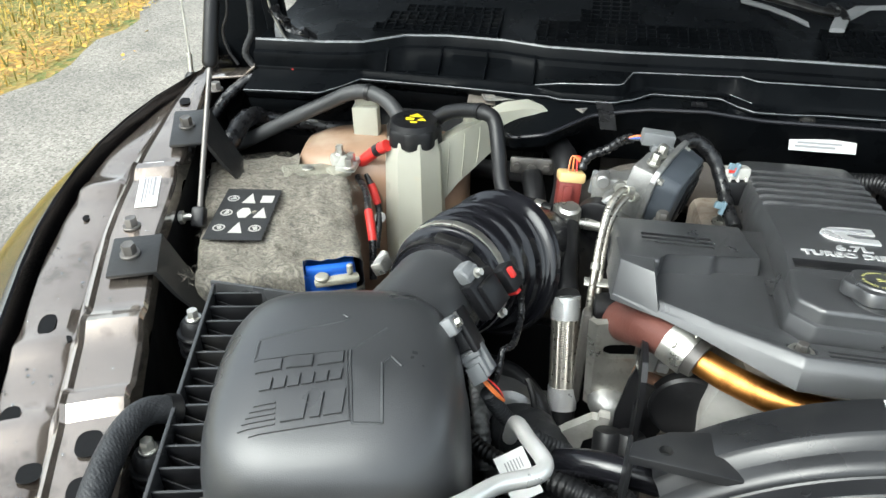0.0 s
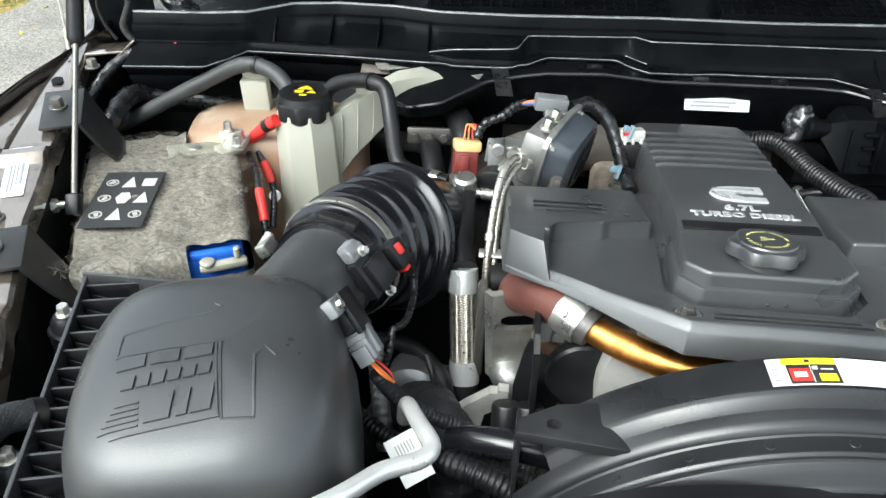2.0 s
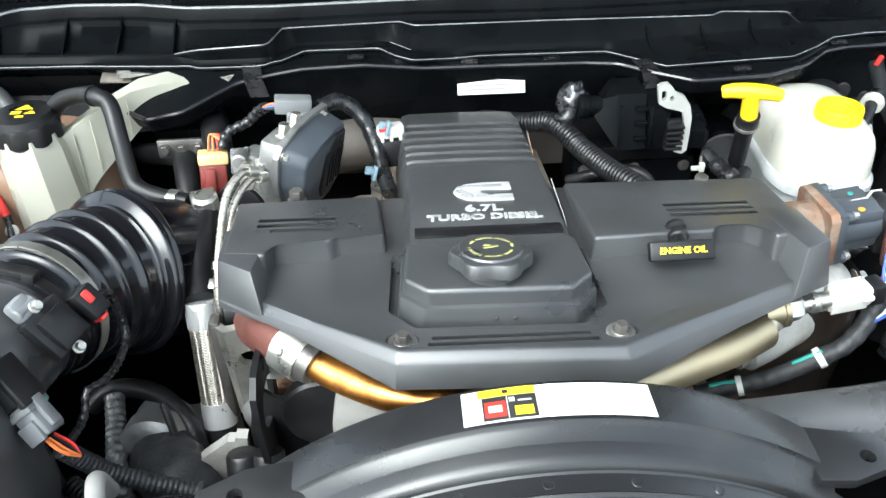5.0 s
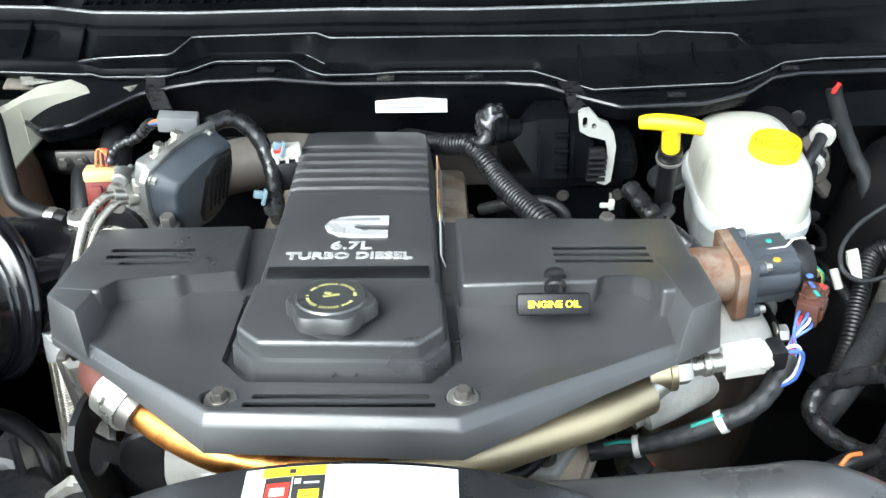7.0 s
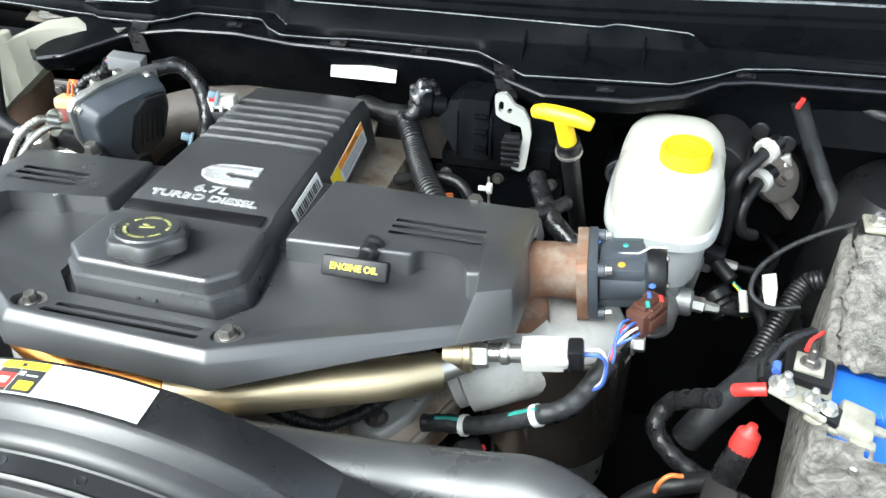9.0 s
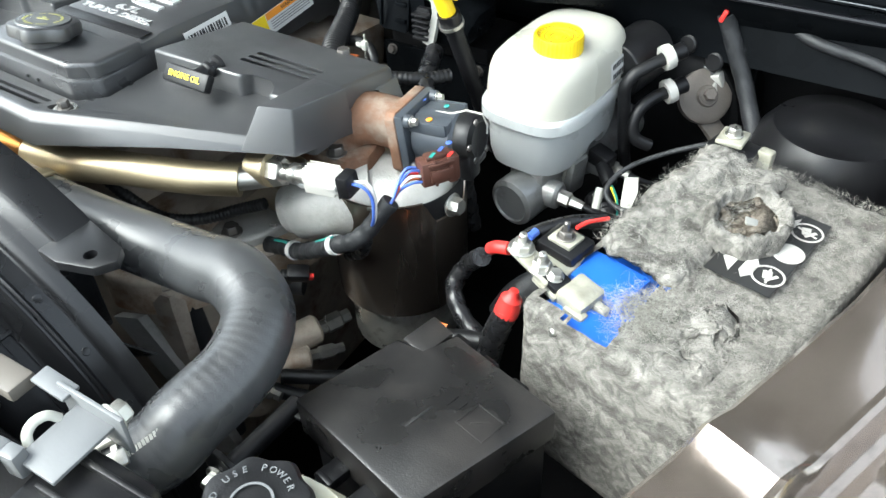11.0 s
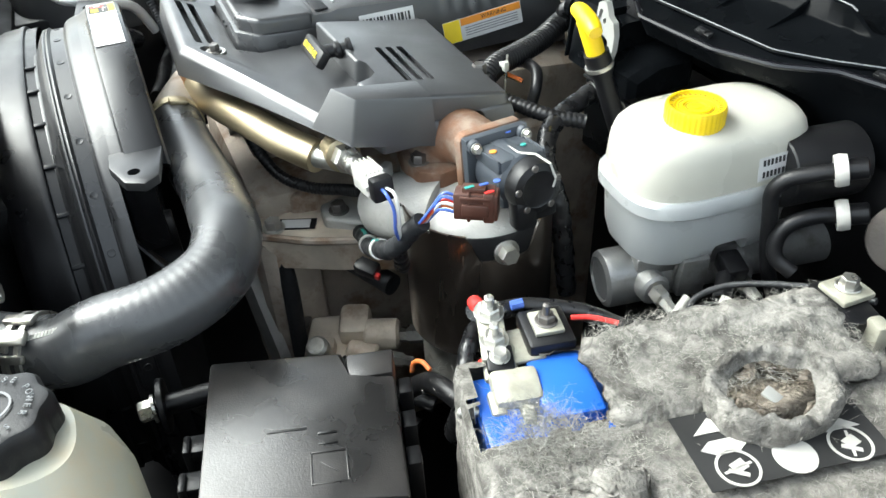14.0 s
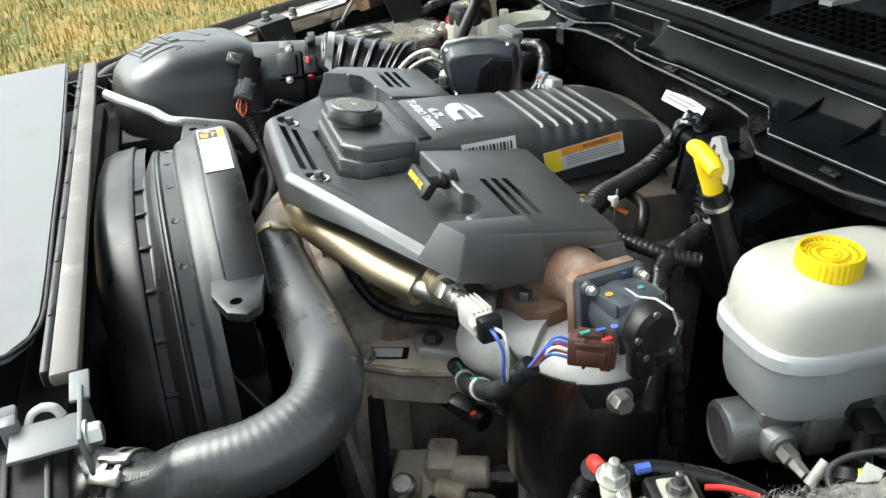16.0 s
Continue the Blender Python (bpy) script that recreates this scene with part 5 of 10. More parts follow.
def rail_bracket(s, u, w, l, group="fender brackets"):
    root = thing("fender_bracket", railp(s, u, -0.1), "matt black folded bracket bolted to the fender rail", "bracket", group)
    turn = Euler((math.asin(RAILDIR.z), 0, math.atan2(0.36, 0.933))).to_matrix().to_4x4()
    M = Matrix.Translation(railp(s, u, 0.007)) @ turn
    g = Geo()
    rbox(g, w, l, 0.005, M, 0.0015)
    loft(g, [[M @ Vector(p) for p in ((w / 2 - 0.005, -l / 2, 0.001), (w / 2, -l / 2, 0.002), (w / 2, l / 2, 0.002), (w / 2 - 0.005, l / 2, 0.001))],
             [M @ Vector(p) for p in ((w / 2 + 0.012, -l * 0.45, -0.04), (w / 2 + 0.017, -l * 0.45, -0.04), (w / 2 + 0.017, l * 0.45, -0.04), (w / 2 + 0.012, l * 0.45, -0.04))],
             [M @ Vector(p) for p in ((w / 2 + 0.045, -l * 0.5, -0.085), (w / 2 + 0.05, -l * 0.5, -0.085), (w / 2 + 0.05, l * 0.05, -0.085), (w / 2 + 0.045, l * 0.05, -0.085))]])
    part("plate", g, BRACKET, root)
    part("bolt", hexhead(Geo(), 0.0085, 0.014, M @ pose(-w * 0.08, 0, 0.0025)), DARKSTEEL, root)
    return root


rail_bracket(-0.005, -0.008, 0.055, 0.072)
rail_bracket(0.29, 0.012, 0.052, 0.10)
M = Matrix.Translation(railp(0.157, -0.02, 0.0016)) @ Euler((math.asin(RAILDIR.z), 0, math.atan2(0.36, 0.933))).to_matrix().to_4x4()
root = thing("rail_label", railp(0.157, -0.02, 0), "white paper sticker with small grey print on the rail", "label")
sh = label_sheet(root, "label_sheet", M, 0.027, 0.108, PAPER)
bars(sh, M, [(-0.006, 0, 0.002, 0.09), (-0.002, 0, 0.0015, 0.085), (0.002, 0.004, 0.0015, 0.07), (0.007, 0, 0.003, 0.06)], GREYINK)

root = thing("antenna", (-1.02, 1.35, 1.1), "black radio antenna mast on the fender", "antenna")
g = Geo()
lathe(g, [(0.022, 1.0), (0.020, 1.20), (0.012, 1.222), (0.006, 1.228)], pose(-1.0, 1.345, 0), 18)
part("base", g, RUBBER, root)
g = Geo()
sweep(g, [(-1.0, 1.345, 1.22), (-1.002, 1.355, 1.26), (-1.03, 1.44, 1.75)], 0.002, 8, smooth=False)
lathe(g, [(0.0045, 0), (0.0045, 0.04)], along((-1.0, 1.345, 1.22), (-1.002, 1.355, 1.26)), 10)
part("mast", g, STEEL, root)

# wiring and clutter in the rear passenger corner
def braided_hose():
    root = thing("braided_hose", (-0.66, 0.5, 1.15), "black woven sleeve hose along the fender rail", "hose")
    pts = [(-0.655, 0.40, 1.165), (-0.664, 0.45, 1.198), (-0.672, 0.51, 1.208), (-0.668, 0.548, 1.206), (-0.648, 0.572, 1.192)]
    seg, step = 72, 0.0006
    g = Geo()
    sweep(g, pts, 0.0128, seg, 10, fine=step)
    # strands cross over and under each other
    for i in range(len(g.v) // seg):
        ring = [Vector(q) for q in g.v[i * seg:(i + 1) * seg]]
        c = sum(ring, Vector()) / seg
        for j, q in enumerate(ring):
            u, v = j / seg * 18 + i * step / 0.006, j / seg * 18 - i * step / 0.006
            over = math.cos(math.pi * (math.floor(u) + math.floor(v)))
            lift = 0.05 * (abs(math.sin(math.pi * u)) if over > 0 else abs(math.sin(math.pi * v)))
            g.v[i * seg + j] = tuple(c + (q - c) * (1 + lift))
    part("woven_sleeve", g, LOOM, root, sharp=60)
    line = spline(pts, 10)
    for i, mt in ((3, TAPE), (len(line) - 3, PLASTIC)):
        g = Geo()
        band(g, line[i], line[i + 1], 0.0136, 0.011)
        part("end_band", g, mt, root)
    return root


braided_hose()
hose("wiring_loom", [(-0.86, 1.06, 1.13), (-0.84, 1.12, 1.19), (-0.83, 1.19, 1.215), (-0.80, 1.23, 1.20), (-0.70, 1.235, 1.19), (-0.64, 1.245, 1.17)], 0.015, "taped black wiring loom in the rear corner", TAPE, 12, ribbed(0.026, 0.05), 0.004, category="wiring loom")
hose("wiring_loom", [(-0.90, 1.16, 1.20), (-0.86, 1.22, 1.25), (-0.80, 1.265, 1.275), (-0.74, 1.28, 1.27), (-0.66, 1.275, 1.25), (-0.58, 1.27, 1.24)], 0.009, "thin taped wiring loom below the cowl corner", TAPE, 10, ribbed(0.02, 0.05), 0.004, category="wiring loom")
hose("wiring_loom", [(-0.835, 1.27, 1.42), (-0.834, 1.27, 1.383), (-0.836, 1.27, 1.345), (-0.839, 1.27, 1.328), (-0.853, 1.268, 1.299), (-0.846, 1.268, 1.28), (-0.83, 1.268, 1.263)], 0.0055, "thin grey corrugated tube rising to the hood hinge", LOOM, 10, ribbed(0.006, 0.1), 0.002, category="wiring loom")
hose("hinge_wire", [(-0.872, 1.27, 1.39), (-0.876, 1.27, 1.36), (-0.888, 1.27, 1.33), (-0.884, 1.27, 1.30), (-0.87, 1.27, 1.275)], 0.0025, "thin black wire below the hood hinge", RUBBER, 8, category="wire")


def upright_plate(g, pts, y, t=0.003, lean=0.0):
    """A flat sheet cut to an outline of (x, z) pairs, standing at y."""
    z0 = min(p[1] for p in pts)
    return loft(g, [[(x, y + (z - z0) * lean, z) for x, z in pts], [(x, y + t + (z - z0) * lean, z) for x, z in pts]])


root = thing("cowl_end_plate", (-0.79, 1.28, 1.25), "grey folded sheet metal plate at the cowl's corner", "plate")
g = Geo()
upright_plate(g, [(-0.806, 1.262), (-0.776, 1.252), (-0.768, 1.27), (-0.757, 1.316), (-0.768, 1.314), (-0.778, 1.312), (-0.786, 1.318), (-0.792, 1.334), (-0.797, 1.35), (-0.803, 1.352)], 1.284)
rbox(g, 0.05, 0.016, 0.003, pose(-0.782, 1.278, 1.254, 0, 18, 0), 0.001)
part("folded_sheet", g, SHEET, root)
g = Geo()
crumple = [(-0.80, 1.276, 1.372), (-0.79, 1.274, 1.360), (-0.776, 1.273, 1.344), (-0.765, 1.272, 1.338), (-0.752, 1.276, 1.334), (-0.742, 1.282, 1.325), (-0.735, 1.287, 1.312), (-0.734, 1.29, 1.298)]
sweep(g, crumple, 0.0095, 12, flat=0.5)
g.v = [tuple(Vector(p) + Vector((noise.noise(Vector(p) * 90), noise.noise(Vector(p) * 90 + Vector((5, 0, 0))), noise.noise(Vector(p) * 90 + Vector((0, 5, 0))))) * 0.006) for p in g.v]
part("crumpled_seal", g, TAPE, root, "crumpled shiny black seal end")
g = Geo()
sweep(g, [(-0.806, 1.275, 1.385), (-0.802, 1.276, 1.365), (-0.797, 1.278, 1.348), (-0.786, 1.28, 1.322), (-0.772, 1.281, 1.316), (-0.757, 1.282, 1.318)], 0.002, 8)
part("edge_bead", g, STEEL, root)
root = thing("corner_shelf", (-0.72, 1.26, 1.22), "black ledge plate below the cowl's corner", "plate")
g = Geo()
rbox(g, 0.15, 0.045, 0.01, pose(-0.705, 1.268, 1.246, -14, 7, -4), 0.002)
part("ledge", g, PLASTIC, root)
g = Geo()
rbox(g, 0.055, 0.03, 0.004, pose(-0.665, 1.25, 1.243, -14, 7, -4), 0.001)
part("clip", g, BRACKET, root)
root = thing("hinge_cover", (-0.88, 1.37, 1.2), "black hinge pillar panel behind the wires", "panel")
g = Geo()
rbox(g, 0.13, 0.02, 0.30, pose(-0.885, 1.37, 1.31, 0, -4, 10), 0.006)
rbox(g, 0.03, 0.05, 0.28, pose(-0.825, 1.355, 1.31, 0, -6, 10), 0.006)
part("pillar", g, COWL, root)
root = thing("fender_end_panel", (-0.89, 1.27, 1.2), "pale brown-grey painted end of the inner fender", "panel")
g = Geo()
rbox(g, 0.085, 0.06, 0.004, pose(-0.882, 1.262, 1.262, -6, -4, 8), 0.001)
rbox(g, 0.03, 0.05, 0.004, pose(-0.842, 1.262, 1.275, 0, -40, 8), 0.001)
part("sheet", g, RAIL, root)
root = thing("hinge_plug", (-0.72, 1.27, 1.25), "black electrical plug with a red lock", "connector")
g = Geo()
rbox(g, 0.046, 0.026, 0.024, pose(-0.775, 1.262, 1.268, 0, 12, -20), 0.003)
rbox(g, 0.018, 0.02, 0.018, pose(-0.75, 1.262, 1.262, 0, 30, -20), 0.003)
part("plug", g, PLASTIC, root)
g = Geo()
rbox(g, 0.036, 0.024, 0.02, pose(-0.815, 1.262, 1.254, 0, 25, -30), 0.003)
rbox(g, 0.02, 0.018, 0.014, pose(-0.836, 1.262, 1.264, 0, 25, -30), 0.003)
part("socket", g, GREYC, root)
g = Geo()
sweep(g, [(-0.745, 1.262, 1.26), (-0.73, 1.255, 1.245), (-0.715, 1.245, 1.225), (-0.70, 1.24, 1.205)], 0.007, 10)
part("lead", g, TAPE, root)
g = Geo()
rbox(g, 0.018, 0.02, 0.008, pose(-0.770, 1.259, 1.280, 0, 12, -20), 0.001)
part("lock_clip", g, RED, root)
hose("wiring_loom", [(-0.50, 0.0 + 1.30, 1.10), (-0.38, 1.18, 1.16), (-0.36, 1.13, 1.17), (-0.35, 1.07, 1.13), (-0.36, 1.02, 1.05)], 0.016, "foil-wrapped black heater hose", RUBBER, 12, category="hose")
hose("heater_hose", [(-0.33, 1.20, 1.20), (-0.315, 1.14, 1.205), (-0.31, 1.10, 1.18), (-0.32, 1.04, 1.13), (-0.33, 1.0, 1.06)], 0.019, "black heater hose beside the turbo", RUBBER, 14)
root = thing("firewall_plug", (-0.40, 1.29, 1.12), "dark grey bulkhead plug on the firewall", "connector")
g = Geo()
rbox(g, 0.09, 0.03, 0.035, pose(-0.40, 1.29, 1.15), 0.008)
cyl(g, 0.01, 0.012, pose(-0.38, 1.275, 1.15, 90), 14)
part("plug_body", g, BRACKET, root)


# ---- engine ----
def build_block():
    root = thing("engine_block", (0.0, 0.95, 0.55), "grimy grey cast iron engine block and head", "engine")
    g = Geo()
    rbox(g, 0.30, 0.52, 0.50, pose(0.0, 0.95, 0.82), 0.02)
    rbox(g, 0.36, 0.08, 0.34, pose(0.01, 0.72, 0.86), 0.02)
    part("block", g, GREYCAST, root)
    g = Geo()
    rbox(g, 0.24, 0.50, 0.08, pose(0.01, 0.96, 1.12, -6), 0.012)
    part("cylinder_head", g, GREYCAST, root)
    return root


build_block()


def engine_cover():
    root = thing("engine_cover", (0.012, 0.85, 1.19), "matt black plastic diesel engine cover with raised centre", "engine cover")
    tray_top = lambda x, y: max(1.229, 1.257 - 0.25 * max(0.0, y - 0.665))
    g = Geo()
    outline = [(-0.244, 0.932), (-0.240, 0.790), (-0.158, 0.727), (-0.082, 0.668), (0.103, 0.660), (0.215, 0.719), (0.322, 0.775), (0.328, 0.945), (0.095, 0.95), (-0.085, 0.94)]
    bm_out = [(0.012 + (x - 0.012) * 1.025, 0.82 + (y - 0.82) * 1.06) for x, y in outline]
    bm = bmesh.new()
    low = [bm.verts.new((x, y, (1.220 if y > 0.76 else 1.226) if y < 0.9 else 1.195)) for x, y in bm_out]
    mid = [bm.verts.new((0.012 + (x - 0.012) * 1.008, 0.82 + (y - 0.82) * 1.02, tray_top(x, y) - 0.007)) for x, y in outline]
    high = [bm.verts.new((0.012 + (x - 0.012) * 0.985, 0.82 + (y - 0.82) * 0.965, tray_top(x, y))) for x, y in outline]
    n = len(outline)
    bm.faces.new(list(reversed(low)))
    rim = {i: high[i] for i in (2, 3, 4, 5)}
    inner = [bm.verts.new(p) for p in ((-0.135, 0.752, 1.2335), (-0.072, 0.726, 1.2325), (0.09, 0.722, 1.2325), (0.192, 0.744, 1.2335))]
    for k in range(3):
        bm.faces.new((rim[2 + k], rim[3 + k], inner[k + 1], inner[k]))
    bm.faces.new([high[0], high[1], high[2]] + inner + high[5:])
    for i in range(n):
        j = (i + 1) % n
        bm.faces.new((low[i], low[j], mid[j], mid[i]))
        bm.faces.new((mid[i], mid[j], high[j], high[i]))
    bmesh.ops.bevel(bm, geom=[e for e in bm.edges if all(v in high or v in mid for v in e.verts)], offset=0.0025, segments=2, affect="EDGES", profile=0.5)
    bmesh.ops.triangulate(bm, faces=[f for f in bm.faces if len(f.verts) > 4])
    g.bm(bm)
    cut = Geo()
    for k in range(2):
        rbox(cut, 0.134 + 0.008 * k, 0.0078, 0.05, pose(0.014, 0.696 - 0.0135 * k, 1.25), 0.002)
    for x in (-0.077, 0.106):
        lathe(cut, [(0.0, 1.2425), (0.014, 1.2425), (0.0175, 1.27), (0.0, 1.27)], pose(x, 0.695, 0), 24)
    rbox(cut, 0.08, 0.056, 0.06, pose(0.33, 0.890, 1.195), 0.014)
    prism(cut, [(-0.064, 0.7215), (0.082, 0.7185), (0.1075, 0.745), (0.103, 0.83), (-0.084, 0.83), (-0.0885, 0.747)], 1.2235, 1.27, bev=0)
    hollow = Geo()
    rbox(hollow, 0.152, 0.032, 0.010, pose(0.014, 0.6863, 1.2417, -24.8), 0)
    tray = part("tray", carve(carve(g.mesh("t"), hollow, "tray_shell"), cut, "tray"), COVER, root)
    # near-black plate added for the shade seen through the slots
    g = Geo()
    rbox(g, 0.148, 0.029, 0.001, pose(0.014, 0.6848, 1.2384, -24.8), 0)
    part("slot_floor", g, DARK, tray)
    for x in (-0.077, 0.106):
        b = part("bolt", hexhead(Geo(), 0.0058, 0.008, pose(x, 0.695, 1.2445)), DARKSTEEL, root)
        part("washer", lathe(Geo(), [(0.0, 0.0012), (0.0115, 0.0012), (0.0125, 0.0), (0.0125, -0.002)], pose(x, 0.695, 1.2435), 28), STEEL, b)
    # raised pads with three slots each
    padz = lambda x, y: 1.256 - 0.175 * (y - 0.82)
    for pts, slots in (([(-0.2475, 0.930), (-0.2455, 0.806), (-0.2035, 0.800), (-0.198, 0.824), (-0.140, 0.826), (-0.133, 0.834), (-0.086, 0.836), (-0.094, 0.936)], (-0.177, 0.078)),
                       ([(0.104, 0.81), (0.226, 0.813), (0.232, 0.826), (0.268, 0.828), (0.282, 0.818), (0.2845, 0.796), (0.3285, 0.806), (0.3315, 0.948), (0.104, 0.952)], (0.241, 0.09))):
        g = Geo()
        prism(g, pts, 1.208 if slots[0] < 0 else 1.199, 1.25, bev=0.004, seg=3, top=lambda x, y: padz(x, max(y, 0.765)), inset=0.005)
        cut = Geo()
        for k in range(3):
            y = 0.879 - 0.0125 * k
            rbox(cut, slots[1], 0.0074, 0.03, pose(slots[0], y, padz(0, y)), 0.002)
        rbox(cut, 0.03, 0.02, 0.02, pose(0.29 if slots[0] > 0 else -0.16, 0.952, 1.23), 0.004)
        if slots[0] > 0:
            rbox(cut, 0.10, 0.056, 0.05, pose(0.335, 0.890, 1.199), 0.014)
        hollow = Geo()
        rbox(hollow, slots[1] + 0.012, 0.052, 0.018, pose(slots[0], 0.866, padz(0, 0.866) - 0.0107, -10), 0)
        pad = part("raised_pad", carve(carve(g.mesh("t"), hollow, "pad_shell"), cut, "raised_pad"), COVER, root)
        # the pad slots' inner shade, put in as a near-black plate
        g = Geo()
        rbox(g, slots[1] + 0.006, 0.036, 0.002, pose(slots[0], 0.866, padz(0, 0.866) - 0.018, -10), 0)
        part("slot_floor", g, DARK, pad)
    # the pads' arms run out into the sloping front flank
    for foot, head in ((((0.284, 0.748, 1.224), (0.3315, 0.7735, 1.218), (0.3345, 0.862, 1.197), (0.2835, 0.862, 1.197)), ((0.2965, 0.769, 1.2668), (0.3255, 0.7845, 1.2635), (0.3285, 0.860, 1.2495), (0.2875, 0.860, 1.2495))),
                       (((-0.247, 0.788, 1.213), (-0.199, 0.751, 1.222), (-0.198, 0.862, 1.2), (-0.2495, 0.862, 1.2)), ((-0.2425, 0.799, 1.2592), (-0.2085, 0.773, 1.2635), (-0.2010, 0.860, 1.2485), (-0.2450, 0.860, 1.2485)))):
        bm = bmesh.new()
        low = [bm.verts.new(q) for q in foot]
        high = [bm.verts.new(q) for q in head]
        bm.faces.new(list(reversed(low)))
        bm.faces.new(high)
        for i in range(4):
            bm.faces.new((low[i], low[(i + 1) % 4], high[(i + 1) % 4], high[i]))
        bmesh.ops.bevel(bm, geom=[e for e in bm.edges if any(v in high[:2] for v in e.verts)], offset=0.0025, segments=2, affect="EDGES", profile=0.5)
        part("pad_arm", Geo().bm(bm), COVER, root, sharp=30)
    for x, y in ((-0.185, 0.948), (0.262, 0.945)):
        bolt(root, (x, y, padz(0, y) - 0.012), 0.008, 0.014, mat=DARKSTEEL)
    # the centre: a long form that narrows and falls to the rear
    prof = [(0.80, 0.080, 1.2605, 1.20), (0.815, 0.080, 1.2595, 1.20), (0.8175, 0.080, 1.2572, 1.20), (0.8360, 0.080, 1.2567, 1.20), (0.8450, 0.079, 1.2584, 1.2),
            (0.90, 0.078, 1.2548, 1.19), (0.965, 0.077, 1.2485, 1.18)]
    for k in range(6):
        y = 0.972 + 0.021 * k
        z = 1.2485 - 0.1 * (y - 0.965)
        prof += [(y, 0.077, z, 1.17), (y + 0.003, 0.077, z - 0.0018, 1.17), (y + 0.0085, 0.077, z - 0.0018, 1.17), (y + 0.0115, 0.077, z, 1.17)]
    prof += [(1.105, 0.076, 1.234, 1.16), (1.135, 0.075, 1.228, 1.16), (1.155, 0.073, 1.218, 1.15), (1.17, 0.07, 1.195, 1.15), (1.175, 0.068, 1.15, 1.14)]
    rings = []
    for y, hw, zt, zb in prof:
        cx = 0.010 - 0.02 * max(0.0, y - 0.9)
        c, b = 0.010, 0.006
        if y < 0.74:
            hw2 = hw - 0.016
        else:
            hw2 = hw - 0.007
        edge = [(-hw - b, zb), (-hw - 0.003, zt - 0.03), (-hw, zt - 0.013), (-hw2 - 0.0025, zt - 0.0022), (-hw2 + 0.004, zt)]
        mids = [(-0.035, zt + 0.0006), (0.0, zt + 0.001), (0.035, zt + 0.0006)]
        ring = edge + mids + [(-x, z) for x, z in reversed(edge)]
        rings.append([(cx + x, y, z) for x, z in ring])
    g = Geo()
    loft(g, rings)
    centre = part("centre_hump", g, COVER, root, sharp=28)
    g = Geo()
    rbox(g, 0.142, 0.0165, 0.0016, pose(0.0095, 0.8285, 1.2584, -1.4, 0, 0.3), 0.0006)
    part("inset_panel", g, PLASTIC, centre)
    top = lambda x, y: 1.2665 - 0.08 * (y - 0.73)
    g = Geo()
    prism(g, [(-0.056, 0.7315), (0.074, 0.7285), (0.096, 0.750), (0.092, 0.8165), (-0.072, 0.8165), (-0.077, 0.752)], 1.215, 1.26, bev=0.005, seg=3, top=top, inset=0.003)
    part("filler_platform", g, COVER, root)
    g = Geo()
    prism(g, [(-0.060, 0.7265), (0.078, 0.7235), (0.1005, 0.747), (0.096, 0.82), (-0.077, 0.82), (-0.0815, 0.749)], 1.215, 1.248, bev=0.003, seg=2, top=lambda x, y: 1.250 - 0.08 * (y - 0.73), inset=0.003)
    part("platform_skirt", g, COVER, root)
    # solid black dots imitate the shade inside two small vents
    for x in (0.005, 0.022):
        g = Geo()
        cyl(g, 0.002, 0.002, pose(x, 0.7255, 1.238, 90), 10)
        part("vent_hole", g, INK, centre)
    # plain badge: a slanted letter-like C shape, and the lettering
    tilt = math.degrees(math.atan(-0.085))
    m = pose(0.011, 0.901, 1.2552, tilt, 0, 0)
    g = Geo()
    outer = [(0.031, 0.019), (0.0, 0.019), (-0.016, 0.016), (-0.026, 0.009), (-0.030, 0.0), (-0.026, -0.009), (-0.016, -0.016), (0.0, -0.019), (0.031, -0.019), (0.031, -0.008), (0.006, -0.008), (-0.001, -0.005), (-0.003, 0.0), (0.003, 0.004), (0.031, 0.004)]
    prism(g, outer, 0, 0.0022, m, 0.0005, 1)
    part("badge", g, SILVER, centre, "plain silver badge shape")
    g = Geo()
    rbox(g, 0.046, 0.006, 0.0012, m @ pose(-0.001, 0.0095, 0.0022, 0, 0, 3), 0.0004)
    part("print_bar", g, GREYINK, centre)
    z = lambda y: 1.2586 - 0.07 * (y - 0.848)
    part("lettering", lettering("6.7L", 0.017, pose(0.009, 0.868, z(0.868) + 0.0006, tilt), 0.0008, bold=0.0005, wide=1.3), SILVER, centre, "raised silver letters")
    part("lettering", lettering("TURBO DIESEL", 0.014, pose(0.0085, 0.8515, z(0.8515) + 0.0006, tilt), 0.0008, bold=0.0005, wide=1.24), SILVER, centre, "raised silver letters")
    # labels on the driver's side
    m = pose(0.0955, 0.905, 1.232, 72, 0, 90)
    sh = label_sheet(root, "barcode_label", m, 0.07, 0.028, PAPER, "white bar code label")
    bars(sh, m, [(-0.03 + 0.0045 * k, 0.004, 0.0016 + 0.001 * (k % 3), 0.010) for k in range(14)], INK)
    m = pose(0.0925, 1.036, 1.204, 78, -5, 90)
    sh = label_sheet(root, "warning_label", m, 0.112, 0.028, PAPER, "white warning label with orange heading")
    label_sheet(sh, "heading", m @ pose(0.012, 0.009, 0.0005), 0.086, 0.009, ORANGE)
    label_sheet(sh, "symbol_field", m @ pose(-0.044, 0, 0.0005), 0.023, 0.027, YINK)
    part("lettering", lettering("WARNING", 0.0075, m @ pose(0.016, 0.009, 0.001), 0.0002), INK, sh)
    bars(sh, m, [(0.012, 0.001 - 0.0032 * k, 0.076, 0.0012) for k in range(4)], GREYINK)
    return root


engine_cover()


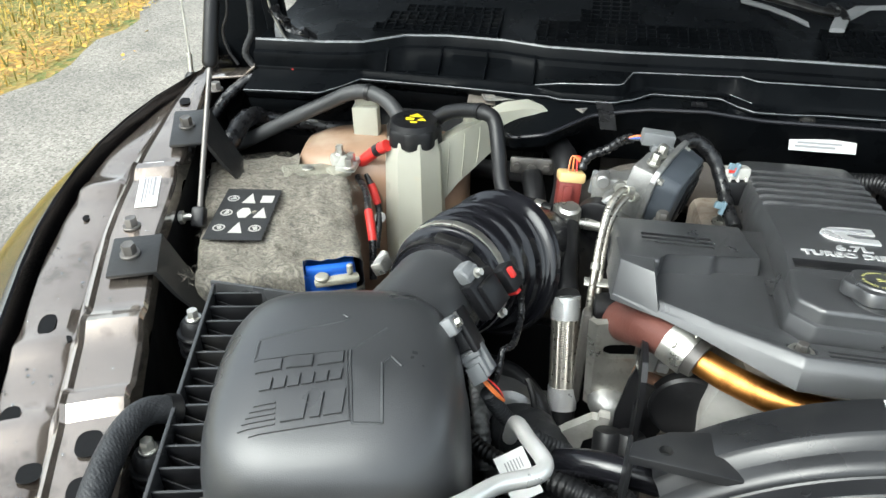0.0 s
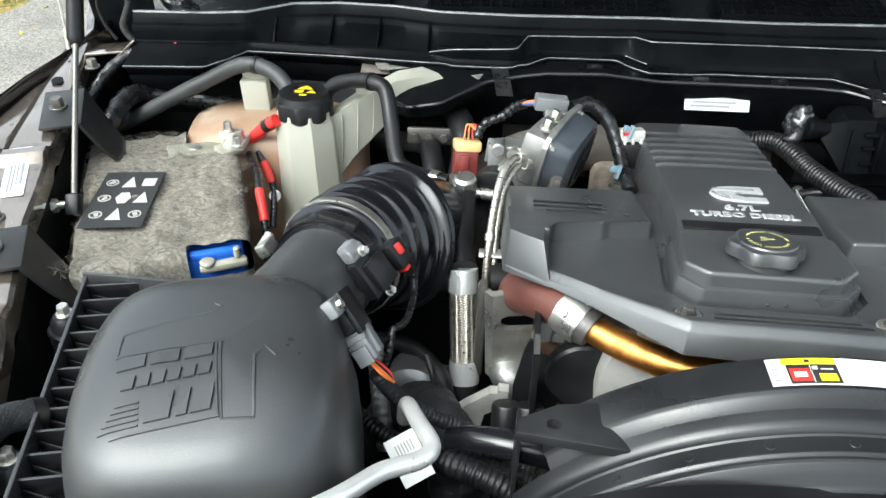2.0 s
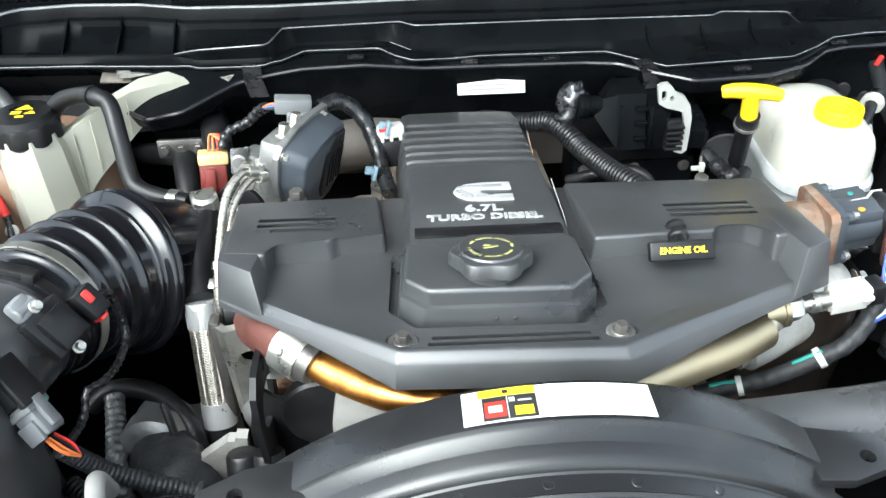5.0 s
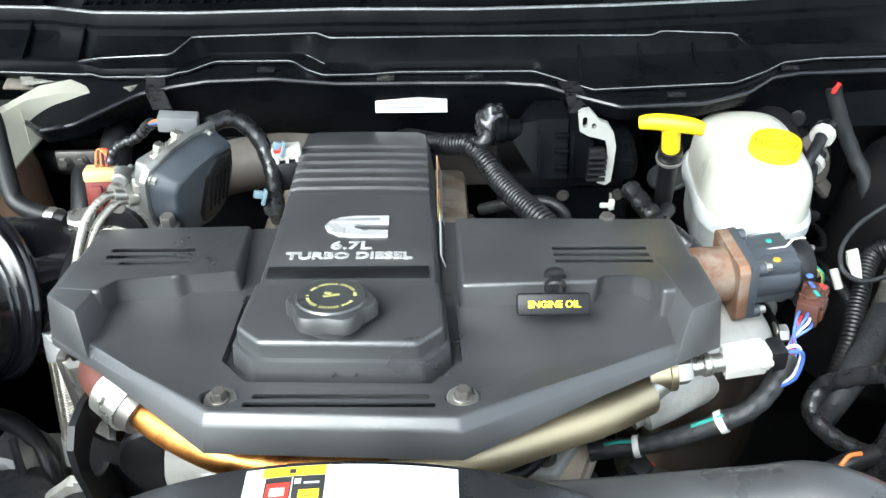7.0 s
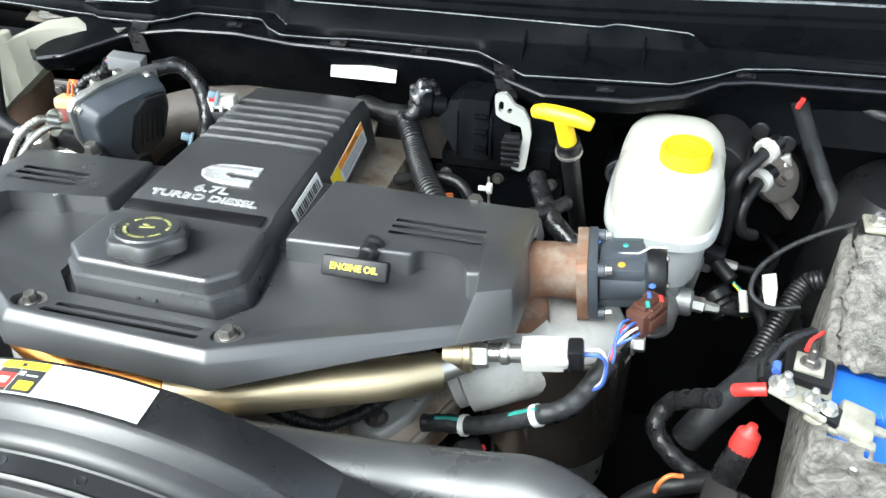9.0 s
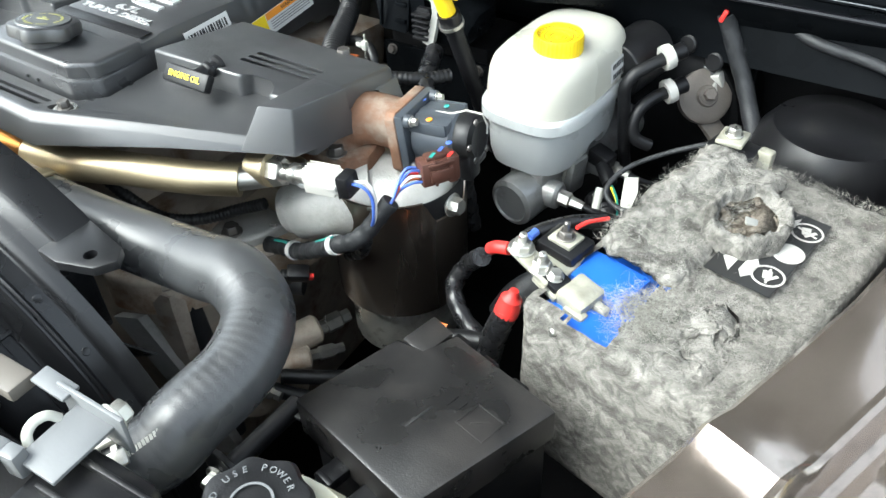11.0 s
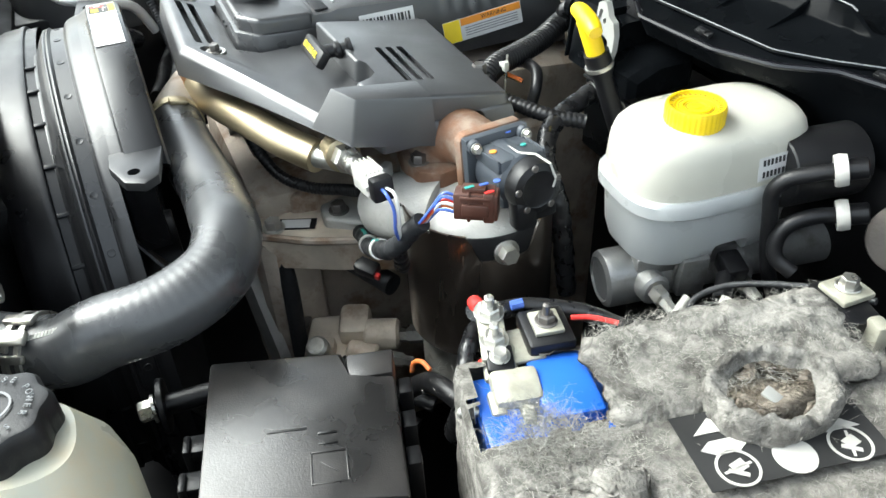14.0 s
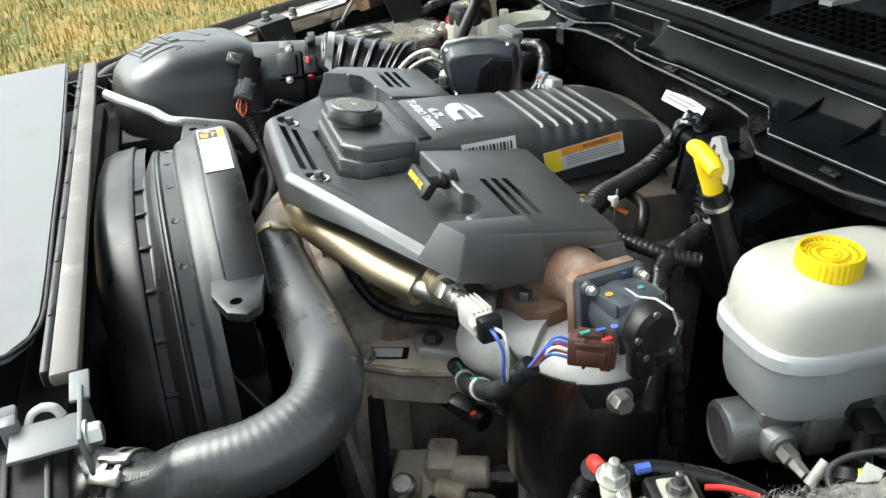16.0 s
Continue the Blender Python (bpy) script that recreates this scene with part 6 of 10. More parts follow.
def oil_cap():
    root = thing("oil_filler_cap", (0.007, 0.765, 1.255), "black lobed oil filler cap with faded yellow print", "oil cap")
    m = pose(0.003, 0.761, 1.2632, -11, 0, 0) @ Matrix.Diagonal((0.97, 0.97, 0.95, 1)) @ Matrix.Translation((0, 0, -0.258))
    g = Geo()
    lathe(g, [(0.026, 0.255), (0.026, 0.262), (0.031, 0.266)], m, 32)
    wave = lambda a, z: 1 + 0.075 * math.cos(6 * a + 0.4)
    lathe(g, [(0.033, 0.264), (0.0355, 0.266), (0.0355, 0.2755), (0.034, 0.279), (0.031, 0.2805)], m, 72, wave)
    lathe(g, [(0.0295, 0.280), (0.028, 0.2822), (0.0, 0.2822)], m, 40)
    cap = part("cap", g, COVER, root)
    g = Geo()
    for k in range(52):
        a = k / 52 * 2 * math.pi
        if k % 26 in (23, 24, 25) or k % 8 == 3:
            continue
        rbox(g, 0.0013, 0.0028, 0.0005, m @ pose(0.0195 * math.cos(a), 0.0195 * math.sin(a), 0.2824, 0, 0, math.degrees(a) + 90), 0)
    rbox(g, 0.014, 0.003, 0.0005, m @ pose(0, 0.0, 0.2824, 0, 0, 15), 0)
    rbox(g, 0.006, 0.003, 0.0005, m @ pose(-0.003, 0.004, 0.2824, 0, 0, -20), 0)
    part("print_ring", g, OLIVE, cap, "faded yellow-green ring of print")
    return root


oil_cap()


def oil_dipstick():
    root = thing("oil_dipstick", (0.18, 0.80, 1.24), "black dipstick handle lettered in yellow", "dipstick")
    m = pose(0.180, 0.784, 1.256, 52, 0, 0)
    g = Geo()
    rbox(g, 0.062, 0.019, 0.011, m, 0.003)
    part("tag", g, PLASTIC, root, "slanted black tag")
    part("lettering", lettering("ENGINE OIL", 0.0082, m @ pose(0, 0, 0.0062), 0.0003, bold=0.0002), YINK, root)
    g = Geo()
    sweep(g, [(0.182, 0.79, 1.254), (0.184, 0.808, 1.255)], 0.0075, 12, smooth=False)
    lathe(g, [(0.007, 0), (0.0098, 0.003), (0.0098, 0.007), (0.006, 0.009), (0.006, 0.014), (0.0098, 0.016), (0.0098, 0.02)], along((0.184, 0.803, 1.254), (0.187, 0.84, 1.259)), 18)
    part("plug", g, RUBBER, root)
    return root


oil_dipstick()


def crossover_pipe():
    root = thing("exhaust_crossover", (-0.1, 0.74, 1.15), "rust-red exhaust elbow with steel band and heat-tinted pipe", "exhaust pipe")
    g = Geo()
    sweep(g, [(-0.226, 0.84, 1.148), (-0.218, 0.812, 1.166), (-0.203, 0.778, 1.186), (-0.183, 0.752, 1.196), (-0.178, 0.747, 1.197)], 0.0215, 24, rfun=lambda s, k: 1.14 - 0.14 * k)
    part("elbow", g, REDIRON, root)
    a, b = Vector((-0.185, 0.750, 1.199)), Vector((-0.163, 0.734, 1.193))
    g = Geo()
    sweep(g, [a, b], 0.0242, 30, smooth=False)
    cl = part("band_clamp", g, STEEL, root)
    g = Geo()
    sweep(g, [b, b + (b - a) * 0.4], 0.0222, 24, smooth=False, rfun=lambda s, k: 1.0 - 0.12 * k)
    part("flange_ring", g, DARKSTEEL, root)
    for k in range(3):
        q = along(a, b) @ pose(0.0242 * math.cos(0.5 + k), 0.0242 * math.sin(0.5 + k), 0.012 + 0.01 * (k % 2))
        part("rivet", lathe(Geo(), [(0.004, 0), (0.004, 0.002), (0.002, 0.003)], q, 12), STEEL, cl)
    g = Geo()
    sweep(g, [(-0.164, 0.735, 1.192), (-0.125, 0.710, 1.187), (-0.075, 0.688, 1.184), (-0.01, 0.676, 1.184), (0.05, 0.674, 1.185)], 0.0145, 24, rfun=lambda s, k: 0.98 + 0.2 * k)
    part("tinted_pipe", g, GOLD, root, "orange heat-tinted steel pipe")
    g = Geo()
    sweep(g, [(0.05, 0.674, 1.184), (0.11, 0.683, 1.186), (0.165, 0.704, 1.186), (0.225, 0.730, 1.182), (0.268, 0.755, 1.179)], 0.0178, 24)
    part("straw_pipe", g, BRASSY, root, "straw-coloured polished steel pipe")
    g = Geo()
    sweep(g, [(0.262, 0.752, 1.18), (0.285, 0.770, 1.180), (0.305, 0.784, 1.181)], 0.0135, 20, rfun=lambda s, k: 1 - 0.2 * k)
    part("pipe_end", g, STEEL, root)
    return root


crossover_pipe()


def o2_sensor():
    root = thing("temperature_sensor", (0.33, 0.79, 1.17), "steel temperature sensor with a white ribbed plug", "sensor")
    a, b = Vector((0.290, 0.780, 1.180)), Vector((0.402, 0.790, 1.192))
    M = along(a, b)
    g = Geo()
    lathe(g, [(0.0175, -0.022), (0.0175, -0.004), (0.0185, -0.003), (0.0185, 0.002), (0.0165, 0.003)], M, 28)
    part("boss", g, BRASSY, root, "dull steel boss on the pipe's end")
    g = Geo()
    lathe(g, [(0.0135, 0.002), (0.0150, 0.004), (0.0150, 0.015), (0.0135, 0.017)], M, 6)
    cyl(g, 0.0085, 0.034, M @ pose(0, 0, 0.015), 20)
    lathe(g, [(0.0092, 0.027), (0.0108, 0.029), (0.0108, 0.034), (0.0092, 0.036)], M, 20)
    part("sensor_stem", g, STEEL, root)
    g = Geo()
    rbox(g, 0.020, 0.022, 0.042, M @ pose(0, 0, 0.067), 0.004)
    plug = part("plug", g, WHITE, root)
    for k in range(5):
        g = Geo()
        rbox(g, 0.0018, 0.0262, 0.036, M @ pose(-0.0086 + 0.0043 * k, 0, 0.065), 0.0006)
        part("rib", g, WHITE, plug)
    g = Geo()
    rbox(g, 0.026, 0.006, 0.012, M @ pose(0, 0, 0.082), 0.002)
    part("latch", g, WHITE, plug)
    g = Geo()
    rbox(g, 0.012, 0.003, 0.006, M @ pose(0.004, -0.014, 0.074), 0.001)
    part("lock_tab", g, RED, plug)
    g = Geo()
    rbox(g, 0.0215, 0.0235, 0.014, M @ pose(0, 0, 0.094), 0.003)
    part("plug_end", g, PLASTIC, plug)
    for k, mt in enumerate((WIREB, WIREW)):
        g = Geo()
        q = M @ Vector((0.004 * k - 0.002, 0.002, 0.100))
        sweep(g, [q, q + Vector((0.014, 0.003 * k, 0.001)), q + Vector((0.021, 0.003, -0.012)), q + Vector((0.020, 0.003, -0.036)), (0.400, 0.796, 1.138)], 0.0017, 8)
        part("wire", g, mt, root)
    return root


o2_sensor()


def flex_hose():
    root = thing("braided_pipe", (-0.285, 0.8, 1.0), "steel-braided coolant pipe between black rubber ends", "pipe")
    top, bot = Vector((-0.296, 0.875, 1.152)), Vector((-0.289, 0.815, 1.023))
    d = (bot - top)
    p1, p2 = top + d * 0.20, top + d * 0.80
    g = Geo()
    sweep(g, [(-0.305, 0.992, 1.185), (-0.303, 0.965, 1.185), (-0.302, 0.93, 1.178), (-0.300, 0.895, 1.16), top], 0.0165, 20)
    part("upper_rubber", g, RUBBER, root)
    g = Geo()
    sweep(g, [bot, bot + d * 0.35, bot + d * 0.8 + Vector((0.01, 0, 0))], 0.0165, 18)
    part("lower_rubber", g, RUBBER, root)
    for a, b in ((top, p1), (p2, bot)):
        g = Geo()
        sweep(g, [a, b], 0.0182, 30, smooth=False)
        part("crimp_sleeve", g, SILVER, root)
    # woven strands, two ways round
    g = Geo()
    sweep(g, [p1, p2], 0.0165, 20, smooth=False)
    braid = part("braid", g, BRAID, root, "woven steel braid")
    M, length = along(p1, p2), (p2 - p1).length
    na, nz, cols = 224, 230, 28
    verts, faces = [], []
    for i in range(nz + 1):
        z = length * i / nz
        for j in range(na):
            a = 2 * math.pi * j / na
            col = int(j * cols / na)
            u = j * cols / na - col - 0.5
            slant = u if col % 2 else -u
            r = 0.0168 + 0.0005 * math.cos(2 * math.pi * (z / 0.0031 + slant)) * math.cos(math.pi * u)
            verts.append((r * math.cos(a), r * math.sin(a), z))
    for i in range(nz):
        for j in range(na):
            k = (j + 1) % na
            faces.append((i * na + j, i * na + k, (i + 1) * na + k, (i + 1) * na + j))
    g = Geo()
    g.add(verts, faces, M)
    tagged(part("strand", g, BRAID, braid, sharp=180), kind="stuff")
    g = Geo()
    rbox(g, 0.03, 0.034, 0.026, pose(-0.306, 1.0, 1.192, 10, 0, 20), 0.004)
    lathe(g, [(0.0155, 0), (0.0155, 0.012), (0.012, 0.016), (0.008, 0.0165)], pose(-0.302, 0.992, 1.197, 6), 8)
    cyl(g, 0.008, 0.05, along((-0.30, 1.0, 1.185), (-0.25, 1.0, 1.18)), 14)
    part("fitting", g, STEEL, root)
    for z0 in (0.955, 0.94):
        g = Geo()
        band(g, (-0.318, z0 + 0.03, 1.165), (-0.36, z0 + 0.05, 1.16), 0.012, 0.006)
        part("spring_clip", g, STEEL, root)
    return root


flex_hose()
hose("steel_lines", [(-0.232, 0.952, 1.262), (-0.243, 0.94, 1.267), (-0.256, 0.915, 1.255), (-0.263, 0.885, 1.225), (-0.266, 0.86, 1.20), (-0.268, 0.845, 1.17), (-0.268, 0.835, 1.12)], 0.0044, "braided steel pressure line", BRAID, 10, ribbed(0.0045, 0.07), 0.0012, clamps=((0.02, 0.012, STEEL), (0.66, 0.008, STEEL)), category="pipe")
hose("steel_lines", [(-0.226, 0.96, 1.25), (-0.236, 0.945, 1.256), (-0.250, 0.92, 1.245), (-0.257, 0.89, 1.22), (-0.259, 0.865, 1.195), (-0.260, 0.845, 1.16)], 0.0042, "braided steel pressure line", BRAID, 10, ribbed(0.0045, 0.07), 0.0012, clamps=((0.02, 0.012, STEEL),), category="pipe")
root = thing("line_bracket", (-0.25, 0.86, 1.17), "small bright steel bracket clamping the lines", "bracket")
g = Geo()
rbox(g, 0.06, 0.012, 0.003, pose(-0.247, 0.857, 1.188, 20), 0.001)
rbox(g, 0.003, 0.018, 0.05, pose(-0.232, 0.862, 1.175), 0.001)
part("strap", g, STEEL, root)
bolt(root, (-0.238, 0.858, 1.19), 0.006, 0.012)
g = Geo()
cyl(g, 0.018, 0.03, along((-0.235, 0.85, 1.16), (-0.265, 0.845, 1.16)), 24)
part("knob", g, PLASTIC, root)


def actuator():
    root = thing("throttle_valve", (-0.19, 1.05, 1.14), "cast throttle valve with a grey-blue actuator cover", "throttle valve")
    # cover plate faces the driver's side
    M = framed((-0.1880, 1.0100, 1.2356), (0, 1, 0), (0.90, -0.37, -0.23))
    out = [(-0.052, 0.046), (-0.055, 0.008), (-0.052, -0.024), (-0.044, -0.054), (-0.032, -0.061), (0.004, -0.054), (0.028, -0.042), (0.046, -0.014), (0.050, 0.018), (0.034, 0.046), (-0.018, 0.054)]
    g = Geo()
    prism(g, out, 0.0, 0.028, M, 0.004, 2, inset=0.007)
    lid = part("actuator_cover", g, ACTUATOR, root)
    g = Geo()
    prism(g, [(-0.044, 0.040), (-0.046, 0.010), (-0.030, -0.006), (0.020, -0.012), (0.036, -0.004), (0.040, 0.018), (0.028, 0.038), (-0.016, 0.046)], 0.020, 0.031, M, 0.003, 2, inset=0.003)
    part("motor_half", g, PLASTIC, lid, "black plastic motor half")
    for k in range(5):
        g = Geo()
        rbox(g, 0.044 - 0.004 * (k % 2), 0.0022, 0.003, M @ pose(-0.002, 0.004 + 0.0075 * k, 0.0315), 0.0008)
        part("rib", g, PLASTIC, lid)
    g = Geo()
    prism(g, [(x * 1.09, y * 1.09) for x, y in out], -0.007, 0.0, M, 0.002)
    plate = part("mount_plate", g, ALU, root)
    for x, y in ((-0.050, 0.034), (-0.036, -0.056), (0.038, -0.038), (0.042, 0.036)):
        part("screw", hexhead(Geo(), 0.0045, 0.006, M @ pose(x, y, 0)), STEEL, plate)
    g = Geo()
    sweep(g, [M @ Vector(p) for p in ((-0.030, -0.050, 0.0262), (-0.036, -0.040, 0.0265), (-0.043, -0.016, 0.0265), (-0.036, -0.004, 0.0265))], 0.0014, 6)
    part("paint_mark", g, WHITE, root)
    g = Geo()
    rbox(g, 0.070, 0.066, 0.034, M @ pose(0.004, 0.0, -0.024), 0.006)
    cyl(g, 0.034, 0.012, M @ pose(0.0, 0.0, -0.019), 28, bev=0.003)
    rbox(g, 0.052, 0.030, 0.046, pose(-0.236, 1.038, 1.214, 0, 0, -28), 0.004)
    cyl(g, 0.030, 0.085, along((-0.238, 1.000, 1.198), (-0.222, 1.09, 1.198)), 30, bev=0.004)
    rbox(g, 0.088, 0.012, 0.066, pose(-0.232, 1.030, 1.205, 0, 0, -12), 0.005)
    for x, z in ((-0.262, 1.236), (-0.204, 1.236)):
        cyl(g, 0.009, 0.022, along((x, 1.018, z), (x, 1.04, z)), 18, bev=0.002)
    body = part("valve_body", g, ALU, root)
    for x, y, zz in ((-0.036, -0.018, -0.020), (-0.036, 0.014, -0.022)):
        part("bolt", hexhead(Geo(), 0.0068, 0.014, M @ pose(x, y, zz, 0, -90)), STEEL, body)
    g = Geo()
    lathe(g, [(0.026, 0), (0.030, 0.002), (0.030, 0.02), (0.026, 0.022)], along((-0.262, 1.02, 1.185), (-0.272, 0.98, 1.185)), 28)
    part("outlet_ring", g, PLASTIC, root)
    g = Geo()
    rbox(g, 0.022, 0.006, 0.034, pose(-0.267, 1.045, 1.222, 0, 8, 0), 0.002)
    rbox(g, 0.006, 0.010, 0.04, pose(-0.259, 1.042, 1.222, 0, 8, 0), 0.002)
    part("clip", g, GREYC, root)
    g = Geo()
    rbox(g, 0.042, 0.02, 0.018, pose(-0.197, 1.06, 1.286, 0, 8, 8), 0.002)
    rbox(g, 0.03, 0.016, 0.012, pose(-0.19, 1.053, 1.274, 0, 8, 8), 0.002)
    part("connector", g, GREYC, root)
    for k, mt in enumerate((WIREO, WIREB, PLASTIC)):
        g = Geo()
        sweep(g, [(-0.218, 1.062, 1.287 - 0.003 * k), (-0.225, 1.063, 1.286 - 0.003 * k), (-0.236, 1.068, 1.279)], 0.0014, 6)
        part("wire", g, mt, root)
    return root


actuator()
hose("actuator_loom", [(-0.17, 1.07, 1.275), (-0.145, 1.085, 1.275), (-0.12, 1.08, 1.255), (-0.105, 1.06, 1.225), (-0.098, 1.03, 1.205), (-0.09, 1.0, 1.195)], 0.0095, "glossy taped wiring loom over the actuator", TAPE, 10, ribbed(0.02, 0.05), 0.003, category="wiring loom")
root = thing("relay_plug", (-0.30, 1.06, 1.15), "maroon plug with a tan collar and orange wires", "connector")
m = pose(-0.307, 1.062, 1.19, -12, 6, 12)
g = Geo()
rbox(g, 0.032, 0.024, 0.046, m, 0.003)
rbox(g, 0.012, 0.006, 0.03, m @ pose(-0.004, -0.014, 0.002), 0.001)
part("plug", g, MAROON, root)
g = Geo()
rbox(g, 0.036, 0.028, 0.014, m @ pose(0.001, 0, 0.028), 0.003)
part("collar", g, TAN, root)
for k in range(3):
    g = Geo()
    sweep(g, [m @ Vector((0.006 * k - 0.004, 0, 0.034)), m @ Vector((0.004 * k, 0.004, 0.055)), (-0.291 + 0.002 * k, 1.072, 1.236)], 0.0014, 6)
    part("wire", g, WIREO if k < 2 else RED, root)
hose("foil_loom", [(-0.291, 1.070, 1.228), (-0.288, 1.074, 1.238), (-0.279, 1.08, 1.246), (-0.258, 1.085, 1.254), (-0.242, 1.08, 1.27), (-0.230, 1.068, 1.280)], 0.006, "crinkled dark foil sleeve over the plug wires", TAPE, 10, ribbed(0.011, 0.12), 0.003, category="wiring loom")
root = thing("heat_plate", (-0.226, 1.0, 1.21), "bent bright steel heat plate beside the throttle valve", "heat plate")
g = Geo()
rbox(g, 0.03, 0.0025, 0.042, pose(-0.224, 0.997, 1.231, -8, 4, 12), 0.001)
rbox(g, 0.003, 0.018, 0.036, pose(-0.209, 1.006, 1.228, -8, 4, 12), 0.001)
part("plate", g, STEEL, root)
bolt(root, (-0.231, 0.994, 1.243), 0.0045, 0.006, (0, -1, 0.2))
for x, y, z in ((-0.242, 0.966, 1.258), (-0.2425, 0.962, 1.243)):
    part("banjo_ring", lathe(Geo(), [(0.0035, -0.004), (0.0075, -0.004), (0.0085, -0.002), (0.0085, 0.002), (0.0075, 0.004), (0.0035, 0.004)], pose(x, y, z, 80, 10), 20), STEEL, root)
root = thing("pipe_flange", (-0.364, 1.155, 1.17), "dark bolted pipe flange below the cowl", "flange")
g = Geo()
rbox(g, 0.066, 0.008, 0.026, pose(-0.364, 1.15, 1.188, -6), 0.004)
part("flange_plate", g, DARKSTEEL, root)
for x in (-0.386, -0.364, -0.342):
    bolt(root, (x, 1.145, 1.188), 0.0065, 0.005, (0, -1, 0.1), mat=DARKSTEEL)
root = thing("injector_clip", (-0.1, 1.07, 1.24), "small pale blue clip on the injector loom", "clip")
for p, w in (((-0.096, 1.066, 1.250), 0.011), ((-0.113, 1.018, 1.217), 0.013)):
    g = Geo()
    rbox(g, w * 0.8, 0.006, 0.009, pose(*p, -10, 20, 15), 0.0015)
    rbox(g, 0.004, 0.008, 0.018, pose(p[0] + 0.006, p[1], p[2] - 0.004, -10, 20, 15), 0.001)
    part("clip_body", g, PALEBLUE, root)
root = thing("injector_plug", (-0.085, 1.02, 1.17), "white and black sensor plug beside the cover", "connector")
m = pose(-0.088, 1.075, 1.238, -10, 0, 10)
g = Geo()
rbox(g, 0.034, 0.02, 0.016, m, 0.003)
for k in (-1, 0, 1):
    rbox(g, 0.004, 0.022, 0.01, m @ pose(0.011 * k, -0.002, -0.008), 0.001)
part("plug_top", g, WHITE, root)
g = Geo()
rbox(g, 0.012, 0.006, 0.007, m @ pose(-0.008, -0.009, 0.006), 0.001)
part("lock_tab", g, RED, root)
g = Geo()
rbox(g, 0.03, 0.022, 0.034, m @ pose(0, -0.004, -0.026), 0.004)
part("plug_body", g, PLASTIC, root)
g = Geo()
cyl(g, 0.01, 0.03, pose(-0.092, 1.02, 1.165), 16)
rbox(g, 0.028, 0.016, 0.01, pose(-0.1, 1.03, 1.185, 0, 0, -40), 0.003)
part("stud", g, STEEL, root)
# the grey charge pipe behind the actuator
hose("charge_pipe", [(-0.31, 1.12, 1.07), (-0.285, 1.14, 1.11), (-0.25, 1.17, 1.135), (-0.2, 1.195, 1.145), (-0.1, 1.225, 1.14), (0.04, 1.25, 1.10)], 0.036, "dull taupe cast charge air pipe", TAUPE, 26, category="pipe")


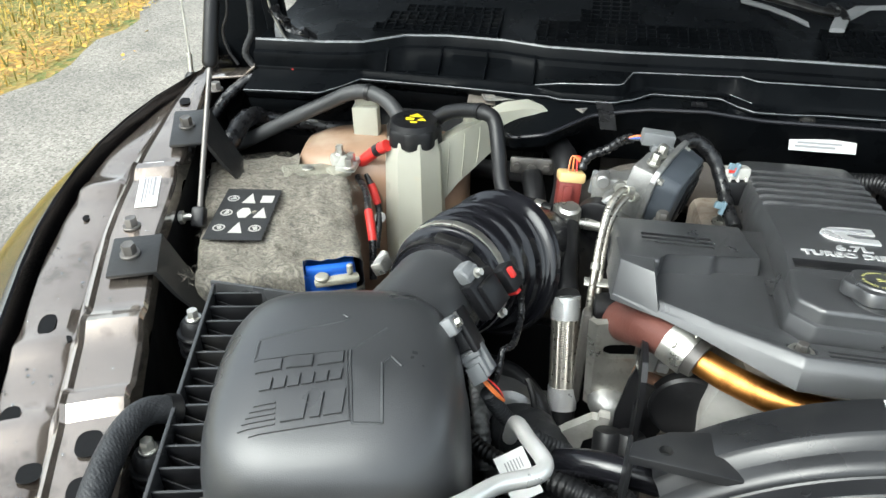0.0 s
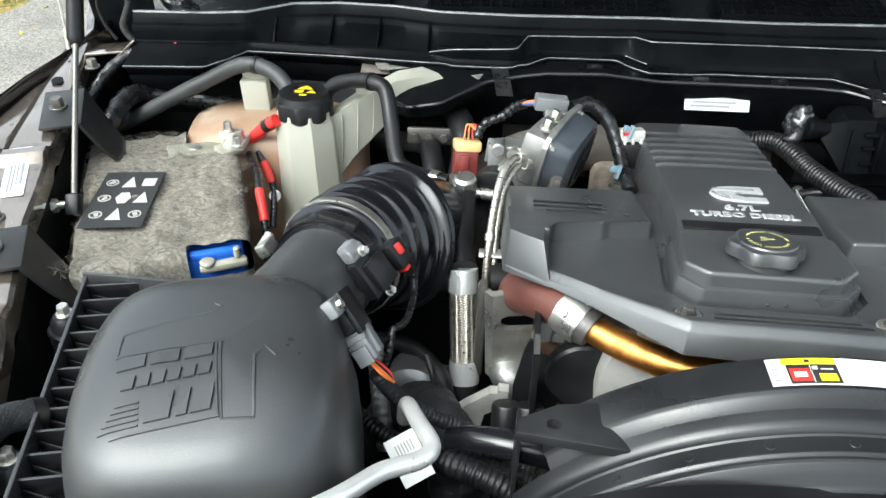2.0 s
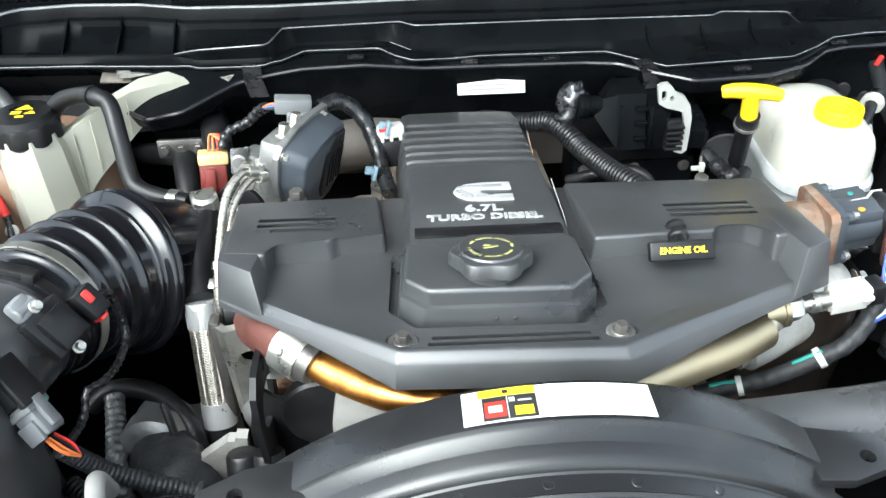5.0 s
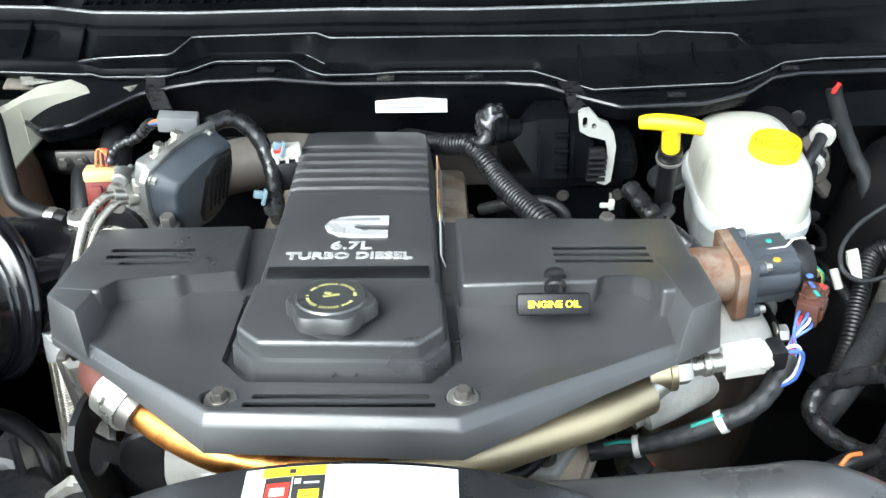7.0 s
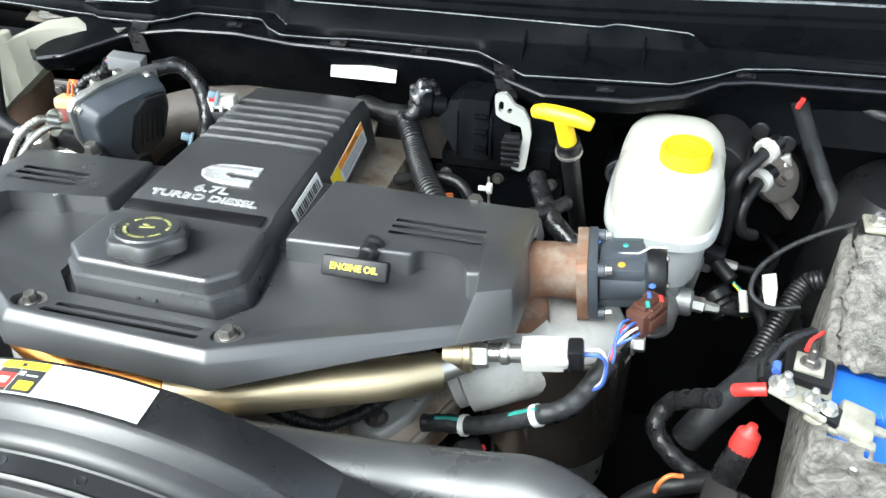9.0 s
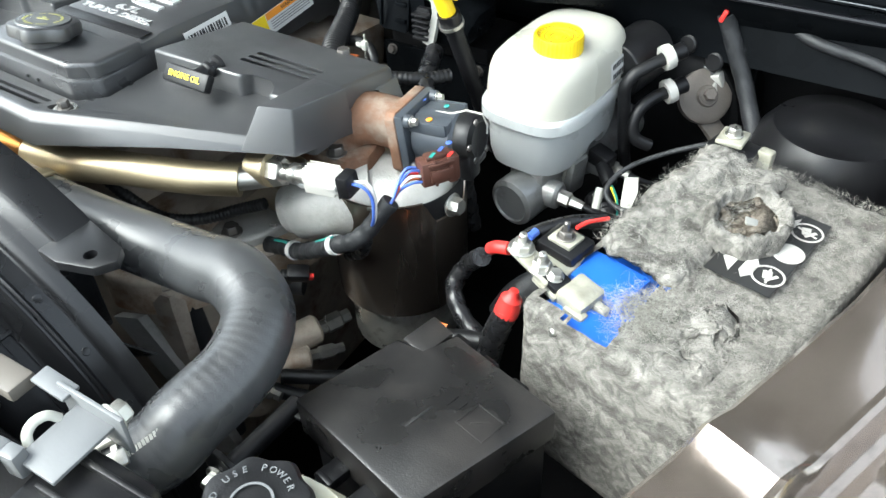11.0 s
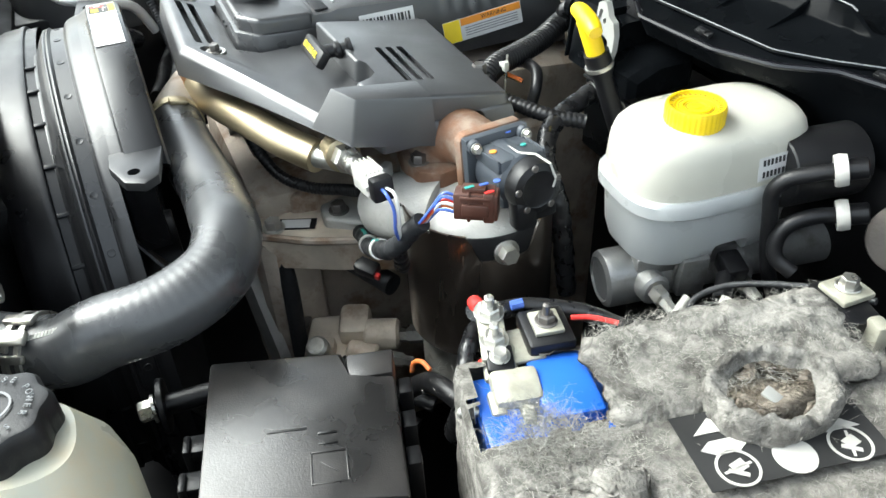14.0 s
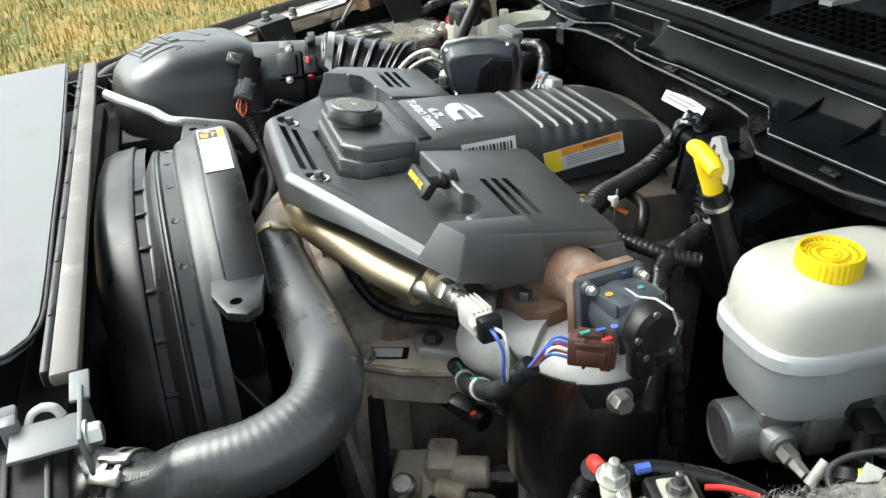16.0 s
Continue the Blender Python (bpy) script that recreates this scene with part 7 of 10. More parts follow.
def fan_shroud():
    root = thing("fan_shroud", (0.035, 0.55, 0.7), "large arched black plastic fan shroud with a label", "fan shroud")
    cx, cz = 0.036, 0.94
    prof = [(0.316, 0.612), (0.330, 0.6155), (0.3365, 0.613), (0.338, 0.609), (0.3375, 0.580), (0.3368, 0.5768), (0.3345, 0.5755), (0.3325, 0.5735), (0.3285, 0.564), (0.3262, 0.556), (0.3245, 0.5515), (0.3215, 0.5485), (0.3185, 0.5475), (0.3172, 0.5460), (0.3168, 0.5320), (0.3185, 0.5305), (0.3198, 0.5290), (0.3190, 0.5272), (0.3178, 0.5262), (0.3186, 0.5250), (0.3184, 0.5232), (0.3165, 0.5222)]
    g = Geo()
    m = Matrix.Translation((cx, 0, cz)) @ Matrix(((0, 1, 0, 0), (0, 0, 1, 0), (1, 0, 0, 0), (0, 0, 0, 1)))
    lathe(g, prof[:9], m, 96, a0=-0.80, a1=0.68)
    part("label_band", g, SHROUD, root, sharp=30)
    g = Geo()
    lathe(g, prof[8:], m, 128, a0=-1.9, a1=1.9)
    part("arch", g, SHROUD, root, sharp=30)
    # steep front face below the beads, then a ring of ribs round the inlet
    g = Geo()
    lathe(g, [(0.3168, 0.5225), (0.3150, 0.5205), (0.3085, 0.5165), (0.3015, 0.5128), (0.2998, 0.5115), (0.2985, 0.5085)], m, 128, a0=-1.75, a1=1.75)
    part("front_body", g, SHROUD, root, sharp=30)
    # the duct is squarer towards the passenger's side
    g = Geo()
    rows = []
    for r, y in ((0.2962, 0.5115), (0.2962, 0.4990), (0.2996, 0.4978), (0.3003, 0.4955), (0.2988, 0.490), (0.2972, 0.472), (0.2925, 0.460), (0.280, 0.452)):
        row = []
        for i in range(121):
            a = -1.75 + 3.5 * i / 120
            e, w = (0.66, 1.09) if a < 0 else (1.0, 1.0)
            row.append((cx + w * r * math.copysign(abs(math.sin(a)) ** e, a), y, cz + r * math.copysign(abs(math.cos(a)) ** e, math.cos(a))))
        rows.append(row)
    n = len(rows[0])
    g.add([q for row in rows for q in row], [(j * n + i, j * n + i + 1, (j + 1) * n + i + 1, (j + 1) * n + i) for j in range(len(rows) - 1) for i in range(n - 1)])
    part("duct_lip", g, PLASTIC, root, sharp=40)
    for k in range(12):
        a = -0.36 + 0.18 * k
        g = Geo()
        rbox(g, 0.0045, 0.012, 0.005, Matrix.Translation((cx, 0.5048, cz)) @ Matrix.Rotation(a, 4, "Y") @ pose(0, 0, 0.2974), 0.001)
        part("rib", g, PLASTIC, root)
    for a in [-1.2 + 0.19 * k for k in range(14)]:
        p = Vector((cx + 0.3168 * math.sin(a), 0.5390, cz + 0.3168 * math.cos(a)))
        up = Vector((math.sin(a), 0, math.cos(a)))
        part("rivet", lathe(Geo(), [(0.0042, 0), (0.0036, 0.0009), (0.002, 0.0006), (0, 0.0005)], along(p, p + up), 14), SHROUD, root)
    for pts, h in (([(-0.233, 0.563), (-0.14, 0.552), (-0.13, 0.603), (-0.165, 0.604), (-0.197, 0.598), (-0.229, 0.580)], (-0.201, 0.575)), ([(0.226, 0.562), (0.252, 0.560), (0.286, 0.571), (0.296, 0.588), (0.286, 0.602), (0.226, 0.614)], (0.2705, 0.5813))):
        g = Geo()
        prism(g, pts, 1.205, 1.214, bev=0.0015)
        rbox(g, 0.004, 0.03, 0.11, pose(pts[0][0] + (0.004 if h[0] < 0 else 0.006), 0.580, 1.152), 0.001)
        cut = Geo()
        cyl(cut, 0.006, 0.06, pose(h[0], h[1], 1.18), 20, bev=0)
        part("mount_tab", carve(g.mesh("t"), cut, "mount_tab"), SHROUD, root)
    # the label follows the arch
    def bent(w0, w1, y0, y1, lift):
        gg = Geo()
        rows = []
        for i in range(13):
            a = w0 + (w1 - w0) * i / 12
            r = 0.338 + lift
            rows.append([(cx + r * math.sin(a), y0, cz + r * math.cos(a)), (cx + r * math.sin(a), y1, cz + r * math.cos(a))])
        vv = [p for q in rows for p in q]
        return gg.add(vv, [(2 * i, 2 * i + 2, 2 * i + 3, 2 * i + 1) for i in range(12)])
    a0, a1 = -0.215, 0.19
    sh = part("label", bent(a0, a1, 0.5785, 0.609, 0.0006), PAPER, root, "white service label with yellow warning field")
    k = (a1 - a0)
    for i in range(9):
        y = 0.5810 + 0.0029 * i
        part("bar_code", bent(a0 + 0.018 * k, a0 + 0.055 * k, y, y + 0.0010 + 0.0006 * (i % 2), 0.001), GREYINK, sh)
    part("yellow_heading", bent(a0 + 0.085 * k, a0 + 0.385 * k, 0.6015, 0.6085, 0.001), YINK, sh)
    part("warning_sign", bent(a0 + 0.215 * k, a0 + 0.245 * k, 0.6032, 0.6066, 0.0014), INK, sh)
    part("dark_field", bent(a0 + 0.105 * k, a0 + 0.385 * k, 0.5800, 0.6012, 0.001), INK, sh)
    part("red_field", bent(a0 + 0.115 * k, a0 + 0.225 * k, 0.5825, 0.5965, 0.0014), REDPRINT, sh)
    part("fan_symbol", bent(a0 + 0.135 * k, a0 + 0.205 * k, 0.5865, 0.5925, 0.0018), PAPER, sh)
    part("divider", bent(a0 + 0.232 * k, a0 + 0.237 * k, 0.5805, 0.6005, 0.0014), PAPER, sh)
    part("gear_symbol", bent(a0 + 0.245 * k, a0 + 0.275 * k, 0.5950, 0.5990, 0.0014), PAPER, sh)
    part("print_bar", bent(a0 + 0.29 * k, a0 + 0.36 * k, 0.5948, 0.5962, 0.0014), PAPER, sh)
    part("yellow_field", bent(a0 + 0.27 * k, a0 + 0.365 * k, 0.5822, 0.5905, 0.0014), YINK, sh)
    for y, w in ((0.5850, 0.045), (0.5876, 0.035)):
        part("print_bar", bent(a0 + 0.295 * k, a0 + (0.295 + w) * k, y, y + 0.0008, 0.0018), INK, sh)
    for y, u, v in ((0.6052, 0.41, 0.55), (0.6005, 0.62, 0.72), (0.5950, 0.42, 0.47), (0.5950, 0.52, 0.58), (0.5905, 0.42, 0.46), (0.5905, 0.50, 0.57), (0.5862, 0.42, 0.48), (0.5818, 0.53, 0.58)):
        part("print_bar", bent(a0 + u * k, a0 + v * k, y, y + 0.0008, 0.001), GREYINK, sh)
    part("print_dot", bent(a0 + 0.895 * k, a0 + 0.91 * k, 0.6035, 0.6055, 0.001), GREYINK, sh)
    return root


fan_shroud()
# fan and radiator behind the shroud
root = thing("cooling_fan", (0.036, 0.56, 0.94), "black plastic cooling fan at rest inside the shroud", "fan")
g = Geo()
cyl(g, 0.07, 0.05, pose(0.036, 0.60, 0.94, 90), 24)
part("hub", g, PLASTIC, root)
for k in range(9):
    a = k / 9 * 2 * math.pi + 0.2
    M = Matrix.Translation((0.036, 0.57, 0.94)) @ Matrix.Rotation(a, 4, "Y")
    g = Geo()
    loft(g, [[M @ Vector(p) for p in ((-0.02, -0.02, 0.06), (0.02, 0.018, 0.06), (0.02, 0.021, 0.06), (-0.02, -0.017, 0.06))], [M @ Vector(p) for p in ((-0.035, -0.03, 0.285), (0.045, 0.02, 0.285), (0.045, 0.023, 0.285), (-0.035, -0.027, 0.285))]])
    part("blade", g, PLASTIC, root)
root = thing("radiator", (0.0, 0.41, 0.6), "black radiator with a ribbed top tank", "radiator")
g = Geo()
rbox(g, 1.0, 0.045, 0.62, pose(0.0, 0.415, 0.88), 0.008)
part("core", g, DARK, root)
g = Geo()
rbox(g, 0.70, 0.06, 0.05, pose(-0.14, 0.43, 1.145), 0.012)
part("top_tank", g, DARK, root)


# ---- front and driver's side ----
root = thing("radiator_support", (0.0, 0.40, 0.9), "black painted radiator support with a seal strip", "radiator support")
g = Geo()
rbox(g, 0.94, 0.008, 0.018, pose(-0.10, 0.4245, 1.232, 0, 0, 1.5), 0.003)
strip = part("seal_strip", g, PLASTIC, root)
for k in range(9):
    g = Geo()
    rbox(g, 0.018, 0.0035, 0.003, pose(-0.52 + 0.1 * k, 0.4135 + 0.00262 * k, 1.241, 0, 0, 1.5), 0.001)
    part("slot", g, INK, strip)
g = Geo()
rbox(g, 0.94, 0.021, 0.012, pose(-0.085, 0.4405, 1.240, 0, 0, 1.5), 0.003)
part("cover_rail", g, BEIGE, root, "dull beige painted rail")
for name, size, at, turn in (("latch_shelf", (0.034, 0.048, 0.0035), (0.436, 0.442, 1.230), (0, 4, 2)), ("latch_side_plate", (0.058, 0.0035, 0.036), (0.432, 0.4665, 1.226), (0, 4, 2)), ("latch_tongue", (0.030, 0.014, 0.0035), (0.402, 0.4645, 1.2425), (0, 8, 2)), ("latch_lever", (0.013, 0.056, 0.007), (0.412, 0.395, 1.238), (0, 0, 8)), ("latch_post", (0.014, 0.012, 0.022), (0.420, 0.418, 1.230), (0, 0, 8))):
    g = Geo()
    rbox(g, *size, pose(*at, *turn), 0.0012 if min(size) < 0.005 else 0.003)
    part(name, g, GREYC, root, "dull grey latch sheet")
g = Geo()
sweep(g, [(0.418, 0.428, 1.230), (0.414, 0.432, 1.236), (0.413, 0.439, 1.239), (0.415, 0.447, 1.238), (0.419, 0.452, 1.232)], 0.0035, 10, flat=0.5)
part("latch_collar", g, CREAM, root, "pale plastic collar")
g = Geo()
rbox(g, 0.075, 0.115, 0.055, pose(0.462, 0.398, 1.190, 0, 6, 4), 0.008)
housing = part("latch_housing", g, PLASTIC, root)
for k in range(4):
    g = Geo()
    rbox(g, 0.066, 0.004, 0.05, pose(0.470, 0.365 + 0.026 * k, 1.197, 0, 6, 4), 0.001)
    part("rib", g, PLASTIC, housing)
bolt(root, (0.448, 0.4685, 1.232), 0.0085, 0.010, (0, 1, 0))
g = Geo()
edge = [(-0.60, 0.384), (-0.40, 0.395), (-0.10, 0.411), (0.07, 0.417), (0.21, 0.423), (0.28, 0.4250), (0.312, 0.420), (0.332, 0.405), (0.342, 0.375)]
loft(g, [[(x, y, 1.240), (x, y + 0.001, 1.232), (x - 0.02, 0.05, 1.205), (x - 0.02, 0.05, 1.212)] for x, y in edge])
shield = thing("front_sight_shield", (0.0, 0.3, 1.2), "smooth grey plastic sight shield over the grille", "sight shield")
part("panel", g, SHEET, shield)
g = Geo()
sweep(g, [(x, y + 0.0032, 1.239) for x, y in edge], 0.0020, 8)
part("edge_bead", g, PLASTIC, shield, "black rubber edge bead")



def radiator_hose():
    root = thing("radiator_hose", (0.3, 0.62, 1.15), "thick satin black upper radiator hose with clamps", "hose")
    pts = [(0.102, 0.627, 1.174), (0.150, 0.629, 1.173), (0.210, 0.633, 1.172), (0.2721, 0.6384, 1.1715), (0.325, 0.638, 1.178), (0.3673, 0.6362, 1.184), (0.4085, 0.6166, 1.178), (0.428, 0.5713, 1.170), (0.4241, 0.5196, 1.1625), (0.4163, 0.4873, 1.1505), (0.3936, 0.4514, 1.146), (0.3704, 0.4156, 1.1472)]
    g = Geo()
    sweep(g, pts, 0.0305, 32, 10, fine=0.0016, rfun=lambda s, k: 1.0 + 0.0032 * math.sin(2 * math.pi * s / 0.0075) * max(0.0, min(1.0, (k - 0.42) * 6)))
    part("hose_body", g, HOSE, root, sharp=80)
    g = Geo()
    sweep(g, [(-0.02, 0.664, 1.160), (0.03, 0.645, 1.165), (0.07, 0.633, 1.170), (0.106, 0.627, 1.174)], 0.0285, 26)
    part("outlet_neck", g, GREYCAST, root)
    g = Geo()
    band(g, (0.104, 0.627, 1.174), (0.122, 0.628, 1.1738), 0.0312, 0.013)
    rbox(g, 0.012, 0.02, 0.006, pose(0.112, 0.636, 1.205, -15, 2, 0), 0.002)
    part("band_clamp", g, BRASSY, root)
    c0, c1 = Vector((0.4075, 0.4725, 1.1478)), Vector((0.3995, 0.459, 1.1465))
    g = Geo()
    for u, v in ((0.0, 0.3), (0.75, 1.05)):
        p, q = c0.lerp(c1, u), c0.lerp(c1, v)
        lathe(g, [(0.0308, 0), (0.0335, 0.0004), (0.0335, (q - p).length), (0.0308, (q - p).length)], along(p, q), 40)
    C = along(c0, c1)
    for a, w in ((0.0, 0.012), (0.5, 0.009), (-0.5, 0.007)):
        u = (C.inverted().to_3x3() @ Vector((0.55, 0.1, 0.8))).normalized()
        ang = math.atan2(u.y, u.x) + a
        q = C @ Matrix.Rotation(ang, 4, "Z") @ pose(0.0345, 0, 0.008)
        rbox(g, 0.006, w, 0.026, q, 0.0018)
    part("spring_clamp", g, STEEL, root, "bright steel spring clamp")
    g = Geo()
    sweep(g, [(0.375, 0.4225, 1.147), (0.353, 0.389, 1.148), (0.325, 0.345, 1.15)], 0.0285, 26)
    part("radiator_neck", g, PLASTIC, root)
    g = Geo()
    for k in range(9):
        p = Vector((0.411, 0.478, 1.149)).lerp(Vector((0.4205, 0.503, 1.156)), k / 9)
        D = along(p, p + Vector((0.0163, 0.0263, 0.004)))
        u = (D.inverted().to_3x3() @ Vector((0.25, -0.45, 0.85))).normalized()
        rbox(g, 0.0005, 0.0045, 0.0022, D @ Matrix.Rotation(math.atan2(u.y, u.x), 4, "Z") @ pose(0.0307, 0, 0), 0)
    part("print_bars", g, CREAM, root, "white printed part code as plain bars")
    return root


radiator_hose()


def egr_valve():
    root = thing("egr_valve", (0.40, 0.89, 1.1), "grey EGR valve motor on a rusty cast elbow", "valve")
    M = pose(0.384, 0.905, 1.186, 0, 84, 4)
    # local x points down, y to the rear, z along the motor
    g = Geo()
    sweep(g, [(0.298, 0.882, 1.148), (0.300, 0.884, 1.168), (0.312, 0.890, 1.184), (0.336, 0.898, 1.190), (0.380, 0.905, 1.187)], 0.029, 26, rfun=lambda s, k: 1.25 - 0.30 * min(1, k * 1.6))
    prism(g, [(0.262, 0.846), (0.300, 0.838), (0.336, 0.842), (0.352, 0.862), (0.345, 0.90), (0.30, 0.93), (0.262, 0.92)], 1.150, 1.166, bev=0.004, inset=0.002)
    elbow = part("cast_elbow", g, RUST, root, "rust-brown cast iron elbow")
    bolt(elbow, (0.316, 0.852, 1.164), 0.0085, 0.010, mat=DARKSTEEL)
    g = Geo()
    prism(g, [(-0.036, -0.030), (-0.030, -0.036), (0.028, -0.036), (0.036, -0.028), (0.036, 0.030), (0.028, 0.036), (-0.030, 0.036), (-0.036, 0.030)], -0.012, -0.001, M, 0.002)
    part("flange", g, RUST, root)
    g = Geo()
    prism(g, [(-0.034, -0.034), (0.030, -0.034), (0.034, -0.026), (0.034, 0.026), (0.030, 0.034), (-0.034, 0.034)], -0.001, 0.008, M, 0.0015)
    lathe(g, [(0.024, 0.008), (0.0275, 0.010), (0.0265, 0.052), (0.022, 0.056)], M, 30)
    rbox(g, 0.050, 0.048, 0.046, M @ pose(-0.001, 0, 0.030), 0.005)
    body = part("motor_body", g, ACTUATOR, root)
    for k in range(4):
        g = Geo()
        rbox(g, 0.012, 0.0026, 0.044, M @ pose(-0.020, -0.024 + 0.016 * k, 0.029), 0.0008)
        part("rib", g, ACTUATOR, body)
    for x, y in ((-0.027, -0.027), (0.027, -0.027), (-0.027, 0.027), (0.027, 0.027)):
        g = Geo()
        lathe(g, [(0.0068, 0), (0.0068, 0.010), (0.0055, 0.011)], M @ pose(x, y, 0.004), 16)
        part("screw_ear", g, ACTUATOR, body)
        part("screw", hexhead(Geo(), 0.0042, 0.006, M @ pose(x, y, 0.0145)), STEEL, body)
    g = Geo()
    lathe(g, [(0.022, 0.050), (0.0255, 0.053), (0.0262, 0.057), (0.0262, 0.066), (0.0245, 0.071), (0.018, 0.0735), (0.016, 0.0725), (0.0, 0.0725)], M @ pose(0.001, 0.003, 0), 36)
    rbox(g, 0.030, 0.022, 0.018, M @ pose(0.024, -0.010, 0.064), 0.004)
    rbox(g, 0.016, 0.040, 0.016, M @ pose(0.028, 0.006, 0.060), 0.004)
    cap = part("motor_cap", g, PLASTIC, root)
    for a in (0.6, 1.9, 3.3, 4.6, 5.6):
        g = Geo()
        cyl(g, 0.0035, 0.003, M @ pose(0.001 + 0.0215 * math.cos(a), 0.003 + 0.0215 * math.sin(a), 0.0715), 10)
        part("rivet", g, DARKSTEEL, cap)
    g = Geo()
    sweep(g, [M @ Vector(q) for q in ((-0.0262, 0.000, 0.012), (-0.0262, 0.000, 0.046), (-0.0265, 0.010, 0.0575), (-0.021, 0.016, 0.0725), (-0.006, 0.020, 0.0745), (0.002, 0.017, 0.0745))], 0.0016, 6, smooth=False, flat=0.6)
    part("paint_mark", g, WHITE, root)
    for q, mt, r in (((-0.0262, -0.018, 0.030), ORANGE, 0.0036), ((-0.030, 0.012, 0.006), WIREB, 0.004), ((-0.0262, 0.012, 0.034), TEAL, 0.003), ((-0.012, -0.0315, 0.058), WIREB, 0.0035)):
        g = Geo()
        cyl(g, r, 0.0014, M @ pose(*q, 0, -90), 10)
        part("paint_dot", g, mt, root)
    m = pose(0.441, 0.858, 1.186, -6, 0, 57)
    g = Geo()
    rbox(g, 0.040, 0.020, 0.026, m, 0.002)
    rbox(g, 0.022, 0.012, 0.006, m @ pose(-0.002, 0, 0.0145), 0.0015)
    rbox(g, 0.010, 0.023, 0.029, m @ pose(0.012, 0, 0.0), 0.002)
    rbox(g, 0.003, 0.0225, 0.0285, m @ pose(-0.006, 0, 0.0), 0.001)
    rbox(g, 0.024, 0.004, 0.012, m @ pose(0.0, -0.0112, -0.002), 0.001)
    rbox(g, 0.028, 0.003, 0.004, m @ pose(0.0, -0.0108, 0.009), 0.001)
    plug = part("connector", g, BROWNC, root, "brown six-way connector with bright paint dots")
    for q, mt in (((-0.006, -0.004, 0.0178), TEAL), ((0.006, 0.003, 0.0178), WIREB), ((0.012, -0.006, 0.0148), RED)):
        g = Geo()
        rbox(g, 0.009, 0.0035, 0.001, m @ pose(*q, 0, 0, 40), 0)
        part("paint_dot", g, mt, plug)
    for k, mt in enumerate((WIREB, WIREW, WIREB, WIREO, RED, WIREB)):
        g = Geo()
        q = m @ Vector((-0.019, -0.006 + 0.0024 * k, -0.007 + 0.005 * (k % 3)))
        e = Vector((0.4125, 0.815, 1.160)) + Vector((0.0012, -0.0012, 0.0016)) * (k - 2.5)
        sweep(g, [q, q + (m.to_3x3() @ Vector((-0.012, 0.0, 0.002))), q.lerp(e, 0.6) + Vector((-0.004, 0, 0.004)), e, (0.404, 0.806, 1.148)], 0.0015, 8)
        part("wire", g, mt, plug)
    g = Geo()
    lathe(g, [(0.040, 1.120), (0.0435, 1.122), (0.0425, 1.148), (0.038, 1.150)], pose(0.298, 0.882, 0), 44)
    ring = part("v_band_clamp", g, CASTPALE, root, "pale V-band clamp with a blue mark")
    q = Vector((math.cos(-0.72), math.sin(-0.72), 0))
    g = Geo()
    rbox(g, 0.0014, 0.0055, 0.022, Matrix.Translation(Vector((0.298, 0.882, 1.135)) + q * 0.0434) @ Matrix.Rotation(-0.72, 4, "Z"), 0)
    part("blue_mark", g, BLUE, ring)
    g = Geo()
    rbox(g, 0.010, 0.018, 0.046, pose(0.292, 0.822, 1.135, 0, 0, 35), 0.003)
    rbox(g, 0.022, 0.012, 0.010, pose(0.298, 0.816, 1.125, 0, 20, 35), 0.003)
    stay = part("stay_bracket", g, CASTPALE, root)
    bolt(stay, (0.297, 0.815, 1.146), 0.006, 0.008, (0.5, -0.6, 0.4))
    g = Geo()
    lathe(g, [(0.0045, 0), (0.0045, 0.012), (0.006, 0.013), (0.006, 0.020), (0.0035, 0.022), (0.003, 0.036)], along((0.318, 0.826, 1.140), (0.352, 0.836, 1.122)), 14)
    part("sensor_stub", g, ALU, root)
    g = Geo()
    sweep(g, [(0.298, 0.882, 1.124), (0.302, 0.882, 1.10), (0.306, 0.882, 1.04)], 0.041, 28)
    part("mixer_pipe", g, ALU, root)
    return root


egr_valve()


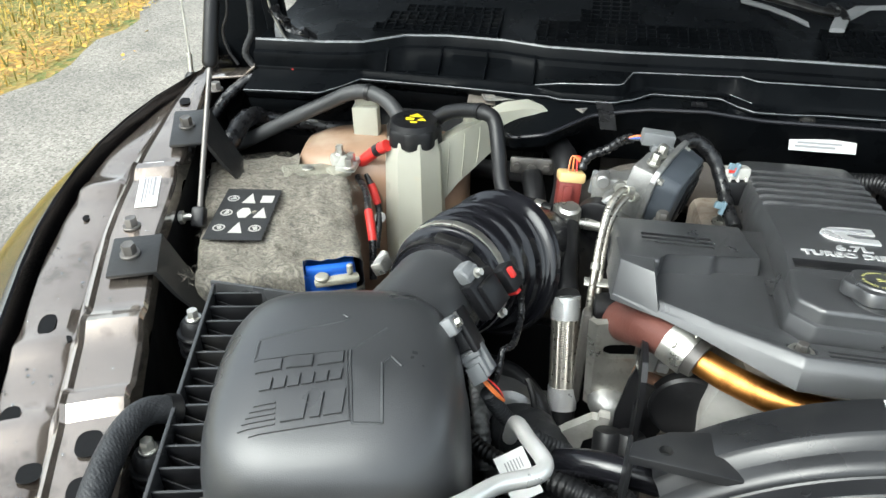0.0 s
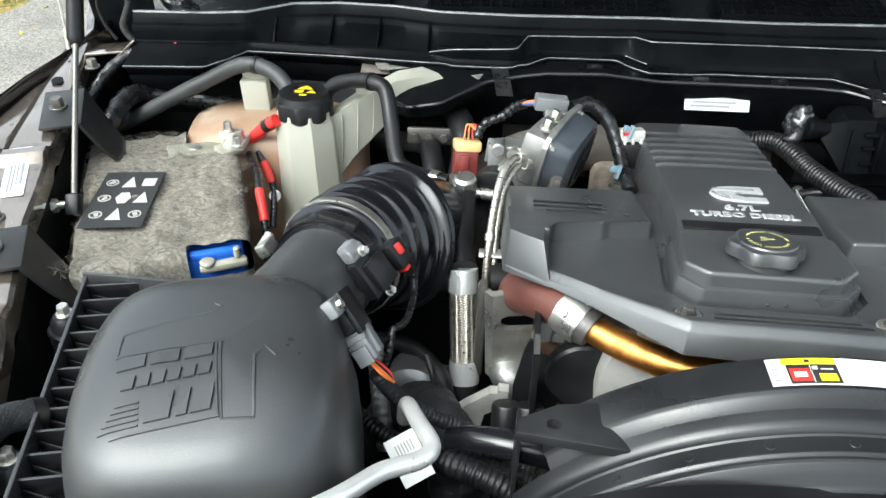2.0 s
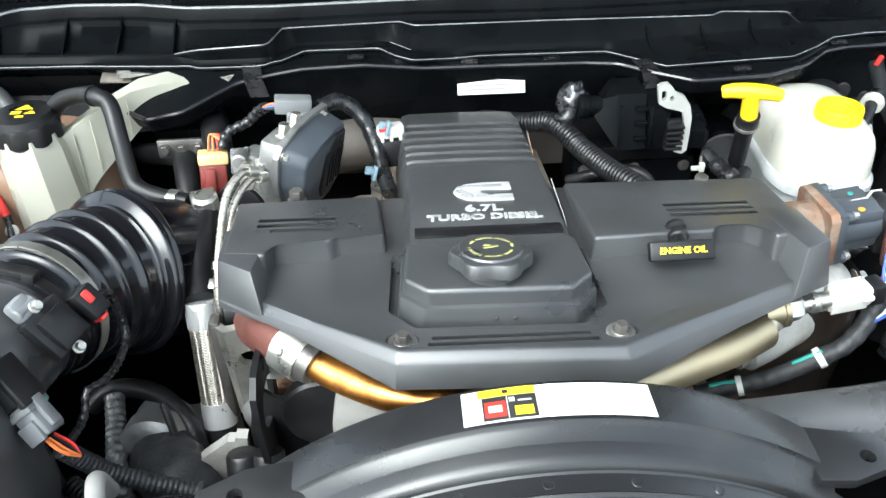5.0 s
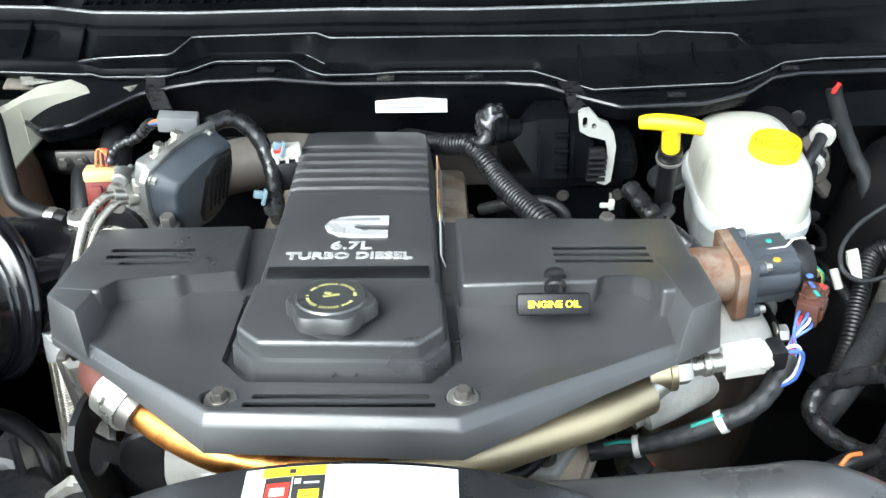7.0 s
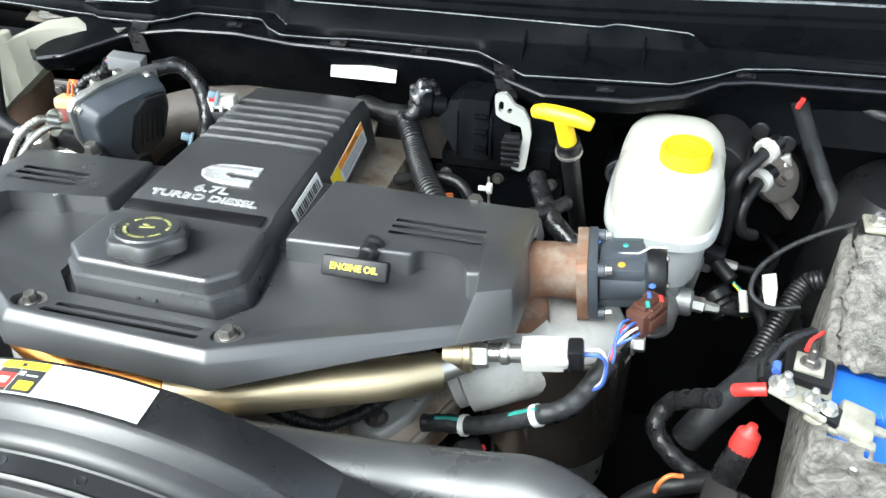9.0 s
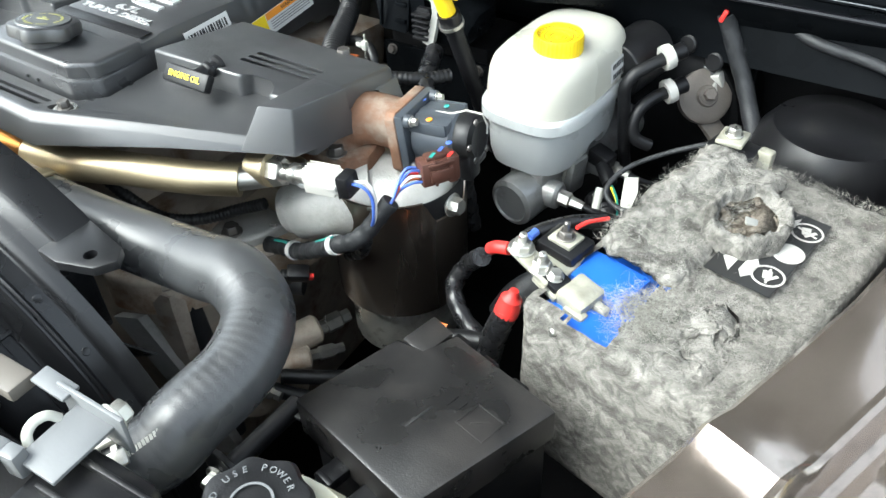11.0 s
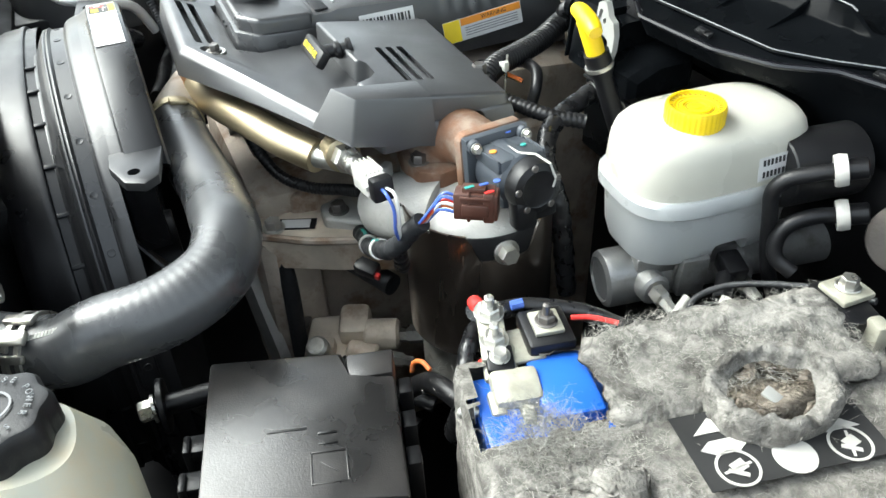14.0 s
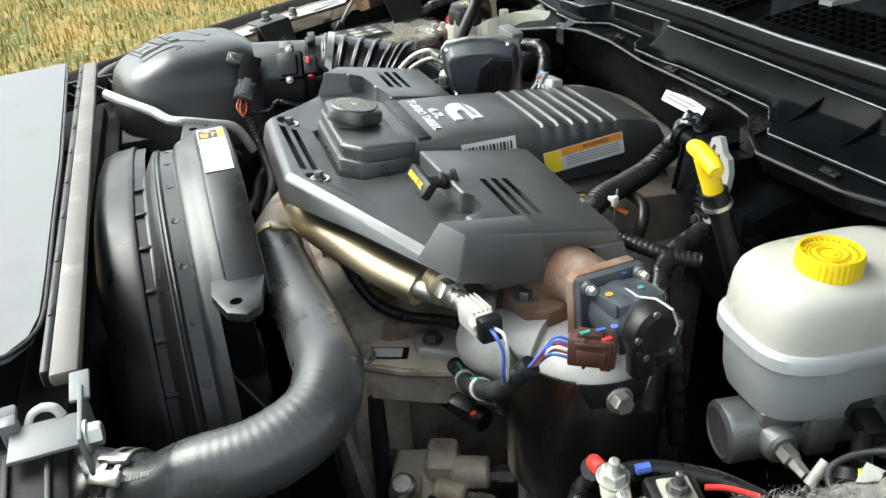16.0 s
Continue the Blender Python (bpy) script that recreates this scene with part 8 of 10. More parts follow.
def fuel_filter():
    root = thing("fuel_filter_can", (0.358, 0.897, 0.8), "glossy black metal heat shield round the fuel filter", "fuel filter")
    m = pose(0.358, 0.897, 0)
    g = Geo()
    a = math.radians(-4)
    dip = lambda t: 0.030 * max(0.0, min(1.0, (0.50 - abs((t - a + math.pi) % (2 * math.pi) - math.pi)) / 0.16))
    rings = []
    for r, z in ((0.0765, 0.978), (0.0785, 0.979), (0.079, 1.0), (0.079, 1.05), (0.079, 1.10), (0.0785, 1.137), (0.0765, 1.1375), (0.0765, 1.10), (0.0765, 0.979)):
        rings.append([((r * math.cos(t)), (r * math.sin(t)), z - (dip(t) if z > 1.12 else 0.0)) for t in [2 * math.pi * i / 96 for i in range(96)]])
    loft(g, rings, m, caps=False)
    can = part("shield", g, FILTERCAN, root)
    g = Geo()
    lathe(g, [(0.0755, 1.09), (0.0758, 1.10), (0.0758, 1.132), (0.0745, 1.134)], m, 24, a0=a - 0.52, a1=a + 0.52)
    part("tab", g, PLASTIC, can)
    q = Vector((0.358 + 0.076 * math.cos(a), 0.897 + 0.076 * math.sin(a), 1.115))
    bolt(can, q, 0.0098, 0.012, (math.cos(a), math.sin(a), 0.15))
    for t in (-1.9, -1.2):
        g = Geo()
        rbox(g, 0.0016, 0.022, 0.004, pose(0.358 + 0.079 * math.cos(t), 0.897 + 0.079 * math.sin(t), 1.136, 0, 0, math.degrees(t)), 0.0005)
        part("rim_clip", g, STEEL, can)
    g = Geo()
    lathe(g, [(0.060, 0.93), (0.064, 0.935), (0.064, 0.99), (0.070, 1.06), (0.074, 1.10), (0.073, 1.118), (0.066, 1.130), (0.05, 1.142), (0.038, 1.150), (0.0, 1.152)], m, 44)
    part("filter_body", g, CASTPALE, root, "pale cast filter head")
    g = Geo()
    lathe(g, [(0.063, 0.90), (0.067, 0.904), (0.067, 0.952), (0.064, 0.958), (0.064, 0.976)], m, 48)
    part("filter_base", g, STEEL, root)
    g = Geo()
    sweep(g, [(0.348, 0.866, 1.112), (0.320, 0.846, 1.110), (0.296, 0.832, 1.103), (0.274, 0.822, 1.096), (0.264, 0.818, 1.092)], 0.044, 30, rfun=lambda s, k: 1.06 - 0.30 * k if k < 0.9 else 0.62)
    part("cast_neck", g, CASTPALE, root, "pale cast aluminium inlet neck")
    return root


fuel_filter()


def gear_housing():
    root = thing("gear_housing", (0.19, 0.76, 0.95), "oil-stained cast gear housing with flange bolts and a white tag", "housing")
    g = Geo()
    prism(g, [(0.060, 0.690), (0.100, 0.668), (0.140, 0.676), (0.178, 0.696), (0.200, 0.735), (0.222, 0.772), (0.256, 0.842), (0.26, 0.90), (0.10, 0.90)], 0.985, 1.034, bev=0.006, seg=3)
    part("case", g, TANCAST, root)
    g = Geo()
    prism(g, [(0.162, 0.772), (0.198, 0.768), (0.226, 0.808), (0.238, 0.846), (0.19, 0.855), (0.150, 0.82)], 1.02, 1.047, bev=0.006, seg=3, inset=0.002)
    part("bolt_pad", g, CASTPALE, root)
    g = Geo()
    prism(g, [(0.110, 0.745), (0.150, 0.735), (0.165, 0.80), (0.14, 0.86), (0.09, 0.84)], 1.02, 1.058, bev=0.010, seg=3, inset=0.006)
    part("raised_boss", g, GREYCAST, root)
    g = Geo()
    sweep(g, [(0.172, 0.690, 1.031), (0.212, 0.744, 1.031), (0.258, 0.842, 1.031)], 0.005, 8, smooth=False)
    part("rim", g, GREYCAST, root)
    bolt(root, (0.188, 0.791, 1.046), 0.0095, 0.011, mat=DARKSTEEL)
    bolt(root, (0.222, 0.826, 1.046), 0.004, 0.004)
    bolt(root, (0.171, 0.712, 1.034), 0.0105, 0.012)
    m = pose(0.176, 0.740, 1.0355, 0, 0, 66)
    sh = label_sheet(root, "tag", m, 0.046, 0.022, DARK, "small white identification tag in a black frame")
    label_sheet(sh, "tag_face", m @ pose(-0.002, 0, 0.0006), 0.036, 0.017, PAPER)
    return root


gear_housing()


def fuel_pump():
    root = thing("fuel_pump", (0.23, 0.76, 0.85), "grey-brown cast fuel injection pump with steel fittings", "fuel pump")
    B = pose(0.225, 0.762, 0.872, 0, 10, -24)
    g = Geo()
    prism(g, [(-0.038, -0.046), (0.030, -0.050), (0.040, -0.030), (0.040, 0.034), (0.022, 0.050), (-0.030, 0.046), (-0.044, 0.02)], -0.06, 0.010, B, 0.007, 3, inset=0.003)
    rbox(g, 0.050, 0.040, 0.036, B @ pose(-0.012, 0.018, 0.018), 0.009)
    rbox(g, 0.030, 0.026, 0.024, B @ pose(0.024, -0.018, 0.014), 0.006)
    cyl(g, 0.020, 0.046, B @ pose(0.002, 0.030, 0.016, -90), 26, bev=0.004)
    cyl(g, 0.016, 0.040, B @ pose(0.022, 0.010, 0.008, -90, 0, -14), 22, bev=0.003)
    part("pump_body", g, TANCAST, root)
    for at, tip, r in (((0.004, 0.076, 0.016), (0.006, 0.124, 0.020), 0.0125), ((0.030, 0.050, 0.006), (0.040, 0.10, 0.004), 0.0095), ((0.034, -0.036, 0.016), (0.060, -0.018, 0.016), 0.009)):
        g = Geo()
        lathe(g, [(r * 0.8, 0), (r * 0.8, 0.010), (r, 0.011), (r, 0.030), (r * 0.72, 0.033), (r * 0.72, 0.044)], along(B @ Vector(at), B @ Vector(tip)), 6)
        part("fitting", g, STEEL, root)
    g = Geo()
    lathe(g, [(0.0135, 0), (0.0145, 0.002), (0.0145, 0.013), (0.011, 0.016), (0.0, 0.0165)], B @ pose(0.034, -0.022, 0.028, 10, 14), 22)
    part("plug_bolt", g, STEEL, root)
    g = Geo()
    lathe(g, [(0.011, 0), (0.0125, 0.002), (0.0125, 0.012), (0.009, 0.014), (0.0, 0.0145)], B @ pose(-0.034, -0.048, 0.002, 60), 20)
    part("plug_bolt", g, DARKSTEEL, root)
    for pts in ([(0.040, 0.004, 0.010), (0.075, 0.060, 0.008), (0.10, 0.12, 0.0)], [(0.036, -0.020, 0.0), (0.082, 0.03, -0.008), (0.12, 0.10, -0.016)]):
        g = Geo()
        sweep(g, [B @ Vector(q) for q in pts], 0.0095, 14)
        part("fuel_line", g, RUBBER, root)
    for pts, r in (([(0.175, 0.715, 1.0), (0.182, 0.715, 0.94), (0.19, 0.712, 0.85), (0.195, 0.71, 0.76)], 0.011), ([(0.14, 0.76, 0.985), (0.19, 0.80, 0.965), (0.25, 0.83, 0.96)], 0.014)):
        g = Geo()
        sweep(g, pts, r, 14)
        part("return_line", g, LOOM, root)
    root = thing("front_brace", (0.17, 0.66, 0.8), "pale cast brace low beside the pump", "brace")
    g = Geo()
    loft(g, [[(x - 0.014, y, z), (x + 0.014, y + 0.012, z), (x + 0.012, y + 0.026, z - 0.006), (x - 0.016, y + 0.014, z - 0.006)] for x, y, z in ((0.125, 0.655, 0.985), (0.150, 0.662, 0.92), (0.178, 0.672, 0.84), (0.20, 0.68, 0.74))])
    part("brace", g, CASTPALE, root)
    return root


fuel_pump()


def master_cylinder():
    root = thing("brake_reservoir", (0.45, 1.07, 1.0), "milky brake fluid reservoir with a bright yellow cap", "brake reservoir")
    turn = math.radians(4)
    cx, cy = 0.4486, 1.087
    rings = [oval(cx, cy, 0.0605 * s, 0.0935 * t, z, 3.4, 56, -turn) for s, t, z in ((1.0, 1.0, 1.180), (1.0, 1.0, 1.192), (0.99, 0.99, 1.203), (0.965, 0.975, 1.217), (0.92, 0.94, 1.227), (0.82, 0.88, 1.2345), (0.6, 0.75, 1.2385), (0.3, 0.5, 1.240))]
    g = Geo()
    loft(g, rings)
    part("upper_shell", g, RESERVOIR, root, "cream-tinted upper shell", sharp=60)
    g = Geo()
    loft(g, [oval(cx, cy, 0.0668 * s, 0.1005 * s, z, 3.4, 56, -turn) for s, z in ((0.95, 1.162), (0.985, 1.165), (0.985, 1.177), (0.95, 1.181))])
    part("seam_flange", g, RESLOW, root)
    g = Geo()
    loft(g, [oval(cx - 0.001, cy - 0.002, 0.058 * s, 0.091 * t, z, 3.4, 56, -turn) for s, t, z in ((0.80, 0.82, 1.096), (0.90, 0.91, 1.102), (0.96, 0.96, 1.118), (1.0, 1.0, 1.166))])
    cut = Geo()
    rbox(cut, 0.05, 0.04, 0.05, pose(0.505, 1.09, 1.092, 0, 0, -14), 0.006)
    part("lower_shell", carve(g.mesh("t"), cut, "lower_shell"), RESLOW, root, "clear bluish lower shell")
    m = pose(0.46, 1.057, 0)
    g = Geo()
    wave = lambda a, z: 1 + 0.012 * math.cos(36 * a)
    lathe(g, [(0.0265, 1.232), (0.0275, 1.235), (0.0275, 1.253), (0.0262, 1.2565), (0.0245, 1.2565), (0.0242, 1.252), (0.0, 1.252)], m, 144, wave)
    lathe(g, [(0.0245, 1.2515), (0.024, 1.2535), (0.0195, 1.2535), (0.019, 1.2515)], m, 40)
    lathe(g, [(0.014, 1.2515), (0.0135, 1.2535), (0.0115, 1.2535), (0.011, 1.2515)], m, 30)
    lathe(g, [(0.005, 1.2515), (0.0045, 1.2535), (0.0, 1.2535)], m, 14)
    cap = part("cap", g, YELLOW, root, "yellow ribbed screw cap")
    g = Geo()
    for k in range(30):
        a = k / 30 * 2 * math.pi
        if k % 10 != 9:
            rbox(g, 0.0022, 0.0028, 0.0005, m @ pose(0.0218 * math.cos(a), 0.0218 * math.sin(a), 1.2538, 0, 0, math.degrees(a) + 90), 0)
    lathe(g, [(0.0165, 1.2521), (0.0165, 1.2525), (0.0155, 1.2525), (0.0155, 1.2521), (0.0165, 1.2521)], m, 36)
    lathe(g, [(0.0095, 1.2521), (0.0095, 1.2525), (0.0085, 1.2525), (0.0085, 1.2521), (0.0095, 1.2521)], m, 30)
    part("worn_print", g, DARKYELLOW, cap, "worn dark print ring")
    g = Geo()
    lathe(g, [(0.034, 1.229), (0.031, 1.236)], m, 40)
    part("neck", g, RESERVOIR, root)
    m = pose(0.5112, 1.122, 1.2, 84, -3, 86)
    sh = label_sheet(root, "barcode_label", m, 0.048, 0.024, PAPER, "white bar code sticker")
    bars(sh, m, [(-0.018 + 0.0042 * k, 0.006, 0.0024, 0.006) for k in range(10)] + [(-0.018 + 0.0042 * k, -0.006, 0.0022, 0.006) for k in range(10)], INK)
    g = Geo()
    rbox(g, 0.03, 0.022, 0.02, pose(0.515, 1.085, 1.095, 0, 10, -14), 0.003)
    cyl(g, 0.009, 0.03, along((0.52, 1.075, 1.092), (0.545, 1.05, 1.08)), 14)
    part("level_plug", g, PLASTIC, root)
    for k, mt in enumerate((YINK, TEAL)):
        g = Geo()
        sweep(g, [(0.542, 1.053 + 0.003 * k, 1.08), (0.555, 1.042, 1.07 + 0.003 * k), (0.56, 1.04, 1.04)], 0.0015, 6)
        part("wire", g, mt, root)
    # the cylinder below
    cyl_root = thing("master_cylinder", (0.46, 1.08, 1.0), "grey aluminium brake master cylinder", "master cylinder")
    a, b = Vector((0.446, 0.978, 1.068)), Vector((0.502, 1.25, 1.075))
    g = Geo()
    lathe(g, [(0.0, 0.002), (0.022, 0.002), (0.024, 0.0), (0.0295, 0.003), (0.0305, 0.006), (0.0305, 0.040), (0.0275, 0.044), (0.0265, 0.13), (0.029, 0.134), (0.029, 0.152), (0.026, 0.156), (0.026, 0.25), (0.032, 0.255), (0.032, 0.27)], along(a, b), 36)
    rbox(g, 0.05, 0.11, 0.022, pose(0.462, 1.06, 1.093, 0, 0, -11), 0.005)
    cyl(g, 0.0165, 0.036, along((0.460, 1.015, 1.074), (0.505, 1.012, 1.076)), 22, bev=0.003)
    cyl(g, 0.0165, 0.040, along((0.480, 1.10, 1.078), (0.535, 1.094, 1.078)), 22, bev=0.003)
    rbox(g, 0.018, 0.03, 0.05, pose(0.492, 1.055, 1.082, 0, 6, -12), 0.004)
    part("bore", g, ALU, cyl_root)
    g = Geo()
    rbox(g, 0.004, 0.022, 0.045, pose(0.487, 1.05, 1.075, 0, 10, -14), 0.001)
    part("strap", g, STEEL, cyl_root)
    for p, q in (((0.494, 1.0125, 1.0755), (0.525, 1.012, 1.072)), ((0.517, 1.096, 1.078), (0.548, 1.094, 1.074))):
        g = Geo()
        lathe(g, [(0.0095, 0), (0.0095, 0.014), (0.007, 0.016), (0.0055, 0.032)], along(p, q), 6)
        part("fitting", g, STEEL, cyl_root)
        g = Geo()
        q = Vector(q)
        sweep(g, [q, q + Vector((0.02, 0.004, -0.006)), q + Vector((0.045, 0.03, -0.022)), q + Vector((0.06, 0.08, -0.03)), q + Vector((0.05, 0.15, -0.05))], 0.0042, 10)
        part("brake_line", g, PLASTIC, cyl_root)
    g = Geo()
    lathe(g, [(0.012, 0), (0.017, 0.003), (0.017, 0.012), (0.013, 0.015), (0.013, 0.02), (0.019, 0.023), (0.019, 0.034), (0.014, 0.038)], along((0.545, 1.045, 1.035), (0.515, 1.075, 1.06)), 24)
    part("pressure_switch", g, RUBBER, cyl_root, "black ribbed pressure switch")
    bo = thing("brake_booster", (0.53, 1.30, 1.1), "round black brake booster on the firewall", "brake booster")
    g = Geo()
    lathe(g, [(0.04, 0), (0.09, 0.015), (0.125, 0.04), (0.13, 0.06), (0.13, 0.11)], along((0.505, 1.215, 1.08), (0.52, 1.34, 1.09)), 48)
    part("booster_shell", g, DARK, bo)
    g = Geo()
    cyl(g, 0.036, 0.08, along((0.50, 1.13, 1.185), (0.515, 1.22, 1.185)), 28)
    part("vacuum_port", g, RUBBER, bo)
    return root


master_cylinder()


def booster_lines():
    for a, pts in (((0.556, 1.144, 1.211), [(0.556, 1.144, 1.211), (0.545, 1.128, 1.206), (0.532, 1.112, 1.198), (0.526, 1.104, 1.184), (0.527, 1.106, 1.16), (0.53, 1.115, 1.10), (0.53, 1.14, 1.04)]), ((0.561, 1.157, 1.162), [(0.561, 1.157, 1.162), (0.552, 1.136, 1.162), (0.543, 1.118, 1.154), (0.540, 1.108, 1.138), (0.546, 1.106, 1.120), (0.562, 1.114, 1.110)])):
        root = thing("vacuum_line", a, "black hose with a white hexagonal connector", "hose", "vacuum lines")
        g = Geo()
        sweep(g, pts, 0.0075, 12)
        part("tube", g, RUBBER, root)
        g = Geo()
        p = Vector(a)
        d = Vector((0.05, 0.06, 0.02)).normalized()
        lathe(g, [(0.0085, -0.004), (0.0145, -0.004), (0.0155, 0.0), (0.0145, 0.007), (0.0085, 0.007), (0.0085, -0.004)], along(p, p + d), 10)
        part("white_nut", g, WHITE, root)
        g = Geo()
        cyl(g, 0.010, 0.024, along(p, p + d * 0.05), 14)
        part("stub", g, PLASTIC, root)
    root = thing("column_flange", (0.60, 1.24, 1.12), "dull brown-grey round flange with a bolt behind the wiring", "flange")
    g = Geo()
    lathe(g, [(0.0, 0.010), (0.012, 0.010), (0.014, 0.006), (0.030, 0.005), (0.034, 0.002), (0.034, -0.008)], along((0.592, 1.215, 1.135), (0.622, 1.18, 1.165)), 30)
    rbox(g, 0.026, 0.05, 0.012, along((0.606, 1.212, 1.10), (0.636, 1.18, 1.13)) @ pose(0, 0, 0, 0, 0, 30), 0.005)
    part("flange_plate", g, TAUPE, root)
    bolt(root, (0.597, 1.209, 1.142), 0.008, 0.008, (0.5, -0.6, 0.5), mat=TAUPE)
    root = thing("bulkhead_clip", (0.60, 1.19, 1.18), "white plastic elbow clip on a dark lead", "connector")
    g = Geo()
    rbox(g, 0.016, 0.014, 0.020, pose(0.598, 1.233, 1.152, 20, -20, -10), 0.002)
    rbox(g, 0.020, 0.012, 0.014, pose(0.594, 1.225, 1.140, 30, -30, -10), 0.002)
    part("clip", g, WHITE, root)
    g = Geo()
    sweep(g, [(0.594, 1.236, 1.155), (0.575, 1.24, 1.160), (0.55, 1.25, 1.15)], 0.011, 10)
    part("lead", g, TAPE, root)
    root = thing("firewall_module", (0.56, 1.25, 1.1), "black module box with pipe ports on the firewall", "module")
    g = Geo()
    rbox(g, 0.10, 0.04, 0.12, pose(0.585, 1.275, 1.15, 0, 0, -6), 0.012)
    part("box", g, PLASTIC, root)
    for x, z in ((0.565, 1.19), (0.60, 1.175)):
        g = Geo()
        cyl(g, 0.012, 0.04, along((x, 1.26, z), (x - 0.01, 1.215, z + 0.004)), 16, bev=0.002)
        part("port", g, RUBBER, root)
    root = thing("loom_tip", (0.594, 1.22, 1.24), "red plastic tip at the loom's end", "wire")
    g = Geo()
    rbox(g, 0.006, 0.006, 0.016, pose(0.594, 1.217, 1.240, 0, 20, 0), 0.002)
    part("tip", g, RED, root)
    hose("wiring_loom", [(0.594, 1.226, 1.240), (0.60, 1.228, 1.225), (0.615, 1.226, 1.195), (0.63, 1.222, 1.167), (0.648, 1.21, 1.135), (0.662, 1.194, 1.11), (0.675, 1.17, 1.05)], 0.0105, "thick dark grey taped wiring loom with a red end", LOOM, 14, ribbed(0.03, 0.03), 0.005, category="wiring loom")
    hose("wiring_loom", [(0.612, 1.222, 1.185), (0.63, 1.24, 1.205), (0.66, 1.27, 1.215), (0.695, 1.295, 1.207), (0.755, 1.30, 1.19), (0.83, 1.28, 1.16)], 0.0065, "dark grey taped wiring branch arching to the fender", LOOM, 12, ribbed(0.03, 0.03), 0.005, category="wiring loom")
    hose("wiring_loom", [(0.66, 1.25, 1.23), (0.70, 1.235, 1.222), (0.76, 1.23, 1.215), (0.84, 1.22, 1.20)], 0.0065, "dark grey taped wiring branch below the cowl", LOOM, 12, ribbed(0.03, 0.03), 0.005, category="wiring loom")
    hose("wiring_loom", [(0.64, 1.06, 1.10), (0.619, 1.06, 1.085), (0.59, 1.011, 1.06), (0.565, 0.96, 1.035), (0.54, 0.92, 1.0)], 0.0115, "glossy corrugated black loom beside the battery", RUBBER, 14, ribbed(0.0055, 0.07), 0.0012, category="wiring loom")
    hose("cable_conduit", [(0.61, 0.985, 1.055), (0.585, 0.95, 1.062), (0.56, 0.919, 1.062), (0.535, 0.89, 1.055), (0.515, 0.872, 1.04), (0.50, 0.865, 1.01)], 0.0165, "thick dull rubber cable conduit near the battery", LOOM, 16, category="cable")
    hose("ground_wire", [(0.664, 1.09, 1.162), (0.627, 1.077, 1.152), (0.59, 1.06, 1.137), (0.563, 1.035, 1.125), (0.553, 1.012, 1.114), (0.558, 0.999, 1.106), (0.577, 0.994, 1.10), (0.606, 0.997, 1.105)], 0.003, "thin looping grey cable at the battery", LOOM, 8, category="cable")
    root = thing("foil_flap", (0.576, 1.02, 1.09), "small crumpled silver foil flap on the wiring", "foil")
    g = Geo()
    loft(g, [[(0.566, 1.026, 1.118), (0.580, 1.03, 1.12), (0.5795, 1.033, 1.12), (0.565, 1.029, 1.118)], [(0.568, 1.018, 1.104), (0.584, 1.022, 1.106), (0.583, 1.026, 1.106), (0.567, 1.022, 1.104)], [(0.572, 1.004, 1.094), (0.583, 1.006, 1.093), (0.583, 1.009, 1.093), (0.572, 1.007, 1.094)]])
    part("foil", g, CREAM, root)
    root = thing("wire_stub", (0.548, 0.998, 1.09), "short pale grey wire stub", "wire")
    g = Geo()
    sweep(g, [(0.545, 1.008, 1.108), (0.549, 0.99, 1.092)], 0.005, 10, smooth=False)
    part("stub", g, CREAM, root)
    hose("brake_hose", [(0.545, 1.075, 1.04), (0.57, 1.04, 1.06), (0.58, 1.0, 1.05), (0.56, 0.95, 1.02)], 0.0075, "thin black hose under the reservoir", RUBBER, 10)
    root = thing("strut_tower", (0.72, 1.22, 0.9), "dark rounded inner wing panel behind the battery", "inner wing")
    g = Geo()
    loft(g, [oval(0.75, 1.20, 0.085 * s, 0.085 * s, z, 2.0, 44) for s, z in ((1.5, 0.8), (1.15, 1.05), (1.1, 1.10), (1.0, 1.13), (0.84, 1.148), (0.80, 1.146), (0.5, 1.152), (0.2, 1.153))])
    part("dome", g, PLASTIC, root, sharp=60)
    g = Geo()
    rbox(g, 0.32, 0.03, 0.22, pose(0.74, 1.315, 1.08, 0, 3, -5), 0.01)
    rbox(g, 0.30, 0.014, 0.006, pose(0.73, 1.295, 1.158, 0, 3, -5), 0.002)
    part("rear_panel", g, DARK, root)
    g = Geo()
    rbox(g, 0.20, 0.006, 0.005, pose(0.70, 1.287, 1.163, 0, 3, -5), 0.001)
    part("panel_lip", g, ALU, root)


booster_lines()


